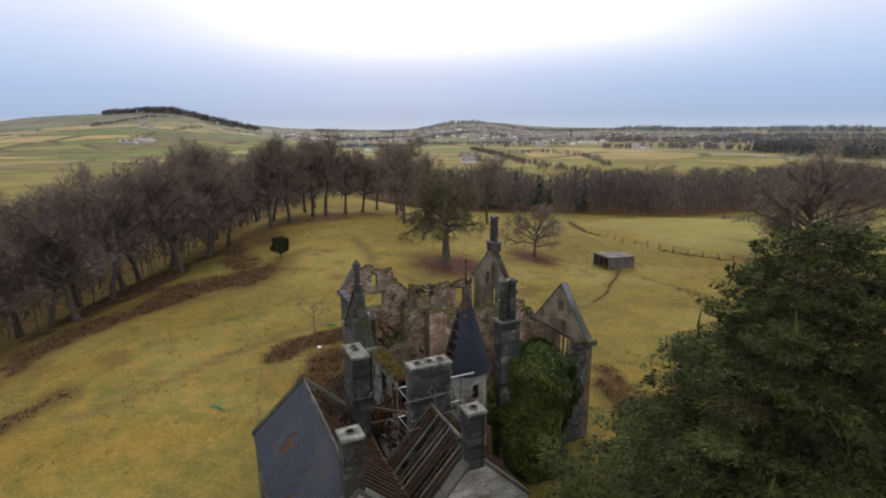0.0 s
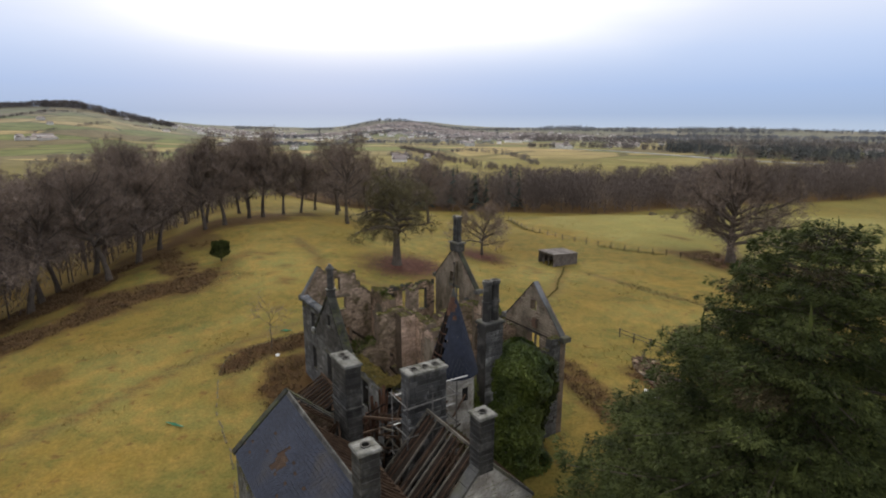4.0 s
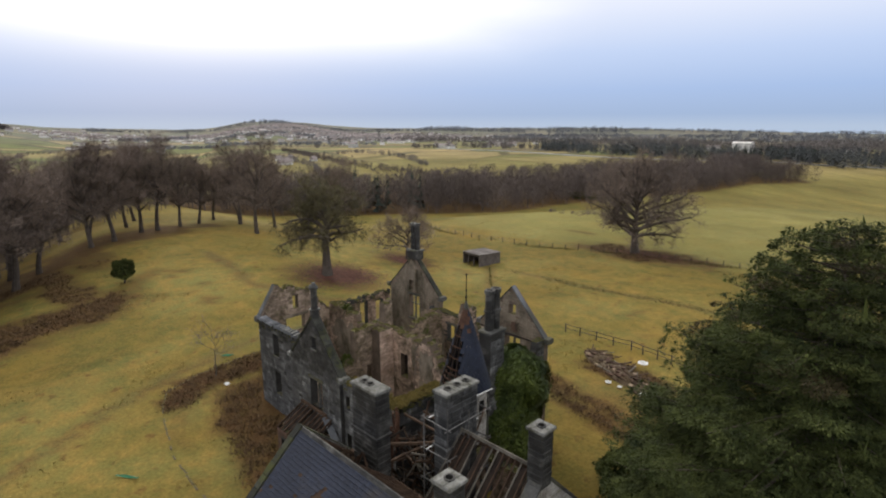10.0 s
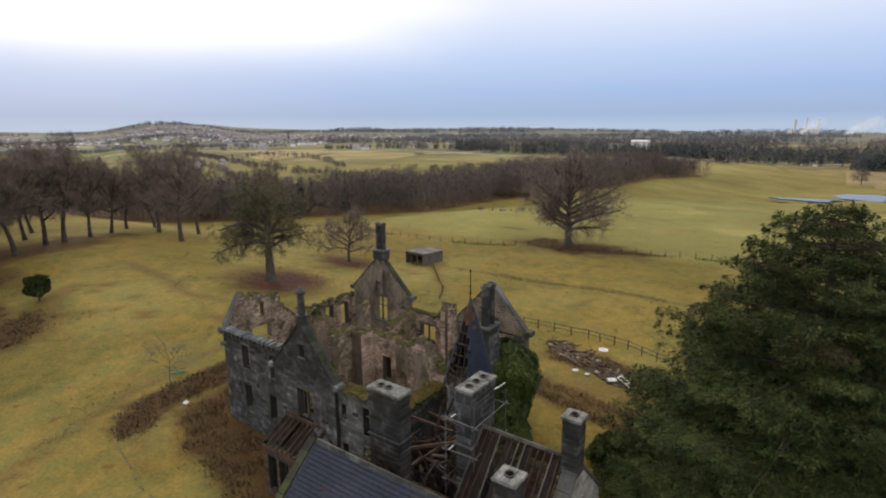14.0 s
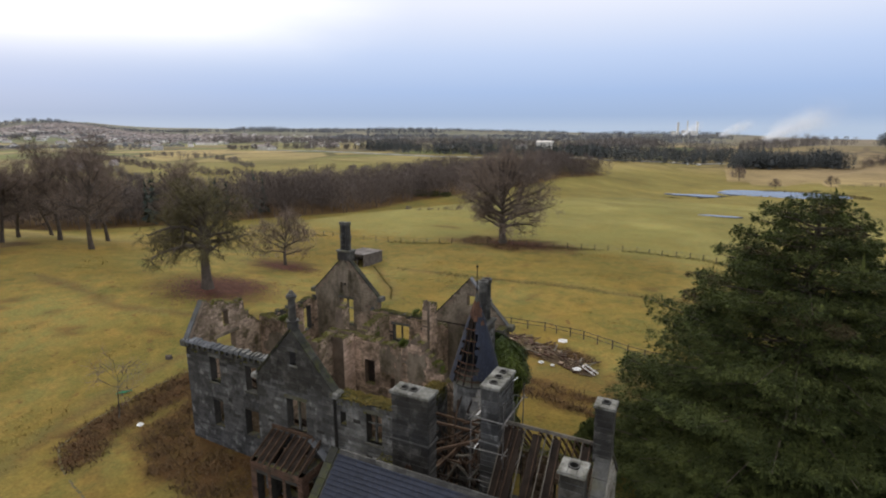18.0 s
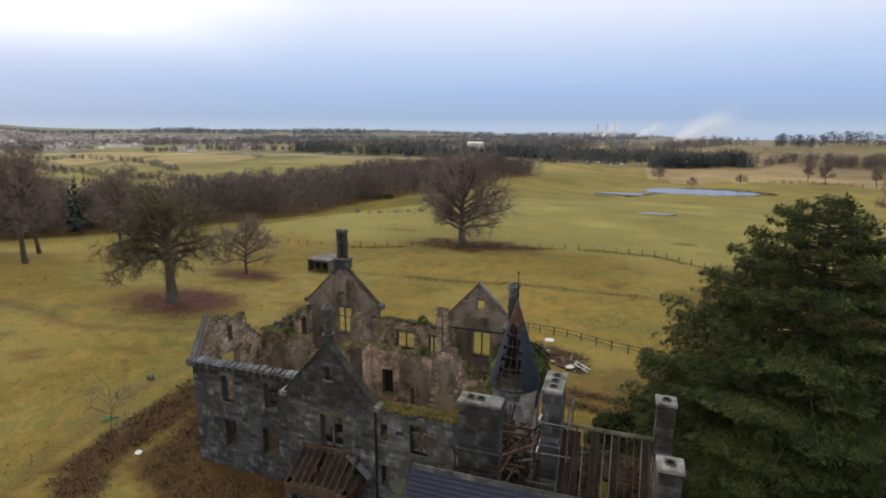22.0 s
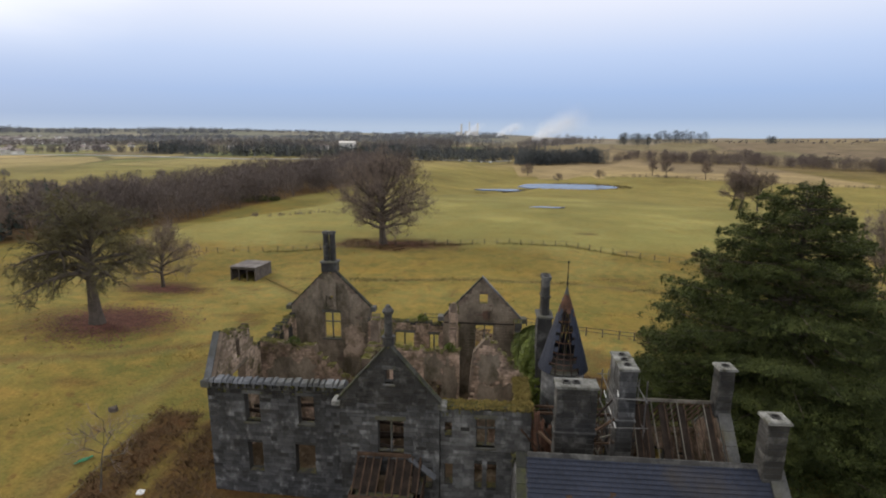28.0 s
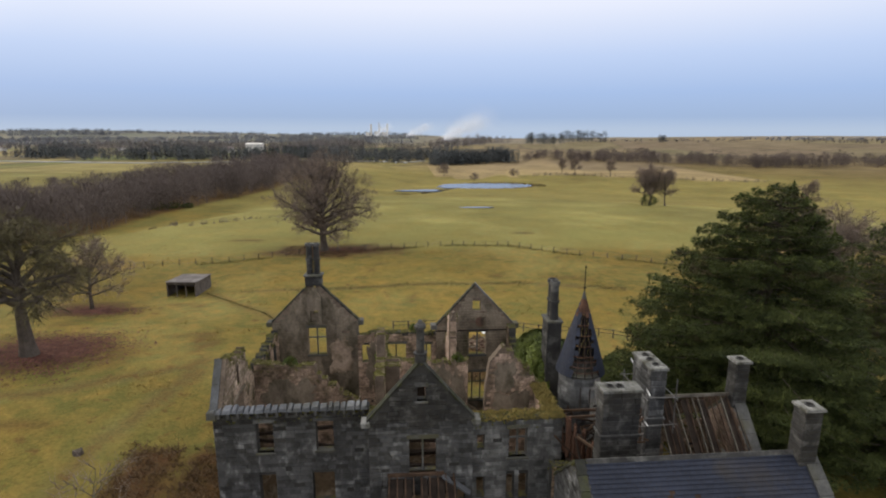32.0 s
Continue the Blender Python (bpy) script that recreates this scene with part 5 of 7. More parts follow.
q.part("white_pole", M_WHITE, RUIN, "thin white pole tied along the stack")
q = Build()
q.beam((16.8, -1.4, 9.3), (16.95, 2.8, 9.55), 0.05, 0.05)
q.part("white_pole", M_WHITE, RUIN, "thin white pole tied along the stack")
for p0, p1 in (((14.9, -2.4, 9.2), (16.9, -0.6, 9.4)), ((12.4, -1.6, 8.9), (13.2, -2.7, 8.7)), ((12.4, 0.8, 8.8), (16.9, 0.6, 9.0)), ((12.5, 2.4, 8.4), (16.9, 1.4, 8.9)), ((15.0, -2.6, 8.2), (15.8, 3.0, 8.4))):
    q = Build()
    q.beam(p0, p1, 0.11, 0.15)
    q.part("tie_beam", M_TIMBER, RUIN, "brown roof tie beam left bridging the void")
# tube scaffold left standing round a stack
M_RUST = material("dull_galvanised_scaffold_tube", (0.085, 0.08, 0.076, 1), (0.21, 0.205, 0.20, 1), 3.0, rough=0.6, metal=0.2, rand=0.35, bump=0.1)
scaffold = empty("scaffold", (17.45, 0.3, 2.0), "pale metal tube scaffold standing round the chimney stack", "scaffold")
posts = [(x, y) for x in (16.55, 18.4) for y in (-1.35, 0.3, 1.95)]
for x, y in posts:
    q = Build()
    q.tube((x, y, 2.0), (x + rng.uniform(-0.05, 0.05), y, rng.uniform(11.3, 12.4)), 0.035, 0.035, 6)
    q.part("pole", M_RUST, scaffold)
for z in (7.4, 9.3, 11.1):
    for p, q2 in ((posts[0], posts[2]), (posts[3], posts[5]), (posts[0], posts[3]), (posts[2], posts[5])):
        d = Vector((q2[0] - p[0], q2[1] - p[1], 0)).normalized() * 0.25
        q = Build()
        q.tube((p[0] - d.x, p[1] - d.y, z + rng.uniform(-0.06, 0.06)), (q2[0] + d.x, q2[1] + d.y, z + rng.uniform(-0.06, 0.06)), 0.03, 0.03, 6)
        q.part("ledger", M_RUST, scaffold)
for p, q2 in (((13.3, -3.9, 7.3), (14.05, -3.75, 8.9)), ((14.9, -3.9, 7.3), (14.15, -3.75, 8.9)), ((13.5, -3.85, 7.7), (14.7, -3.85, 7.75)), ((13.0, -4.2, 7.4), (13.8, -3.8, 8.6)), ((15.2, -4.2, 7.5), (14.5, -3.8, 8.5))):
    q = Build()
    q.beam(p, q2, 0.08, 0.14)
    q.part("broken_truss", M_TIMBER, RUIN, "stub of a broken roof truss")
# broken red-brown boarding and laths hanging between the front block and the stack
for k in range(26):
    u = k / 25
    x, y = 12.35 + 1.1 * u + rng.uniform(-0.1, 0.1), 0.25 - 2.4 * u + rng.uniform(-0.15, 0.15)
    z1 = 9.3 - 1.3 * u + rng.uniform(-0.5, 0.35)
    q = Build()
    q.beam((x, y, z1 - rng.uniform(1.6, 3.4)), (x + rng.uniform(-0.25, 0.25), y + rng.uniform(-0.3, 0.3), z1), 0.2, 0.035)
    q.part("broken_board", M_RED_WOOD, RUIN, "broken red-brown sarking board")
# unseen charred joists added in the front rooms to darken the window openings
for x0, x1, ys in ((0.95, 6.1, (1.2, 2.0, 2.8, 3.7, 4.5, 5.5, 6.6)), (-9.0, -0.2, (3.3, 4.2, 5.0, 6.1, 7.3))):
    for y in ys:
        q = Build()
        q.beam((x0, y + rng.uniform(-0.2, 0.2), 5.1 + rng.uniform(-0.5, 0.2)), (x1 - rng.uniform(0, 1.4), y + rng.uniform(-0.3, 0.3), 5.1 + rng.uniform(-1.2, 0.2)), 0.12, 0.24)
        q.part("floor_joist", M_CHAR, RUIN, "charred joist added across a room to darken its windows")
# rubble floor inside
q = Build()
n = 44
for i in range(n + 1):
    for j in range(n + 1):
        x, y = -9.6 + 32.6 * i / n, -8.8 + 27.0 * j / n
        if y < 2.6 and x < 0.3:
            y = 2.6
        elif x < 11.3:
            y = max(y, 0.7)
        z = 1.0 + 1.6 * abs(noise.fractal((x * 0.35, y * 0.35, 2.0), 1.0, 2.0, 4)) 
        q.v.append((x, min(y, 17.0) if x < 12.3 else min(y, 3.4), z))
q.f = [(i * (n + 1) + j, (i + 1) * (n + 1) + j, (i + 1) * (n + 1) + j + 1, i * (n + 1) + j + 1) for i in range(n) for j in range(n)]
q.part("rubble_floor", M_EARTH, RUIN, "heaps of fallen rubble and earth inside", smooth=True)


# ---- trees ----


def bare_tree(height_m, radius, seed, trunk_r, clear=0.22, mid=0.58, droop=0.0, limbs=15, dense=1.0, wavy=0.1, thick=1.0, rise=8):
    """Trunk and limbs as one mesh, the fine winter twigs as another; the crown fills an uneven egg shape."""
    r = random.Random(seed)
    wood, twigs = Build(), Build()
    zc, zr = height_m * mid, height_m * (1 - mid)

    def bough(p, d, ln, rad, level, bend):
        if level == 4:
            q2 = p + (d + Vector((0, 0, bend * 2))).normalized() * ln
            side = d.cross(Vector((r.gauss(0, 1), r.gauss(0, 1), r.gauss(0, 1)))).normalized() * r.uniform(0.014, 0.03) * thick
            twigs.add([p - side, p + side, q2], [(0, 1, 2)])
            return
        n = 5 if level < 2 else (3 if level == 2 else 2)
        q, nodes = p, []
        for i in range(n):
            d = (d + Vector((r.gauss(0, wavy), r.gauss(0, wavy), bend + r.gauss(0, wavy * 0.7)))).normalized()
            q2 = q + d * (ln / n)
            ra, rb = rad * (1 - 0.8 * i / n), rad * (1 - 0.8 * (i + 1) / n)
            if level <= 2:
                wood.tube(q, q2, max(ra, 0.02), max(rb, 0.015), (7, 6, 4)[level], False)
            else:
                w = max(ra, 0.025)
                side = d.orthogonal().normalized() * w
                up = d.cross(side)
                twigs.add([q - side, q + side, q + up, q2], [(0, 1, 3), (1, 2, 3), (2, 0, 3)])
            nodes.append((q, q2, d, rb))
            q = q2
        gap = (0, 0.5, 0.42, 0.1)[level] / dense
        m = max(3, int(ln / gap))
        for k in range(m):
            u = 0.22 + 0.78 * (k + r.random()) / m
            i = min(n - 1, int(u * n))
            a, b, dd, rb = nodes[i]
            at = a.lerp(b, u * n - i)
            ax = dd.cross(Vector((r.gauss(0, 1), r.gauss(0, 1), r.gauss(0, 1)))).normalized()
            out = (dd * r.uniform(0.5, 0.9) + ax * r.uniform(0.6, 1.0) + Vector((0, 0, 0.12 - droop))).normalized()
            sub = (0, 0.42, 0.42, 0.5)[level] * ln * (1.15 - 0.6 * u) * r.uniform(0.6, 1.2)
            bough(at, out, max(0.9 if level < 3 else r.uniform(0.7, 1.5), min(sub, 4.5)), max(0.012, rb * r.uniform(0.45, 0.7)), level + 1, 0.03 - droop * 0.6)

    trunk_top = height_m * 0.72
    n, q, d = 7, Vector((0, 0, -0.3)), Vector((0, 0, 1))
    spine = []
    for i in range(n):
        d = (d + Vector((r.gauss(0, 0.07), r.gauss(0, 0.07), 0.1))).normalized()
        q2 = q + d * (trunk_top / n)
        wood.tube(q, q2, trunk_r * (1.25 if i == 0 else 1 - 0.85 * i / n), trunk_r * (1 - 0.85 * (i + 1) / n), 9, False)
        spine.append((q, q2))
        q = q2
    for k in range(limbs):
        u = (k + r.uniform(0.2, 0.8)) / limbs
        h = clear + (0.72 - clear) * u
        i = min(n - 1, int(h / 0.72 * n))
        a, b = spine[i]
        at = a.lerp(b, min(1, h / 0.72 * n - i))
        az = k * 2.4 + r.uniform(-0.5, 0.5)
        el = radians(rise + (70 - rise) * u ** 0.9) + r.uniform(-0.12, 0.12)
        d = Vector((math.cos(az) * math.cos(el), math.sin(az) * math.cos(el), math.sin(el)))
        # length to the edge of the crown
        ln, step = 0.5, 0.25
        while ln < height_m:
            p = at + d * ln
            if (p.x ** 2 + p.y ** 2) / radius ** 2 + ((p.z - zc) / zr) ** 2 > 1 and ln > 2:
                break
            ln += step
        bough(at, d, ln * r.uniform(0.82, 1.08), trunk_r * (0.5 - 0.28 * u), 1, 0.05 - droop)
    return wood, twigs


def tree(name, at, wood, twigs, label, category="tree", turn=0, size=1.0, group=""):
    x, y = at
    e = empty(name, (0, 0, 0), label, category, group)
    t = new("trunk", wood)
    t.parent = e
    c = new("crown", twigs)
    c.parent = e
    e.matrix_basis = Matrix.Translation((x, y, height(x, y) - 0.1)) @ Matrix.Rotation(radians(turn), 4, "Z") @ Matrix.Diagonal((size, size, size, 1))
    return e


def tree_meshes(args, mat):
    wood, twigs = bare_tree(**args)
    return wood.mesh("trunk", M_BARK), twigs.mesh("crown", mat)


A_OAK = tree_meshes(dict(height_m=21.5, radius=12.2, seed=17, trunk_r=0.9, clear=0.17, mid=0.5, limbs=32, dense=0.85, wavy=0.15, rise=5, droop=0.015), M_TWIG)
A_TALL = tree_meshes(dict(height_m=21, radius=6.5, seed=5, trunk_r=0.5, clear=0.30, limbs=18, dense=1.0, wavy=0.15, rise=22), M_TWIG)
A_TALL2 = tree_meshes(dict(height_m=20, radius=7.2, seed=23, trunk_r=0.5, clear=0.26, limbs=18, dense=1.0, wavy=0.15, rise=20), M_TWIG)
A_ROUND = tree_meshes(dict(height_m=9.8, radius=6.2, seed=31, trunk_r=0.34, clear=0.24, mid=0.52, limbs=18, dense=0.95, wavy=0.2), M_TWIG)
A_WEEP = tree_meshes(dict(height_m=16.5, radius=6.0, seed=44, trunk_r=0.85, clear=0.34, mid=0.6, limbs=20, dense=1.05, droop=0.15, wavy=0.26, rise=28, thick=1.3), M_TWIG_G)
tree("broad_oak_tree", (-15, 91), *A_OAK, "large bare spreading oak alone in the pasture", turn=40)
tree("old_lime_tree", (-37.8, 27.8), *A_WEEP, "old mossy tree with drooping bare limbs over bracken", turn=0)
tree("field_tree", (-43.4, 50.1), *A_ROUND, "small round-headed bare tree", turn=10)
tree("field_tree", (-78.5, 36), *A_TALL, "tall bare tree with a reddish crown", turn=70)
ROW = ((-64, -14), (-72, -9), (-80, -4.5), (-89.6, 6), (-91, 10.5), (-97, 17.5), (-97, 21), (-100, 27), (-98.5, 41.3), (-91.5, 47.3), (-93.5, 68), (-104, 33), (-60, -25), (-52, -29), (-75, -22), (-86, -8), (-100, 8), (-110, 18), (-70, -32), (-58, -38), (-112, 40), (-45, -38), (-105, -6), (-120, 6), (-68, -24), (-80, -16), (-55, -33), (-125, 24), (-118, 50))
for i, (x, y) in enumerate(ROW):
    tree("beech_tree", (x, y), *(A_TALL, A_TALL2)[i % 2], "tall bare tree in the shelter belt along the slope", turn=i * 77, size=(0.80 if y > 0 else 0.90) + 0.25 * rng.random(), group="shelter belt trees")
for x, y, sz, m in ((111, 488, 0.8, A_ROUND), (170, 528, 0.80, A_TALL), (178, 508, 0.92, A_TALL2), (208, 492, 0.84, A_TALL), (51, 577, 1.35, A_ROUND), (75, 500, 0.8, A_ROUND), (190, 205, 0.72, A_TALL2), (223, 402, 0.62, A_TALL)):
    tree("hedgerow_tree", (x, y), *m, "bare hedgerow tree by the pond", turn=x, size=sz, group="hedgerow trees")


def conifer(name, x, y, top, radius, seed, label, low=2.0, count=46000, brown=0.05, shy=0.0):
    """Layered boughs carrying cushions of short flat sprays."""
    r = random.Random(seed)
    z0 = height(x, y)
    e = empty(name, (x, y, z0), label, "tree")
    t = Build()
    t.tube((x, y, z0 - 0.3), (x, y, z0 + (top - z0) * 0.5), 0.75, 0.45, 9)
    t.tube((x, y, z0 + (top - z0) * 0.5), (x, y, top - 1.0), 0.45, 0.06, 7)
    limbs = Build()
    green, tan = Build(), Build()
    n = 320
    boughs = []
    for i in range(n):
        f = (i + r.random()) / n
        z = z0 + low + (top - z0 - low) * f ** 1.05
        deep = (top - z) * 23.0 / (top - z0)
        rad = radius / 12.5 * min(12.5, (2.5 + 0.72 * deep) * smooth(-1.2, 1.6, deep)) * r.uniform(0.76, 1.10)
        a = i * 2.399 + r.uniform(-0.4, 0.4)
        rad *= 1 - 0.2 * max(0, math.cos(a - 3.63)) ** 4 - shy * max(0, math.cos(a + 0.54)) ** 2
        tip = Vector((x + rad * math.cos(a), y + rad * math.sin(a), z + r.uniform(-0.14, 0.14) * rad))
        root = Vector((x, y, z - 0.1 * rad))
        limbs.tube(root, tip, 0.07 + 0.004 * deep, 0.02, 4, False)
        boughs.append((root, tip, rad, a))
    tot = sum(b[2] ** 1.35 for b in boughs)
    gauss, uni = r.gauss, r.uniform
    for root, tip, rad, a in boughs:
        d = tip - root
        side = Vector((-math.sin(a), math.cos(a), 0))
        dull = r.random() < brown
        for _ in range(max(4, int(count * rad ** 1.35 / tot / 100))):
            # one cushion of foliage: short sprays fanning up and out from its middle
            u = 0.12 + 0.88 * r.random() ** 0.6
            half = (0.10 + 0.26 * math.sin(math.pi * min(1, u * 0.93) ** 0.8)) * rad
            v = gauss(0, 0.55)
            size = uni(0.34, 0.68) * (0.75 + 0.03 * rad)
            cx, cy, cz = root + d * u + side * (v * half) + Vector((0, 0, 0.15 - 0.16 * abs(v) * half + gauss(0, 0.14)))
            ox, oy = math.cos(a) + side.x * v * 0.6, math.sin(a) + side.y * v * 0.6
            to = tan if dull and u > 0.35 and r.random() < 0.5 else green
            for _ in range(100):
                gx, gy, gz = gauss(0, 1) + 0.35 * ox, gauss(0, 1) + 0.35 * oy, gauss(0.25, 0.8)
                k = 1 / math.sqrt(gx * gx + gy * gy + gz * gz)
                gx, gy, gz = gx * k, gy * k, gz * k
                m = size * uni(0.55, 1.0)
                px, py, pz = cx + gx * m, cy + gy * m, cz + gz * m * 0.58
                ln = uni(0.08, 0.19)
                wx, wy, wz = gauss(0, 1), gauss(0, 1), gauss(0, 0.4)
                k = ln * uni(0.2, 0.34) / (abs(wx) + abs(wy) + 0.01)
                wx, wy, wz = wx * k, wy * k, wz * k
                ex, ey, ez = px + (gx + 0.4 * ox) * ln, py + (gy + 0.4 * oy) * ln, pz + (0.35 * gz - 0.1) * ln
                q = len(to.v)
                to.v += ((px - wx, py - wy, pz - wz), (ex, ey, ez), (px + wx, py + wy, pz + wz))
                to.f.append((q, q + 1, q + 2))
    t.part("trunk", M_BARK, e)
    limbs.part("bough_wood", M_BARK, e)
    green.part("crown", M_CONIFER, e)
    if tan.v:
        tan.part("browned_sprays", M_CONIFER_BROWN, e, "browned foliage among the green")
    return e


conifer("conifer_tree", 32.5, 11.0, 22.3, 12.0, 3, "large dark green conifer with layered boughs", count=1350000, brown=0.06, shy=0.32)
conifer("conifer_tree", 61.0, 28.0, 16.4, 9.0, 8, "dark conifer beside the larger one", count=300000)
conifer("conifer_tree", 42.5, 3.5, 11.5, 6.5, 12, "low dark conifer under the larger one", low=0.6, count=240000)



def bush(name, x, y, rx, tall, count, seed, label, mat, clear=0.15):
    """A low evergreen: short stem and a lumpy cloud of leaves."""
    r = random.Random(seed)
    z0 = height(x, y)
    e = empty(name, (x, y, z0), label, "shrub")
    b = Build()
    b.tube((x, y, z0 - 0.2), (x, y, z0 + tall * 0.6), 0.16, 0.06, 6)
    for k in range(6):
        a = k * 1.05
        b.tube((x, y, z0 + tall * 0.2), (x + rx * 0.6 * math.cos(a), y + rx * 0.6 * math.sin(a), z0 + tall * 0.65), 0.07, 0.02, 4)
    b.part("stem", M_BARK, e)
    b = Build()
    for _ in range(count):
        d = Vector((r.gauss(0, 1), r.gauss(0, 1), r.gauss(0, 1))).normalized()
        k = (1 + 0.5 * noise.noise(d * 1.8 + Vector((seed, 0, 0)))) * r.uniform(0.55, 1.0) ** 0.4
        p = Vector((x + d.x * rx * k, y + d.y * rx * k, z0 + tall * (0.5 + clear / 2) + d.z * tall * (0.5 - clear / 2) * k))
        u = (d + Vector((r.gauss(0, 0.6), r.gauss(0, 0.6), r.gauss(0, 0.6)))).normalized()
        w = u.orthogonal().normalized() * r.uniform(0.05, 0.12)
        b.add([p - w, p + u * r.uniform(0.15, 0.32), p + w], [(0, 1, 2)])
    b.part("crown", mat, e)
    return e


for k, (x, y, sz) in enumerate(((112, 209, 0.82), (117, 212, 0.9), (122, 207, 0.78), (120, 217, 0.8))):
    tree("thicket_tree", (x, y), *(A_TALL2, A_TALL)[k % 2], "grey-brown bare tree in a thicket on the pasture", turn=k * 67, size=sz, group="pasture thicket")
bush("evergreen_shrub", 113.5, 205, 3.4, 5.0, 4000, 8, "dark green shrub at the foot of the thicket", M_CONIFER, 0.0)
bush("holly_bush", -56.3, 2.9, 1.45, 3.6, 5000, 3, "round dark holly bush alone in the grass", M_CONIFER, 0.25)
bush("evergreen_shrub", 26.5, 21.0, 3.6, 3.2, 9000, 5, "spreading dark green shrub under the conifer", M_CONIFER, 0.0)
bush("evergreen_shrub", 21.5, 15.5, 2.6, 2.6, 7000, 6, "low dark green shrub beside the ivy", M_CONIFER, 0.0)
tree("bare_thorn_tree", (58.5, 38.5), *A_TALL2, "bushy brown bare tree behind the conifers", turn=20, size=0.80)
tree("bare_thorn_tree", (66, 41), *A_TALL, "bushy brown bare tree behind the conifers", turn=120, size=0.76)
tree("bare_thorn_tree", (99, 66), *A_ROUND, "bushy brown bare tree behind the conifers", turn=120, size=1.0)


# ---- woods, hedges and distance ----


def belt(name, line, width, count, tall, label, mat, seed, fine=70, conifer_share=0.0, category="woodland", blade=0.13, gappy=0.0):
    """A belt of far trees along a line, as one mass of trunks and twigs."""
    r = random.Random(seed)
    b = Build()
    total = sum(math.dist(p, q) for p, q in zip(line, line[1:]))
    for _ in range(count):
        s = r.random() * total
        for p, q in zip(line, line[1:]):
            d = math.dist(p, q)
            if s <= d:
                break
            s -= d
        u = min(1, s / d)
        nx, ny = -(q[1] - p[1]) / d, (q[0] - p[0]) / d
        o = r.random() * width
        x, y = p[0] + (q[0] - p[0]) * u + nx * o, p[1] + (q[1] - p[1]) * u + ny * o
        z = ground_z(x, y) - 0.3
        h = r.uniform(*tall)
        if gappy:
            k = noise.noise((x * gappy, y * gappy, 5.0)) + 0.5 * noise.noise((x * gappy * 3, y * gappy * 3, 8.0))
            if k < -0.32:
                continue
            h *= 0.85 + 0.5 * k
        w = h * r.uniform(0.2, 0.3)
        if r.random() < conifer_share:
            n = 9
            for k in range(n * 7):
                f = r.random() ** 0.7
                a = r.random() * 6.283
                rad = w * 0.75 * (1 - f) + 0.15
                zz = z + h * (0.12 + 0.88 * f)
                t = (x + rad * math.cos(a), y + rad * math.sin(a), zz - rad * 0.45)
                g = 0.32 * rad + 0.12
                b.add([(x, y, zz + 0.4), (t[0] - g * math.sin(a), t[1] + g * math.cos(a), t[2]), (t[0] + g * math.sin(a), t[1] - g * math.cos(a), t[2])], [(0, 1, 2)])
            continue
        b.tube((x, y, z), (x + r.uniform(-0.5, 0.5), y + r.uniform(-0.5, 0.5), z + h * 0.7), 0.16, 0.05, 3, False)
        w *= 1.35
        for k in range(fine):
            f = r.random() ** 0.75
            a = r.random() * 6.283
            env = w * (math.sin(math.pi * (0.1 + f * 0.86)) ** 0.6)
            rin = env * r.random() ** 0.6
            p0 = Vector((x + rin * math.cos(a), y + rin * math.sin(a), z + h * (0.1 + 0.78 * f)))
            p1 = p0 + Vector((r.gauss(0, 0.35) + 0.3 * math.cos(a), r.gauss(0, 0.35) + 0.3 * math.sin(a), r.uniform(0.3, 1.0))) * h * 0.11
            g = blade * r.uniform(0.5, 1.3)
            c = r.random() * 6.283
            b.add([p0 + Vector((g * math.cos(c), g * math.sin(c), 0)), p0 - Vector((g * math.cos(c), g * math.sin(c), 0)), p1], [(0, 1, 2)])
    ob = b.part(name, mat)
    return tagged(ob, label, category, kind="stuff")


# distance haze is put into these far colours; M_FARCON alone stays unhazed
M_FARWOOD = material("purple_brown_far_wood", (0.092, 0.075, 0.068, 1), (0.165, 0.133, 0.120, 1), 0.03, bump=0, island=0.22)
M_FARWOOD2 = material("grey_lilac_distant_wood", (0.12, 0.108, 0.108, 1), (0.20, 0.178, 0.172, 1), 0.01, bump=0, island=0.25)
# haze painted as a blue-grey base colour on the horizon trees
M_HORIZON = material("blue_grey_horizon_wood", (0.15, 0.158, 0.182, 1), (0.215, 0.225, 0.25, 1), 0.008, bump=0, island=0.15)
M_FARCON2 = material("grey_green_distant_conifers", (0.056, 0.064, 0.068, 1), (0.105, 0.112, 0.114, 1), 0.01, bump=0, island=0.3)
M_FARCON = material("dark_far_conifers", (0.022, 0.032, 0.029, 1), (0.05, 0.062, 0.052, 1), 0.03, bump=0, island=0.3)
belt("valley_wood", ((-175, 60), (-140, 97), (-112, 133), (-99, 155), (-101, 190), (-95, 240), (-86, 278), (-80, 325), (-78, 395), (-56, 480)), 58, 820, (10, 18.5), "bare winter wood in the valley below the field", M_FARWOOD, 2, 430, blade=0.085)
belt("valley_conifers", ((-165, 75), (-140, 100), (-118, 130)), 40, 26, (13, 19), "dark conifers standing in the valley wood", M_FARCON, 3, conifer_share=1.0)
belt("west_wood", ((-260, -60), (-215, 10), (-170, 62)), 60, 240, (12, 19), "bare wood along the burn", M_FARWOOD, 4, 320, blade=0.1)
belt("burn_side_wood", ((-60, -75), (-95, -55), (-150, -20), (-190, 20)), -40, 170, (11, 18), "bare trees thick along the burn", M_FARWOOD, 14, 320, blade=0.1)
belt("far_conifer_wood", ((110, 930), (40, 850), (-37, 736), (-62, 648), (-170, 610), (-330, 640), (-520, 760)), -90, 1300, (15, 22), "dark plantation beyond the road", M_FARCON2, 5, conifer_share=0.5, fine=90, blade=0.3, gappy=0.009)
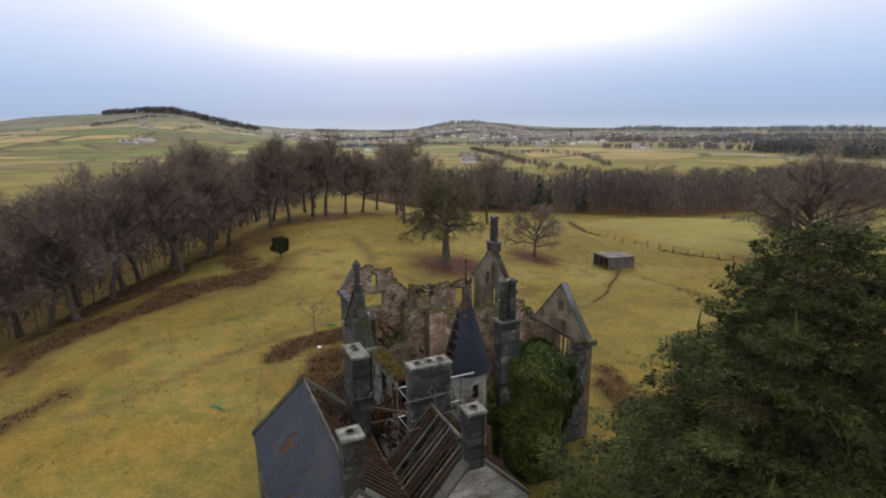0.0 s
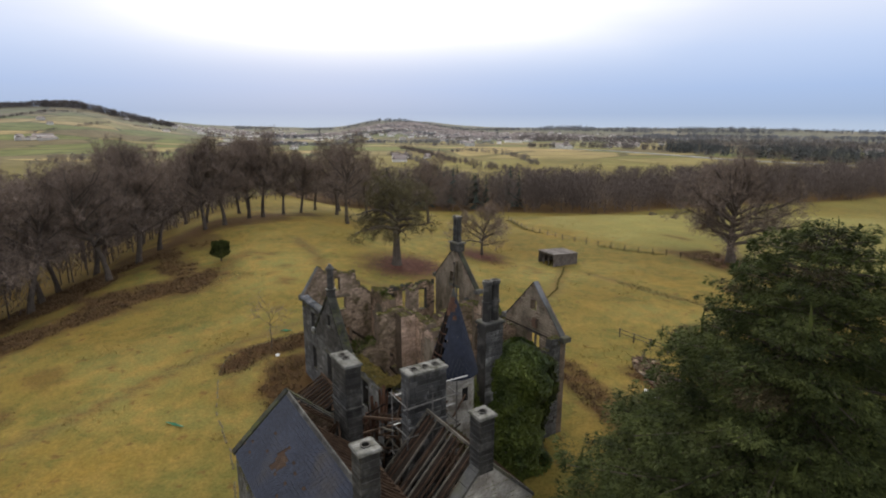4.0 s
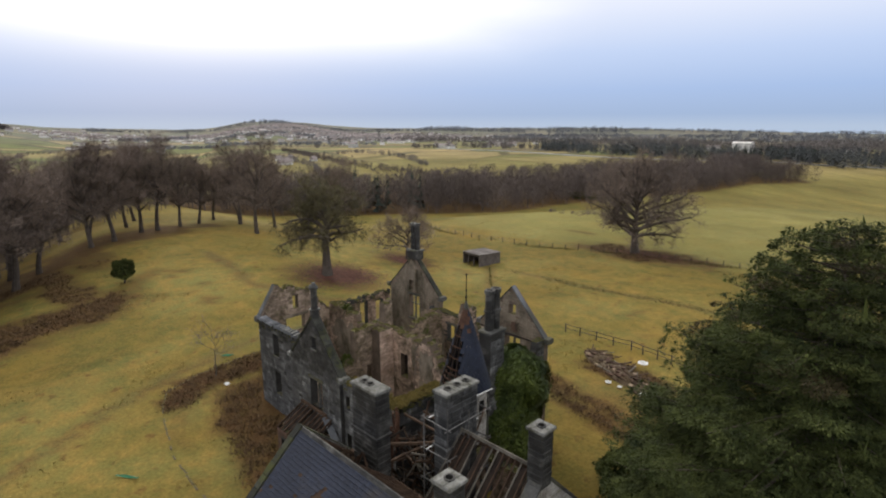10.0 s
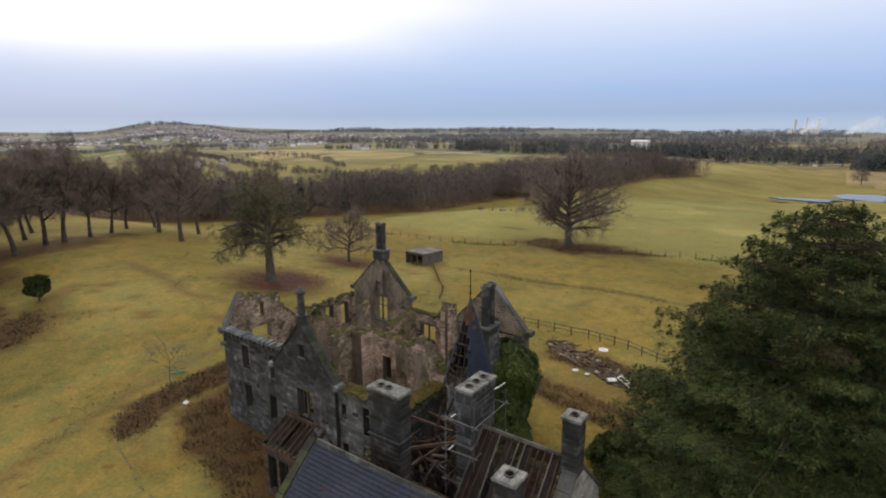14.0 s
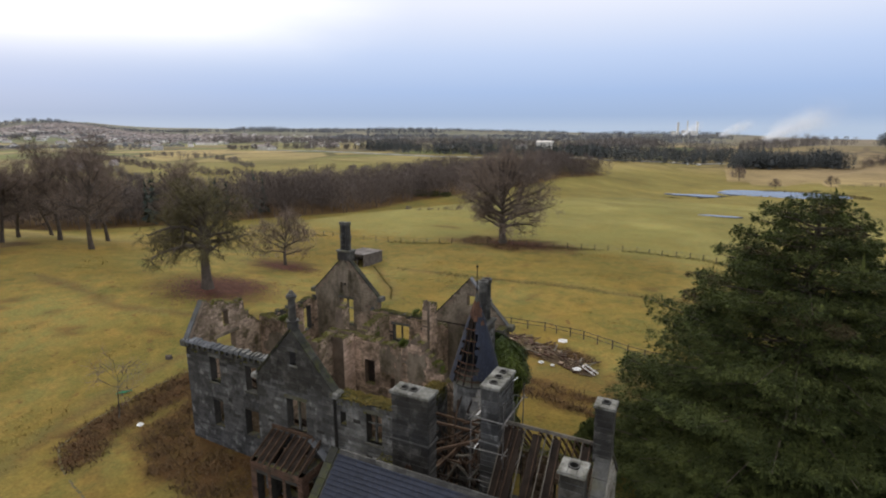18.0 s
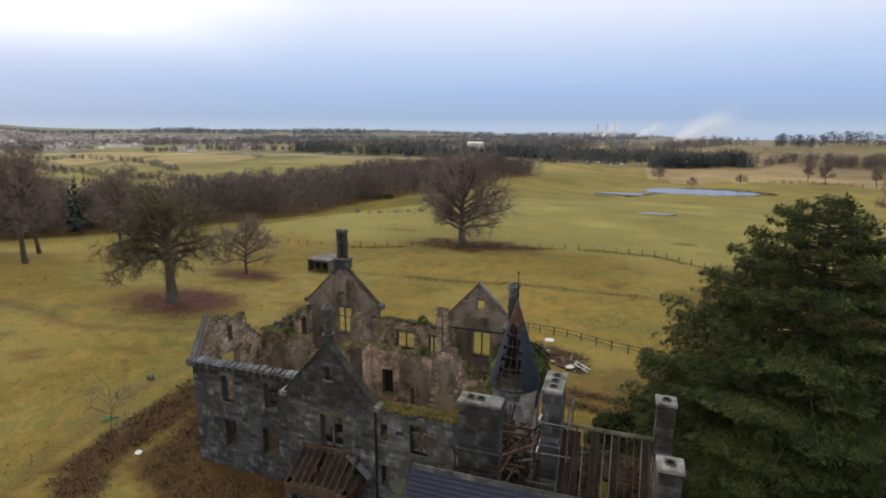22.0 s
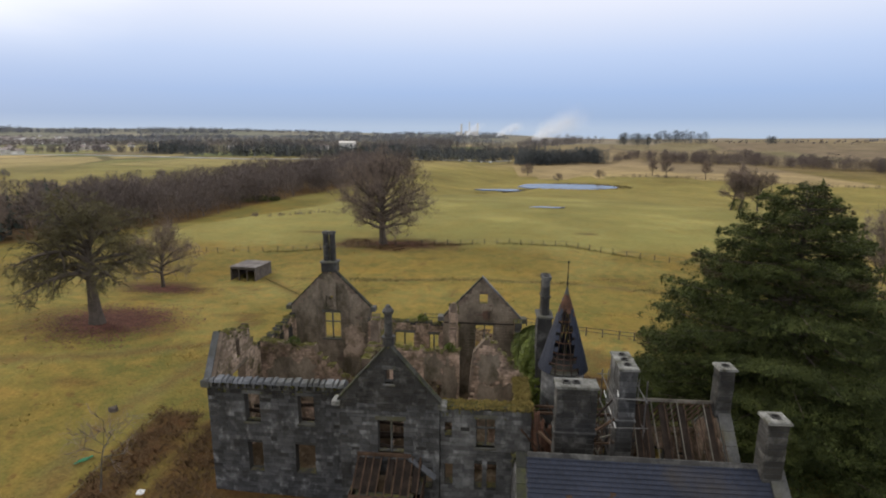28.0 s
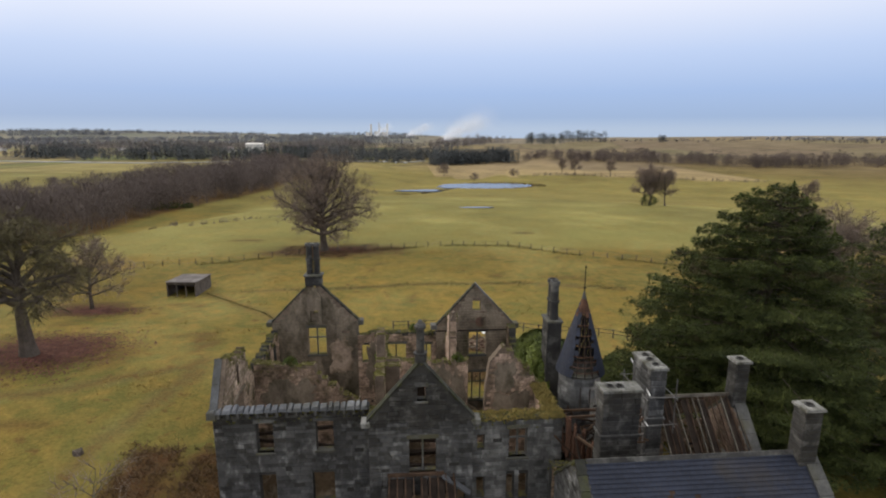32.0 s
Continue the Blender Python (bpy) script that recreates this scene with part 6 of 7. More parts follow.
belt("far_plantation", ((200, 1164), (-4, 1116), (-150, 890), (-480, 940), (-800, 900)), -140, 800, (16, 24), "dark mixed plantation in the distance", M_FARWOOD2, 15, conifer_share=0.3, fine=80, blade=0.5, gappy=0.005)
belt("far_plantation", ((300, 1400), (-300, 1350), (-900, 1350), (-1300, 1100)), -200, 800, (18, 28), "distant woods with haze put into their colour", M_FARWOOD2, 16, conifer_share=0.2, fine=70, blade=0.8, gappy=0.003)
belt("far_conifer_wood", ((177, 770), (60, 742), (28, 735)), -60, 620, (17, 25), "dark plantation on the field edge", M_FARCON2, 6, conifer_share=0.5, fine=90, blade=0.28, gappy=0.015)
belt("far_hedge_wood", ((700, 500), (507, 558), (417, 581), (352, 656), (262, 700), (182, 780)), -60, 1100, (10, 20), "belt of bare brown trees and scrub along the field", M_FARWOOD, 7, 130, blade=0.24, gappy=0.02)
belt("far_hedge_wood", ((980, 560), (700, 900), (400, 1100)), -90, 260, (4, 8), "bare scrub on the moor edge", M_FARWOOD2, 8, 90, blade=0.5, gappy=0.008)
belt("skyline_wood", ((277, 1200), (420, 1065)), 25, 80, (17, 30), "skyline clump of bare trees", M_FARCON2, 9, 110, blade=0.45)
belt("skyline_wood", ((500, 1010), (512, 1000)), 10, 7, (13, 18), "skyline clump of bare trees", M_FARCON2, 19, 110, blade=0.45)
belt("hedge", ((330, 430), (300, 430), (208, 491), (170, 517), (122, 500)), 5, 150, (1.4, 4.2), "thin field hedge with gaps", M_FARWOOD, 10, 40, category="hedge", blade=0.12)
belt("hedge", ((-36, 148), (-60, 128), (-84, 165)), 2, 80, (0.8, 1.8), "low scrub along the field edge", M_FARWOOD, 12, 30, category="hedge", blade=0.1)
for k, (line, n, t) in enumerate((
        (((-300, 205), (-420, 260), (-560, 300)), 80, (3, 8)), (((-330, 330), (-470, 420), (-640, 470)), 80, (3, 8)), (((-560, 300), (-620, 480)), 50, (3, 7)),
        (((-700, 240), (-900, 420), (-1000, 700)), 130, (4, 10)), (((-800, 60), (-1200, 160), (-1500, 420)), 160, (4, 10)), (((-1250, 250), (-1700, 640), (-1800, 1000)), 260, (8, 16)),
        (((-900, 560), (-700, 760), (-400, 860)), 260, (8, 15)), (((-1600, 900), (-1200, 1300), (-700, 1500), (-200, 1500)), 420, (9, 17)), (((-2400, 1400), (-1700, 2000), (-800, 2200), (0, 2300)), 380, (12, 22)),
        (((-1500, -120), (-2000, 60), (-2300, 300)), 220, (5, 11)), (((-1900, -250), (-2300, -60), (-2500, 220)), 220, (6, 12)), (((-2560, -420), (-2600, -120), (-2550, 120), (-2500, 330)), 600, (18, 30)), (((-600, -60), (-800, 60), (-860, 200)), 100, (4, 9)))):
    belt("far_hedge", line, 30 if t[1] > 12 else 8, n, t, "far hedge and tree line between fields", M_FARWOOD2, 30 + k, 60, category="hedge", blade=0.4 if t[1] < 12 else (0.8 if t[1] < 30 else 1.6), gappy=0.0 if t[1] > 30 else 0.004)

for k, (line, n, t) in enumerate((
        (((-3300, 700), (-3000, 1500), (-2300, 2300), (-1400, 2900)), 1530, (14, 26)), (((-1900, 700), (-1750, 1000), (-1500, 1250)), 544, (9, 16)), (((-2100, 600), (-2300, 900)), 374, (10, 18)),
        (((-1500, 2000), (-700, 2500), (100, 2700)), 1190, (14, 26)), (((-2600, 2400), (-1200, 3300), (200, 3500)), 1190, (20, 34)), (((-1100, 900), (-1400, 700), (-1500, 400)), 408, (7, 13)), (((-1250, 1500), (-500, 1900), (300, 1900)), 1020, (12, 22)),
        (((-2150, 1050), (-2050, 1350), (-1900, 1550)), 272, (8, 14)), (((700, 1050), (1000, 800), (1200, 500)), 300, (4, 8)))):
    belt("horizon_wood", line, 90, n, t, "woods and shelter belts towards the horizon, blue-grey haze in their colour", M_HORIZON, 60 + k, 26, blade=2.2, gappy=0.0035)

# pond and puddles lie flat in hollows of the pasture
M_WATER = bpy.data.materials.new("still_pond_water")
M_WATER.use_nodes = True
wb = M_WATER.node_tree.nodes["Principled BSDF"]
wb.inputs["Base Color"].default_value = (0.05, 0.06, 0.07, 1)
wb.inputs["Roughness"].default_value = 0.14
wb.inputs["IOR"].default_value = 1.33


def pool(name, cx, cy, rx, ry, seed, label):
    b = Build()
    n = 48
    z = max(height(cx + rx * 0.8 * math.cos(a), cy + ry * 0.8 * math.sin(a)) for a in [i * 0.6 for i in range(11)]) + 0.12
    ring = []
    for i in range(n):
        a = 2 * math.pi * i / n
        k = 1 + 0.3 * noise.noise((math.cos(a) * 1.6 + seed, math.sin(a) * 1.6, 0))
        ring.append((cx + rx * k * math.cos(a), cy + ry * k * math.sin(a)))
    b.add([(x, y, z) for x, y in ring] + [(cx + (x - cx) * 1.04, cy + (y - cy) * 1.04, z - 0.8) for x, y in ring], [tuple(range(n))] + [(i, n + i, n + (i + 1) % n, (i + 1) % n) for i in range(n)])
    return tagged(b.part(name, M_WATER), label, "pond", kind="structure")


pool("water_pond", 70, 408, 44, 22, 3, "shallow flood pond reflecting the grey sky")
pool("water_inlet", 22, 396, 22, 6, 8, "shallow inlet of the flood pond")
pool("water_puddle", 30.7, 171, 5.8, 1.9, 5, "long puddle lying in the pasture")
pool("water_burn", -95, -62, 26, 7, 9, "burn glimpsed between the trees")

M_REED = material("brown_dead_reeds", (0.11, 0.085, 0.04, 1), (0.22, 0.17, 0.08, 1), 0.3, island=0.4, bump=0)
b, rr = Build(), random.Random(77)
for _ in range(1300):
    a = rr.random() * 6.283
    k = rr.uniform(0.92, 1.16)
    x, y = 70 + 44 * k * math.cos(a), 408 + 22 * k * math.sin(a)
    if math.sin(a) < -0.2 and rr.random() < 0.75:
        continue
    z = height(x, y)
    h, w = rr.uniform(0.6, 1.7), rr.uniform(0.15, 0.4)
    b.add([(x - w, y, z), (x + w, y + rr.uniform(-0.2, 0.2), z), (x + rr.uniform(-0.3, 0.3), y, z + h)], [(0, 1, 2)])
tagged(b.part("reeds", M_REED), "fringe of dead brown reeds round the pond", "reeds", kind="stuff")
# field fence
M_POST = material("grey_fence_post", (0.06, 0.05, 0.04, 1), (0.15, 0.13, 0.105, 1), 2.0, rand=0.3)
M_WIRE = material("dull_fence_wire", (0.10, 0.10, 0.10, 1), (0.2, 0.2, 0.2, 1), 2.0, metal=0.6, rough=0.6, bump=0)


def fence(points, gap, tall, label, rails=False):
    x0, y0 = points[0]
    e = empty("field_fence", (x0, y0, height(x0, y0)), label, "fence")
    tops = []
    for p, q in zip(points, points[1:]):
        n = max(1, round(math.dist(p, q) / gap))
        for i in range(n):
            u = i / n
            x, y = p[0] + (q[0] - p[0]) * u + rng.uniform(-0.1, 0.1), p[1] + (q[1] - p[1]) * u + rng.uniform(-0.1, 0.1)
            z = height(x, y)
            b = Build()
            lean = (rng.uniform(-0.06, 0.06), rng.uniform(-0.06, 0.06))
            b.tube((x, y, z - 0.3), (x + lean[0], y + lean[1], z + tall * rng.uniform(0.9, 1.08)), 0.09, 0.075, 6)
            b.part("post", M_POST, e)
            tops.append((x, y, z + tall))
    for h in ((0.92, 0.5) if rails else (0.92, 0.62, 0.35)):
        wire = Build()
        for p, q in zip(tops, tops[1:]):
            a, c = (p[0], p[1], p[2] - tall * (1 - h)), (q[0], q[1], q[2] - tall * (1 - h))
            if rails:
                b = Build()
                b.beam(a, c, 0.04, 0.07)
                b.part("rail", M_POST, e)
            else:
                wire.tube(a, c, 0.012, 0.012, 3, False)
        if not rails:
            wire.part("wire", M_WIRE, e)
    return e


fence(((-76, 84), (-62, 78), (-48, 77.5), (-33, 81), (-25, 84.5), (-12, 89), (0, 91), (14, 93.5), (27, 92), (38, 83), (48, 77), (60, 69), (75, 60)), 2.9, 1.25, "weathered post and wire fence across the pasture")
fence(((1, 38.3), (5, 38.9), (9.5, 39.3), (14.5, 38.8), (20, 36.5), (27.8, 35.1), (34, 32)), 1.9, 1.15, "low post and rail fence behind the rubble", rails=True)

# field shelter
M_SHED = material("weathered_shed_boards", (0.075, 0.064, 0.057, 1), (0.165, 0.142, 0.13, 1), 1.2, rand=0.2, island=0.2)
M_TIN = material("greyed_tin_roof", (0.10, 0.088, 0.084, 1), (0.17, 0.15, 0.143, 1), 0.6, rough=0.7, third=(0.24, 0.22, 0.21, 1), third_amount=0.3, bump=0.2)


def shelter(x, y, turn):
    e = empty("field_shelter", (0, 0, 0), "low weathered timber field shelter with an open front", "shed")
    L, W, H = 4.8, 5.9, 2.3
    for k in range(22):
        b = Build()
        b.box(-L / 2 + k * L / 22, -L / 2 + (k + 1) * L / 22 - 0.02, W / 2 - 0.04, W / 2, -0.8, H - 0.25, 0.005)
        b.part("board", M_SHED, e)
    for s in (-1, 1):
        for k in range(15):
            b = Build()
            y0 = -W / 2 + k * W / 15
            b.box(min(s * L / 2, s * (L / 2 - 0.04)), max(s * L / 2, s * (L / 2 - 0.04)), y0, y0 + W / 15 - 0.02, -0.8, H - 0.02, 0.005)
            b.part("board", M_SHED, e)
    for k in range(4):
        b = Build()
        xx = -L / 2 + 0.1 + k * (L - 0.2) / 3
        b.box(xx - 0.07, xx + 0.07, -W / 2, -W / 2 + 0.14, -0.8, H, 0.01)
        b.part("post", M_SHED, e)
    b = Build()
    b.box(-L / 2, L / 2, -W / 2 - 0.02, -W / 2 + 0.02, H - 0.3, H)
    b.part("fascia", M_SHED, e)
    b = Build()
    n = 40
    for k in range(n + 1):
        xx = -L / 2 - 0.15 + (L + 0.3) * k / n
        zz = H + 0.03 * (k % 2)
        b.v += [(xx, -W / 2 - 0.25, zz + 0.16), (xx, W / 2 + 0.2, zz - 0.12)]
    b.f = [(2 * k, 2 * k + 2, 2 * k + 3, 2 * k + 1) for k in range(n)]
    b.part("roof", M_TIN, e, "sagging grey corrugated roof")
    e.matrix_basis = pose(x, y, height(x, y) + 0.1, 0, 0, turn)
    return e


shelter(-33.8, 61.9, -5)

# ivy over the east corner
def ivy(cx, cy, rx, ry, z0, z1, count, seed):
    r = random.Random(seed)
    e = empty("ivy_mass", (cx, cy, z0), "dense green ivy smothering the east wall", "ivy")
    b = Build()
    for i in range(7):
        a = i * 0.9
        b.tube((cx + rx * 0.3 * math.cos(a), cy + ry * 0.3 * math.sin(a), z0), (cx + rx * 0.5 * math.cos(a + 0.4), cy + ry * 0.5 * math.sin(a + 0.4), z1 - 1.5), 0.12, 0.05, 5)
    b.part("stems", M_BARK, e, kind="stuff")
    b = Build()
    for _ in range(count):
        a = r.random() * 6.283
        f = r.random()
        z = z0 + (z1 - z0) * f
        prof = (1 - max(0, (f - 0.8) / 0.2) ** 2.6 * 0.8) * (0.85 + 0.15 * math.sin(f * 9 + a * 2))
        lump = 1 + 0.3 * noise.noise((math.cos(a) * 2.6, math.sin(a) * 2.6, z * 0.8)) + 0.12 * noise.noise((math.cos(a) * 7, math.sin(a) * 7, z * 2.5))
        k = prof * lump * r.uniform(0.86, 1.03)
        p = Vector((cx + rx * k * math.cos(a), cy + ry * k * math.sin(a), z + r.gauss(0, 0.06)))
        out = Vector((math.cos(a), math.sin(a), r.uniform(-0.2, 0.9))).normalized()
        s = r.uniform(0.07, 0.15)
        u = out.orthogonal().normalized()
        w = out.cross(u)
        t = r.random() * 6.283
        u, w = u * math.cos(t) + w * math.sin(t), w * math.cos(t) - u * math.sin(t)
        b.add([p - u * s, p - w * s * 0.7 + out * 0.03, p + u * s * 1.2 + out * 0.05, p + w * s * 0.7 + out * 0.03], [(0, 1, 2, 3)])
    b.part("leaves", M_IVY, e, "dense glossy ivy leaves", kind="stuff")
    return e


ivy(13.5, 10.6, 2.1, 3.6, -0.2, 10.7, 48000, 4)


# town on the far hill
M_HOUSE = material("pale_harled_house_walls", (0.5, 0.48, 0.46, 1), (0.8, 0.78, 0.75, 1), 0.01, bump=0, island=0.4)
M_TILE = material("grey_brown_tile_roofs", (0.17, 0.145, 0.14, 1), (0.32, 0.28, 0.27, 1), 0.01, bump=0, island=0.3)


def far_houses(name, spots, label, seed):
    r = random.Random(seed)
    walls, roofs = Build(), Build()
    for cx, cy, sx, sy, n, *big in spots:
        for _ in range(n):
            x, y = r.gauss(cx, sx), r.gauss(cy, sy)
            z = ground_z(x, y) - 0.5
            a = r.random() * 3.1416
            L, W, H = r.uniform(7, 13) * (1.8 if r.random() < 0.12 else 1), r.uniform(4.5, 6), r.uniform(5, 8)
            if big:
                L, W, H = L * big[0], W * min(1, big[0]), H * min(1, big[0])
            c, s = math.cos(a), math.sin(a)
            P = lambda u, v, w: (x + u * c - v * s, y + u * s + v * c, z + w)
            walls.hexa([P(-L, -W, 0), P(L, -W, 0), P(L, W, 0), P(-L, W, 0), P(-L, -W, H), P(L, -W, H), P(L, W, H), P(-L, W, H)])
            roofs.add([P(-L, -W - 0.5, H), P(L, -W - 0.5, H), P(L, W + 0.5, H), P(-L, W + 0.5, H), P(-L, 0, H + 3.5), P(L, 0, H + 3.5)], [(0, 1, 5, 4), (2, 3, 4, 5), (1, 2, 5), (3, 0, 4)])
    t = tagged(walls.part(name, M_HOUSE), label, "houses", kind="stuff")
    roofs.part("roofs", M_TILE, t, kind="stuff")
    return t


far_houses("hill_town", ((-2300, 1200, 120, 170, 400), (-2150, 1400, 160, 170, 340), (-1900, 1600, 200, 200, 240), (-2380, 900, 140, 160, 240), (-1750, 1150, 200, 160, 180), (-1500, 1500, 200, 200, 120), (-2500, 500, 200, 150, 120)), "far hillside town of pale houses", 5)
far_houses("roadside_houses", ((-440, 255, 9, 7, 3, 0.45), (-480, 290, 20, 12, 4, 0.45), (-1900, -120, 60, 25, 2), (-1500, 420, 200, 80, 14), (-900, 1000, 350, 200, 24), (-1375, -100, 14, 26, 5, 1.7)), "scattered pale farm buildings", 6)
# works on the skyline with steam
M_STEAM = bpy.data.materials.new("white_drifting_steam")
M_STEAM.use_nodes = True
sn, sl = M_STEAM.node_tree.nodes, M_STEAM.node_tree.links
s_tl, s_df, s_mx = sn.new("ShaderNodeBsdfTranslucent"), sn.new("ShaderNodeBsdfDiffuse"), sn.new("ShaderNodeMixShader")
s_df.inputs["Color"].default_value = s_tl.inputs["Color"].default_value = (0.94, 0.96, 1.0, 1)
sl.new(s_df.outputs[0], s_mx.inputs[1])
sl.new(s_tl.outputs[0], s_mx.inputs[2])
sl.new(s_mx.outputs[0], sn["Material Output"].inputs["Surface"])


def steam(x, y, rise, drift, size, seed, count):
    """A cloud of fine white flecks that widens and thins as it drifts."""
    b = Build()
    r = random.Random(seed)
    z0 = ground_z(x, y) - 4
    for _ in range(count):
        u = r.random()
        lump = 1 + 0.45 * noise.noise((u * 5, seed * 3.0, 0.5))
        s = size * (0.06 + 0.36 * u) * lump
        c = Vector((x + drift * u ** 1.25 + r.gauss(0, s), y + r.gauss(0, s), z0 + rise * u ** 0.85 + r.gauss(0, s * 0.75)))
        g = 0.85 * r.uniform(0.5, 1.2)
        a = r.random() * 6.283
        e, f = Vector((math.cos(a), math.sin(a), r.uniform(-0.4, 0.4))) * g, Vector((-math.sin(a), math.cos(a), r.uniform(-1.5, 1.5))) * g
        b.add([c - e, c + e, c + f], [(0, 1, 2)])
    return tagged(b.part("steam_plume", M_STEAM), "white steam drifting from distant works", "steam", kind="stuff")


steam(215, 2650, 115, 200, 100, 1, 52000)
steam(40, 3150, 70, 130, 60, 2, 14000)
steam(-140, 3300, 70, 80, 50, 3, 9000)


def works(x, y, seed):
    r = random.Random(seed)
    e = empty("far_works", (x, y, height(x, y)), "pale industrial towers on the skyline", "factory")
    for k in range(6):
        b = Build()
        u, v = x + k * 24 + r.uniform(-6, 6), y + r.uniform(-20, 20)
        z = height(u, v) - 2
        w, h = r.uniform(7, 16), r.uniform(28, 92)
        if k % 2:
            b.tube((u, v, z), (u, v, z + h), w * 0.45, w * 0.38, 10)
        else:
            b.box(u - w, u + w, v - w, v + w, z, z + h * 0.8)
        b.part("tower", M_HOUSE, e)
    return e


works(-190, 3400, 4)




# far road, parked vans and pylons
M_ROAD = material("pale_worn_tarmac", (0.22, 0.22, 0.225, 1), (0.36, 0.36, 0.36, 1), 0.05, bump=0)


def far_road(line, wide):
    b = Build()
    pts = []
    for p, q in zip(line, line[1:]):
        n = max(1, int(math.dist(p, q) / 12))
        pts += [(p[0] + (q[0] - p[0]) * i / n, p[1] + (q[1] - p[1]) * i / n) for i in range(n)]
    pts.append(line[-1])
    for i, (x, y) in enumerate(pts):
        ax, ay = pts[max(0, i - 1)]
        bx, by = pts[min(len(pts) - 1, i + 1)]
        d = math.dist((ax, ay), (bx, by))
        ux, uy = -(by - ay) / d * wide / 2, (bx - ax) / d * wide / 2
        z = ground_z(x, y)
        b.v += [(x - ux, y - uy, z - 0.5), (x - ux, y - uy, z + 0.7), (x + ux, y + uy, z + 0.7), (x + ux, y + uy, z - 0.5)]
    b.f = [(4 * i + k, 4 * i + k + 4, 4 * i + k + 5, 4 * i + k + 1) for i in range(len(pts) - 1) for k in range(3)]
    return tagged(b.part("road", M_ROAD), "pale road crossing the far fields on a low bank", "road", kind="structure")


far_road(((-700, 700), (-560, 690), (-430, 640), (-340, 602), (-270, 580), (-180, 598), (-90, 652), (-40, 770), (-12, 800), (40, 850)), 9)


def van(x, y, turn):
    e = empty("parked_van", (0, 0, 0), "white van parked at the far road end", "van", "parked vans")
    b = Build()
    b.box(-2.6, 1.4, -1.0, 1.0, 0.45, 2.5, 0.15)
    b.part("body", M_WHITE, e)
    b = Build()
    b.box(1.42, 2.7, -0.98, 0.98, 0.45, 1.7, 0.25)
    b.part("cab", M_WHITE, e)
    for wx in (-1.7, 1.8):
        for wy in (-0.95, 0.95):
            b = Build()
            b.tube((wx, wy - 0.12, 0.35), (wx, wy + 0.12, 0.35), 0.35, 0.35, 12)
            b.part("wheel", M_SOOT, e)
    e.matrix_basis = pose(x, y, ground_z(x, y) + 0.02, 0, 0, turn)
    return e


for x, y, turn in ((-20, 776, 20), (-4, 782, 95), (-34, 764, 170), (10, 790, 40)):
    van(x, y, turn)


b = Build()
b.box(-257, -231, 925, 945, -20, 0.3)
shed = b.part("warehouse", M_HOUSE)
tagged(shed, "long pale warehouse beyond the plantation", "warehouse")
b = Build()
b.add([(-258, 924, 0.3), (-230, 924, 0.3), (-230, 946, 0.3), (-258, 946, 0.3), (-258, 935, 2.6), (-230, 935, 2.6)], [(0, 1, 5, 4), (2, 3, 4, 5), (1, 2, 5), (3, 0, 4), (3, 2, 1, 0)])
b.part("roof", M_HOUSE, shed, "pale sheet roof")
belt("conifer_clump", ((-95, 684), (-150, 690), (-197, 680)), -18, 130, (12, 18), "dark conifer clump beside the far road", M_FARCON, 92, conifer_share=0.8, fine=80, blade=0.3)


def pylon(x, y, tall):
    e = empty("electricity_pylon", (x, y, ground_z(x, y)), "grey lattice electricity pylon on the skyline", "pylon", "skyline pylons")
    z = ground_z(x, y) - 1
    for sx in (-1, 1):
        for sy in (-1, 1):
            b = Build()
            b.beam((x + sx * 4, y + sy * 4, z), (x + sx * 0.8, y + sy * 0.8, z + tall), 0.7, 0.7)
            b.part("leg", M_LEAD, e)
    for k in range(6):
        f0, f1 = k / 6, (k + 1) / 6
        w0, w1 = 4 - 3.2 * f0, 4 - 3.2 * f1
        for s in (-1, 1):
            b = Build()
            b.beam((x - s * w0, y - w0, z + tall * f0), (x + s * w1, y - w1, z + tall * f1), 0.4, 0.4)
            b.part("brace", M_LEAD, e)
    for f, w in ((0.7, 8), (0.83, 10), (0.95, 6)):
        b = Build()
        b.beam((x - w, y, z + tall * f), (x + w, y, z + tall * f), 0.7, 0.7)
        b.part("cross_arm", M_LEAD, e)
    return e


pylon(-1526, 1226, 40)
pylon(-1834, 676, 40)
belt("field_scrub", ((-811, 441), (-568, 345), (-401, 277), (-327, 262), (-240, 255)), 14, 420, (3, 7), "brown scrub line running across the far field", M_FARWOOD, 91, 60, category="hedge", blade=0.25)
for i, (x, y, w, h) in enumerate(((-114, 225, 4, 3), (-108, 222, 4.5, 3.4), (-102, 226, 3.6, 2.8), (-97, 230, 2.6, 2.2))):
    bush("gorse_bush", x, y, w, h, 2600, 40 + i, "dark green gorse at the edge of the wood", M_CONIFER, 0.0)


# ---- grass, bracken, rubble and small things ----
M_GRASS = material("straw_grass_tufts", (0.20, 0.16, 0.045, 1), (0.34, 0.25, 0.08, 1), 0.4, island=0.25, bump=0)
M_BRACKEN = material("dead_brown_bracken", (0.068, 0.041, 0.021, 1), (0.135, 0.084, 0.041, 1), 0.5, island=0.25, bump=0)


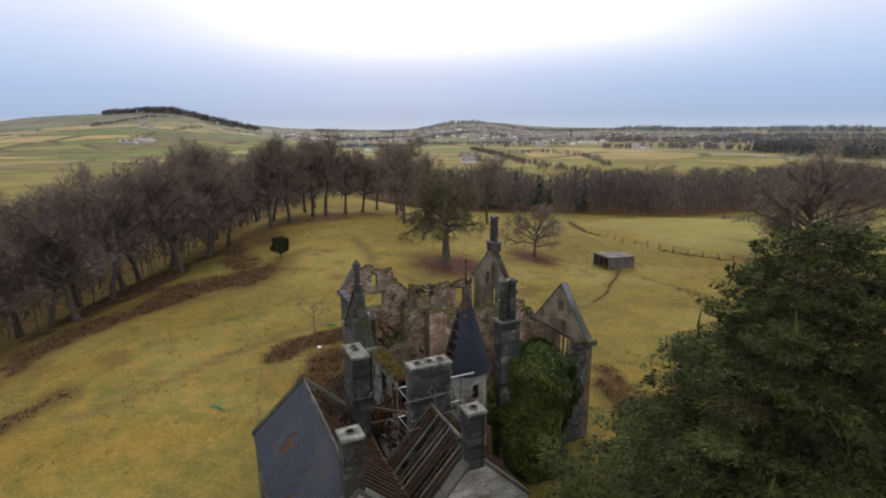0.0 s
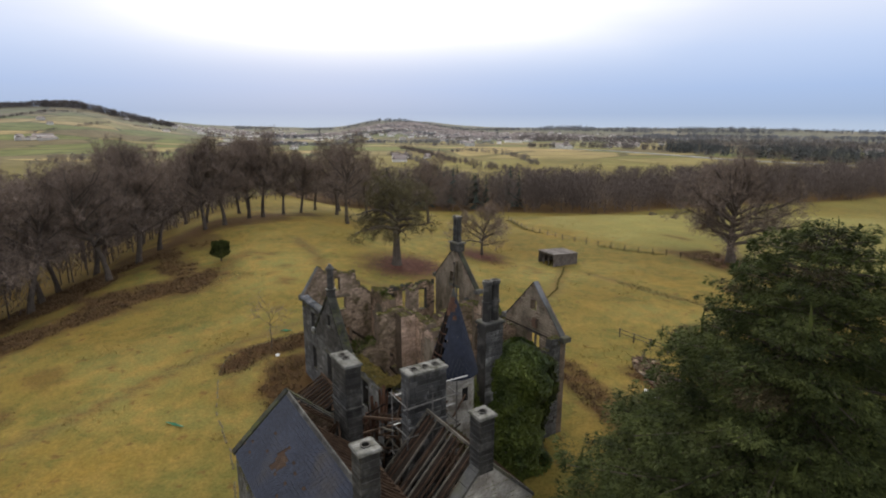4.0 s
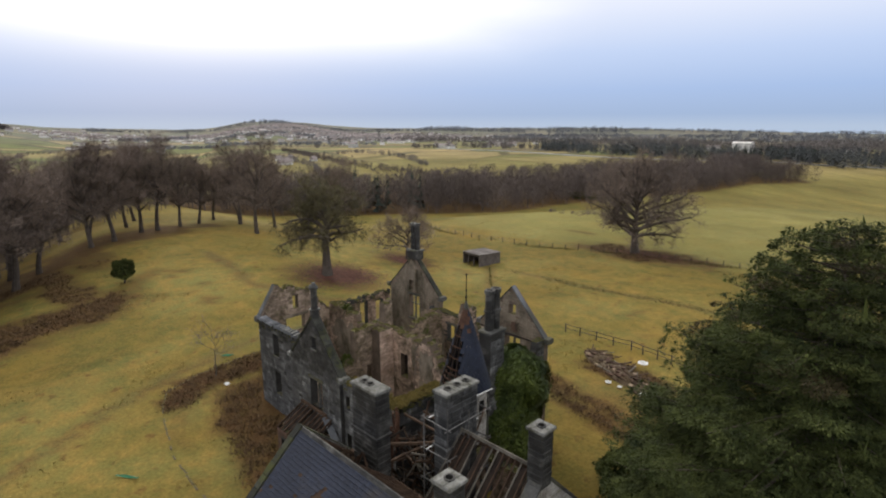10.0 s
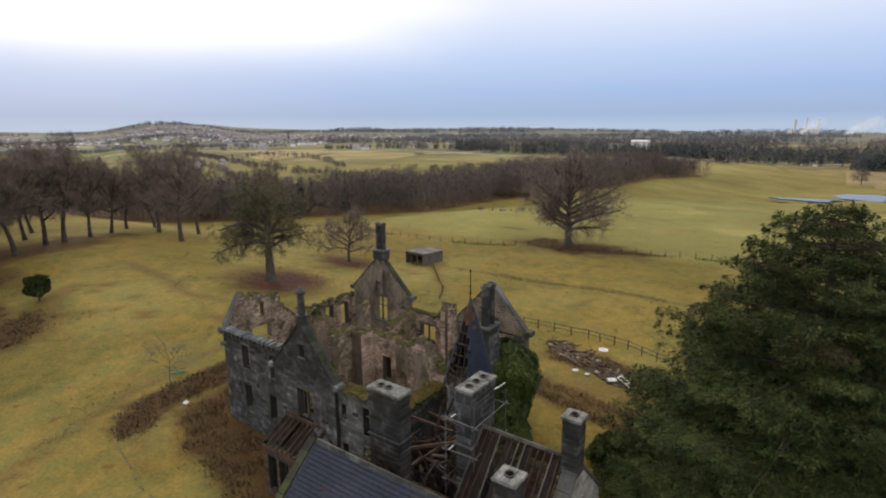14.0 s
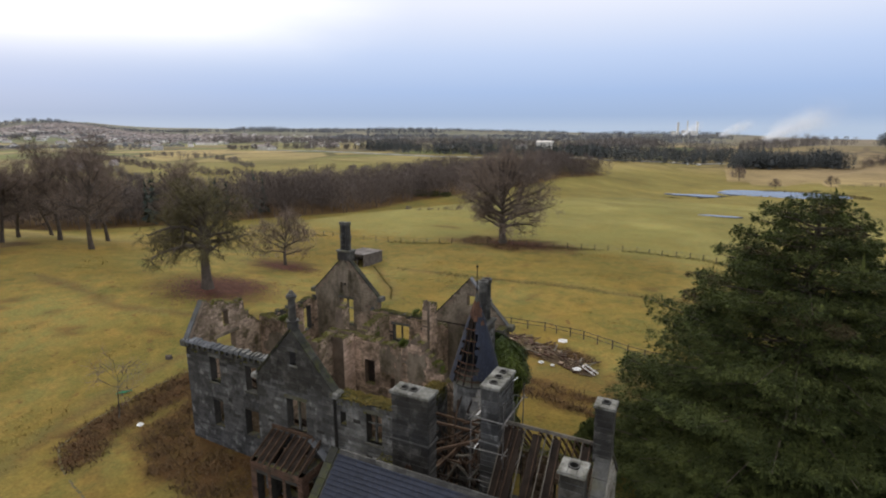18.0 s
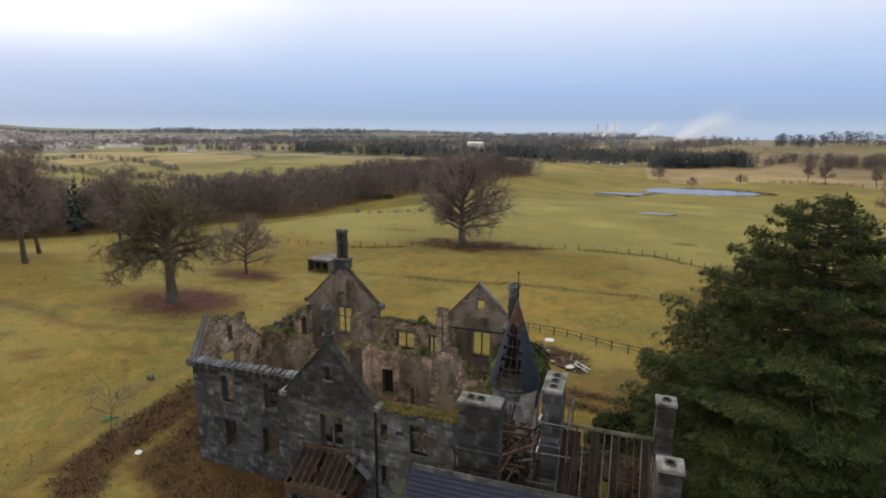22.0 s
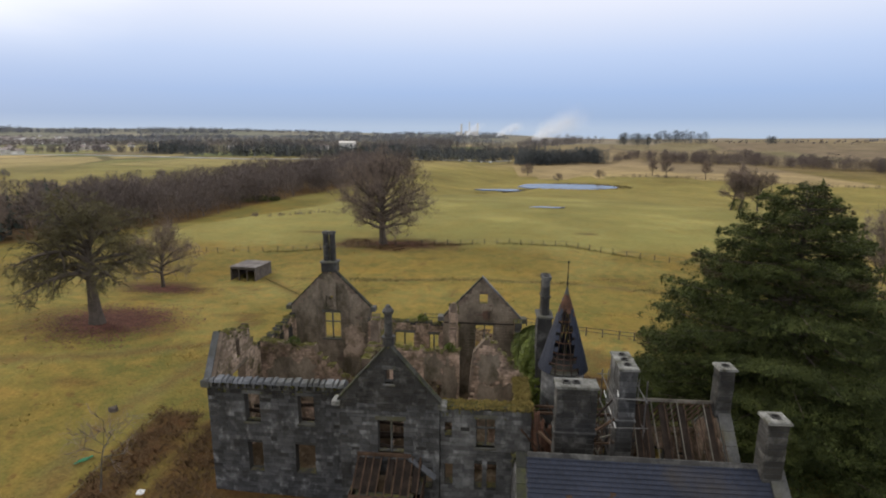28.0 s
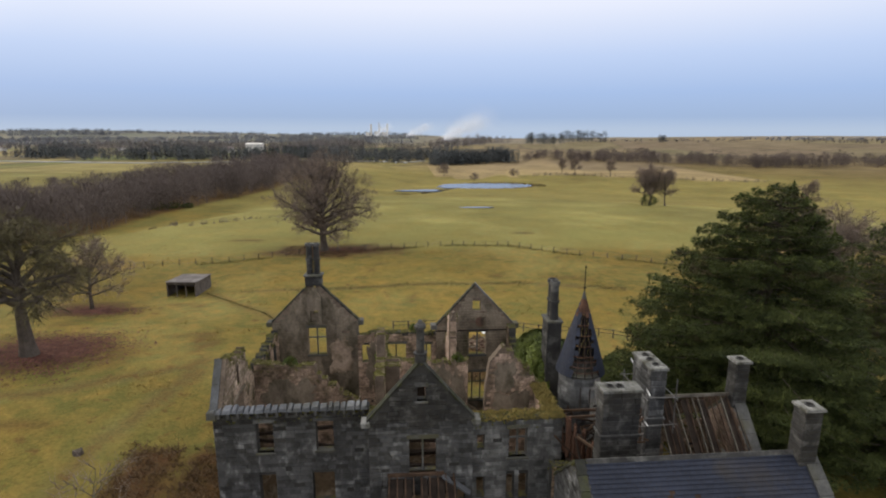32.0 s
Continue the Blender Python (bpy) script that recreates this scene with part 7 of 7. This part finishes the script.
def scatter_grass():
    r = random.Random(12)
    grass, brack = Build(), Build()
    for _ in range(70000):
        x, y = r.uniform(-75, 42), r.uniform(-36, 96)
        if -10.5 < x < 24 and -10 < y < 19 and not (x < -0.5 and y < 1.5) and not (x < 10 and y < -3):
            continue
        n = noise.noise((x * 0.12, y * 0.12, 4.0)) + 0.6 * noise.noise((x * 0.5, y * 0.5, 9.0))
        c = cover(x, y)
        z = height(x, y) - 0.03
        if c[0] > 0.62 + 0.25 * r.random():
            for k in range(12):
                a, ln = r.random() * 6.283, r.uniform(0.15, 0.5)
                w = Vector((-math.sin(a), math.cos(a), 0)) * r.uniform(0.03, 0.08)
                p = Vector((x + r.gauss(0, 0.32), y + r.gauss(0, 0.32), z))
                brack.add([p - w, p + w, p + Vector((math.cos(a) * ln * 0.7, math.sin(a) * ln * 0.7, ln * r.uniform(0.4, 0.9)))], [(0, 1, 2)])
        elif n > 0.3 + 0.3 * r.random():
            for k in range(3):
                a, ln = r.random() * 6.283, r.uniform(0.1, 0.22)
                w = Vector((-math.sin(a), math.cos(a), 0)) * r.uniform(0.03, 0.07)
                p = Vector((x + r.gauss(0, 0.08), y + r.gauss(0, 0.08), z))
                grass.add([p - w, p + w, p + Vector((math.cos(a) * ln * 0.7, math.sin(a) * ln * 0.7, ln))], [(0, 1, 2)])
    tagged(grass.part("rough_grass", M_GRASS), "straw-coloured tufts of rough winter grass", "grass", kind="stuff")
    tagged(brack.part("dead_bracken", M_BRACKEN), "beds of collapsed brown bracken", "bracken", kind="stuff")


scatter_grass()
M_RANK = material("dark_olive_rank_grass", (0.085, 0.078, 0.026, 1), (0.155, 0.135, 0.045, 1), 0.4, island=0.3, bump=0)


def rank_strip(points, wide, per_metre, tall, seed, label):
    """Uncut grass and rushes along a fence foot or an old ditch."""
    r = random.Random(seed)
    b = Build()
    for (ax, ay), (bx, by) in zip(points, points[1:]):
        d = math.dist((ax, ay), (bx, by))
        for _ in range(int(d * per_metre)):
            u = r.random()
            x, y = ax + (bx - ax) * u, ay + (by - ay) * u
            if noise.noise((x * 0.16, y * 0.16, seed)) < -0.28:
                continue
            x, y = x + r.gauss(0, wide), y + r.gauss(0, wide)
            a, ln = r.random() * 6.283, tall * r.uniform(0.4, 1.0)
            w = Vector((-math.sin(a), math.cos(a), 0)) * r.uniform(0.03, 0.07)
            p = Vector((x, y, height(x, y) - 0.03))
            b.add([p - w, p + w, p + Vector((math.cos(a) * ln * 0.6, math.sin(a) * ln * 0.6, ln))], [(0, 1, 2)])
    tagged(b.part("rank_grass", M_RANK), label, "grass", kind="stuff")


FENCE_LINE = ((-76, 84), (-62, 78), (-48, 77.5), (-33, 81), (-25, 84.5), (-12, 89), (0, 91), (14, 93.5), (27, 92), (38, 83), (48, 77), (60, 69), (75, 60))
rank_strip(FENCE_LINE, 0.5, 34, 0.45, 1, "dark rank grass along the foot of the fence")
rank_strip(LINES[3], 0.8, 34, 0.38, 2, "dark rushes along an old ditch in the pasture")
rank_strip(LINES[2], 0.12, 26, 0.25, 3, "trodden dark path edge from the field shelter")

M_LEAF = material("red_brown_fallen_leaves", (0.078, 0.033, 0.025, 1), (0.165, 0.072, 0.05, 1), 0.8, island=0.35, bump=0)


def leaf_carpet(cx, cy, rx, ry, count, seed, label):
    r = random.Random(seed)
    b = Build()
    for _ in range(count):
        a, d = r.random() * 6.283, min(1.35, abs(r.gauss(0, 0.52)) + 0.1 * r.random())
        d *= 1 + 0.45 * noise.noise((math.cos(a) * 1.7 + seed, math.sin(a) * 1.7, 0))
        x, y = cx + rx * d * math.cos(a), cy + ry * d * math.sin(a)
        z = height(x, y) + r.uniform(0.02, 0.12)
        t, s = r.random() * 6.283, r.uniform(0.07, 0.17)
        u, v = Vector((math.cos(t), math.sin(t), r.uniform(-0.3, 0.3))) * s, Vector((-math.sin(t), math.cos(t), r.uniform(-0.3, 0.3))) * s
        p = Vector((x, y, z))
        b.add([p - u, p - v * 0.6, p + u, p + v * 0.6], [(0, 1, 2, 3)])
    tagged(b.part("fallen_leaves", M_LEAF), label, "leaves", kind="stuff")


leaf_carpet(-37, 29.3, 8.2, 7.2, 15000, 3, "red-brown carpet of fallen leaves under the old lime")
leaf_carpet(-42.5, 49, 5.5, 4, 4500, 4, "thin carpet of fallen leaves under a small tree")
leaf_carpet(-11.5, 90.5, 12, 5.5, 7000, 5, "fallen leaves drifted round the foot of the oak")

# low kerb of the old garden
KERB = [Build() for _ in range(4)]
kerb_meshes = []
for b in KERB:
    b.box(-0.35, 0.35, -0.08, 0.08, -0.25, rng.uniform(0.02, 0.07), 0.03)
    kerb_meshes.append(b.mesh("kerb_stone", M_RUBBLE_CORE))
kerb = empty("garden_kerb", (*RING[0], height(*RING[0])), "low mossy stone kerb round the overgrown garden", "kerb", kind="structure")
for (ax, ay), (bx, by) in zip(RING, RING[1:]):
    d = math.dist((ax, ay), (bx, by))
    n = int(d / 0.72)
    for i in range(n):
        u = (i + 0.5) / n
        if rng.random() < 0.12:
            continue
        x, y = ax + (bx - ax) * u + rng.uniform(-0.06, 0.06), ay + (by - ay) * u + rng.uniform(-0.06, 0.06)
        o = new("kerb_stone", kerb_meshes[rng.randrange(4)])
        o.parent = kerb
        o.matrix_parent_inverse = Matrix.Translation(-kerb.matrix_basis.translation)
        o.matrix_basis = pose(x, y, height(x, y), 0, 0, math.degrees(math.atan2(by - ay, bx - ax)) + rng.uniform(-5, 5))


def rubble_heap(cx, cy, rx, ry, tall, seed, label, turn=0):
    r = random.Random(seed)
    z0 = height(cx, cy)
    e = empty("rubble_heap", (cx, cy, z0), label, "rubble")
    ct, st = math.cos(radians(turn)), math.sin(radians(turn))
    b = Build()
    n = 22
    for i in range(n + 1):
        for j in range(n + 1):
            u, v = i / n * 2 - 1, j / n * 2 - 1
            d = math.hypot(u, v)
            zz = tall * max(0, 1 - d) ** 0.8 * (0.7 + 0.9 * abs(noise.noise((u * 3 + seed, v * 3, 0))))
            x, y = cx + u * rx * ct - v * ry * st, cy + u * rx * st + v * ry * ct
            b.v.append((x, y, height(x, y) - 0.08 + zz))
    b.f = [(i * (n + 1) + j, (i + 1) * (n + 1) + j, (i + 1) * (n + 1) + j + 1, i * (n + 1) + j + 1) for i in range(n) for j in range(n)]
    b.part("mound", M_EARTH, e)
    for k in range(60):
        a, d = r.random() * 6.283, r.random() ** 0.6
        u, v = rx * d * math.cos(a) * 0.95, ry * d * math.sin(a) * 0.95
        x, y = cx + u * ct - v * st, cy + u * st + v * ct
        z = height(x, y) + tall * max(0, 1 - d) * 0.8
        b = Build()
        if k % 3:
            s = r.uniform(0.08, 0.26)
            b.hexa([(x + s * r.uniform(0.7, 1.2) * sx, y + s * r.uniform(0.6, 1.1) * sy, z + (0 if lo else s * r.uniform(0.5, 0.9))) for lo in (1, 0) for sx, sy in ((-1, -1), (1, -1), (1, 1), (-1, 1))])
            b.part("stone", M_RUBBLE if r.random() < 0.25 else M_RED, e)
        else:
            t, ln = r.random() * 3.14, r.uniform(0.8, 2.4)
            b.beam((x, y, z + 0.1), (x + ln * math.cos(t), y + ln * math.sin(t), z + r.uniform(0.0, 0.3)), 0.12, 0.06)
            b.part("plank", M_TIMBER if r.random() < 0.8 else M_TIMBER_PALE, e)
    return e


rubble_heap(8.4, 33.9, 2.8, 1.5, 0.8, 1, "dark heap of broken stone, planks and earth", -35)
rubble_heap(12.0, 32.2, 3.2, 1.6, 0.9, 2, "spread of brown demolition rubble", -35)
rubble_heap(15.6, 30.4, 2.8, 1.4, 0.6, 3, "low bank of rubble and dead bracken", -30)


def sheet(name, x, y, L, W, tilt, turn, lift, mat, label, category):
    b = Build()
    n = 8
    for i in range(n + 1):
        for j in range(5):
            u, v = i / n - 0.5, j / 4 - 0.5
            b.v.append((u * L, v * W, 0.05 * math.sin(u * 7 + v * 4)))
    b.f = [(i * 5 + j, (i + 1) * 5 + j, (i + 1) * 5 + j + 1, i * 5 + j + 1) for i in range(n) for j in range(4)]
    k = len(b.v)
    b.v += [(p[0], p[1], p[2] - 0.05) for p in b.v]
    b.f += [tuple(q + k for q in f[::-1]) for f in list(b.f)]
    rim = [i * 5 for i in range(n + 1)] + [n * 5 + j for j in range(1, 5)] + [i * 5 + 4 for i in range(n - 1, -1, -1)] + [j for j in range(3, 0, -1)]
    b.f += [(rim[i], rim[i] + k, rim[(i + 1) % len(rim)] + k, rim[(i + 1) % len(rim)]) for i in range(len(rim))]
    ob = b.part(name, mat)
    ob.matrix_basis = pose(x, y, height(x, y) + lift, tilt, 0, turn)
    return tagged(ob, label, category)


sheet("discarded_sheet", 12.8, 35.3, 1.05, 0.6, 18, 20, 0.75, M_WHITE, "white sheet panel lying on the rubble", "panel")
sheet("discarded_sheet", 15.9, 29.2, 0.9, 0.5, 15, 40, 0.4, M_WHITE, "small white panel leaning on rubble", "panel")
sheet("discarded_sheet", 11.9, 29.3, 0.6, 0.35, 20, 30, 0.25, M_WHITE, "scrap of white board in the grass", "board")
sheet("discarded_sheet", 13.2, 29.3, 0.5, 0.3, 12, 80, 0.2, M_WHITE, "scrap of white board in the grass", "board")
old_frame = empty("window_frame", (0, 0, 0), "broken white window frame thrown on the rubble", "window frame")
for x0, x1, y0, y1 in ((-0.9, 0.9, -0.3, -0.22), (-0.9, 0.9, 0.22, 0.3), (-0.9, -0.8, -0.22, 0.22), (0.3, 0.38, -0.22, 0.22)):
    b = Build()
    b.box(x0, x1, y0, y1, 0, 0.07, 0.01)
    b.part("frame_bar", M_WHITE, old_frame)
old_frame.matrix_basis = pose(17.2, 29.4, height(17.2, 29.4) + 0.45, 10, 12, -28)
sheet("white_sack", -14.45, 0.45, 0.5, 0.34, 30, 15, 0.5, M_WHITE, "crumpled white sack among the bracken", "sack")
M_GREEN = material("faded_green_plastic", (0.02, 0.12, 0.055, 1), (0.04, 0.19, 0.09, 1), 2.0, rough=0.5, bump=0.1)
sheet("green_plastic_strip", -6.8, -10.9, 1.9, 0.22, 5, 35, 0.2, M_GREEN, "strip of green plastic lying in the grass", "plastic strip")
sheet("green_plastic_strip", -20.9, 3.4, 1.3, 0.3, 5, 60, 0.2, M_GREEN, "short strip of green plastic beside the kerb", "plastic strip")

for x, y, z, s, sd in ((0.5, 3.6, 7.0, 0.7, 1), (0.45, 4.8, 7.2, 0.55, 2), (-6.5, 9.8, 8.9, 0.5, 3), (0.45, 13.5, 7.6, 0.7, 4), (6.4, 9.0, 9.2, 0.45, 5), (10.9, 5.9, 9.6, 0.5, 6), (3.2, 17.0, 8.7, 0.45, 7), (0.5, 10.8, 8.0, 0.5, 8)):
    r = random.Random(sd)
    b = Build()
    for _ in range(420):
        d = Vector((r.gauss(0, 1), r.gauss(0, 1), r.gauss(0, 0.7))).normalized() * s * r.uniform(0.4, 1.0)
        p = Vector((x, y, z + s * 0.4)) + d
        w = d.orthogonal().normalized() * 0.05
        b.add([p - w, p + d.normalized() * 0.14 + Vector((0, 0, 0.03)), p + w], [(0, 1, 2)])
    b.tube((x, y, z - 0.3), (x, y, z + s * 0.5), 0.05, 0.02, 5)
    tagged(b.part("wall_shrub", M_IVY), "small green shrub rooted in the wall head", "shrub", "wall-head shrubs")


# slender sapling by the old garden and a stump on the path
wood, twigs = bare_tree(height_m=6.4, radius=0.75, seed=71, trunk_r=0.08, clear=0.5, mid=0.75, limbs=6, dense=0.3, thick=0.5)
tree("sapling_tree", (-17.5, 0.6), wood.mesh("trunk", M_TIMBER_PALE), twigs.mesh("crown", M_TWIG), "slender pale bare sapling beside the garden kerb")
b = Build()
for i in range(10):
    a = i * 0.6283
    b.v += [(-23.2 + 0.42 * math.cos(a), 10.0 + 0.36 * math.sin(a), height(-23.2, 10) - 0.1), (-23.2 + 0.34 * math.cos(a), 10.0 + 0.3 * math.sin(a), height(-23.2, 10) + 0.34 + 0.1 * math.sin(a * 2))]
b.f = [(2 * i, 2 * ((i + 1) % 10), 2 * ((i + 1) % 10) + 1, 2 * i + 1) for i in range(10)] + [tuple(range(1, 20, 2))]
tagged(b.part("tree_stump", M_BARK), "low dark rotten stump beside the grassy path", "stump")
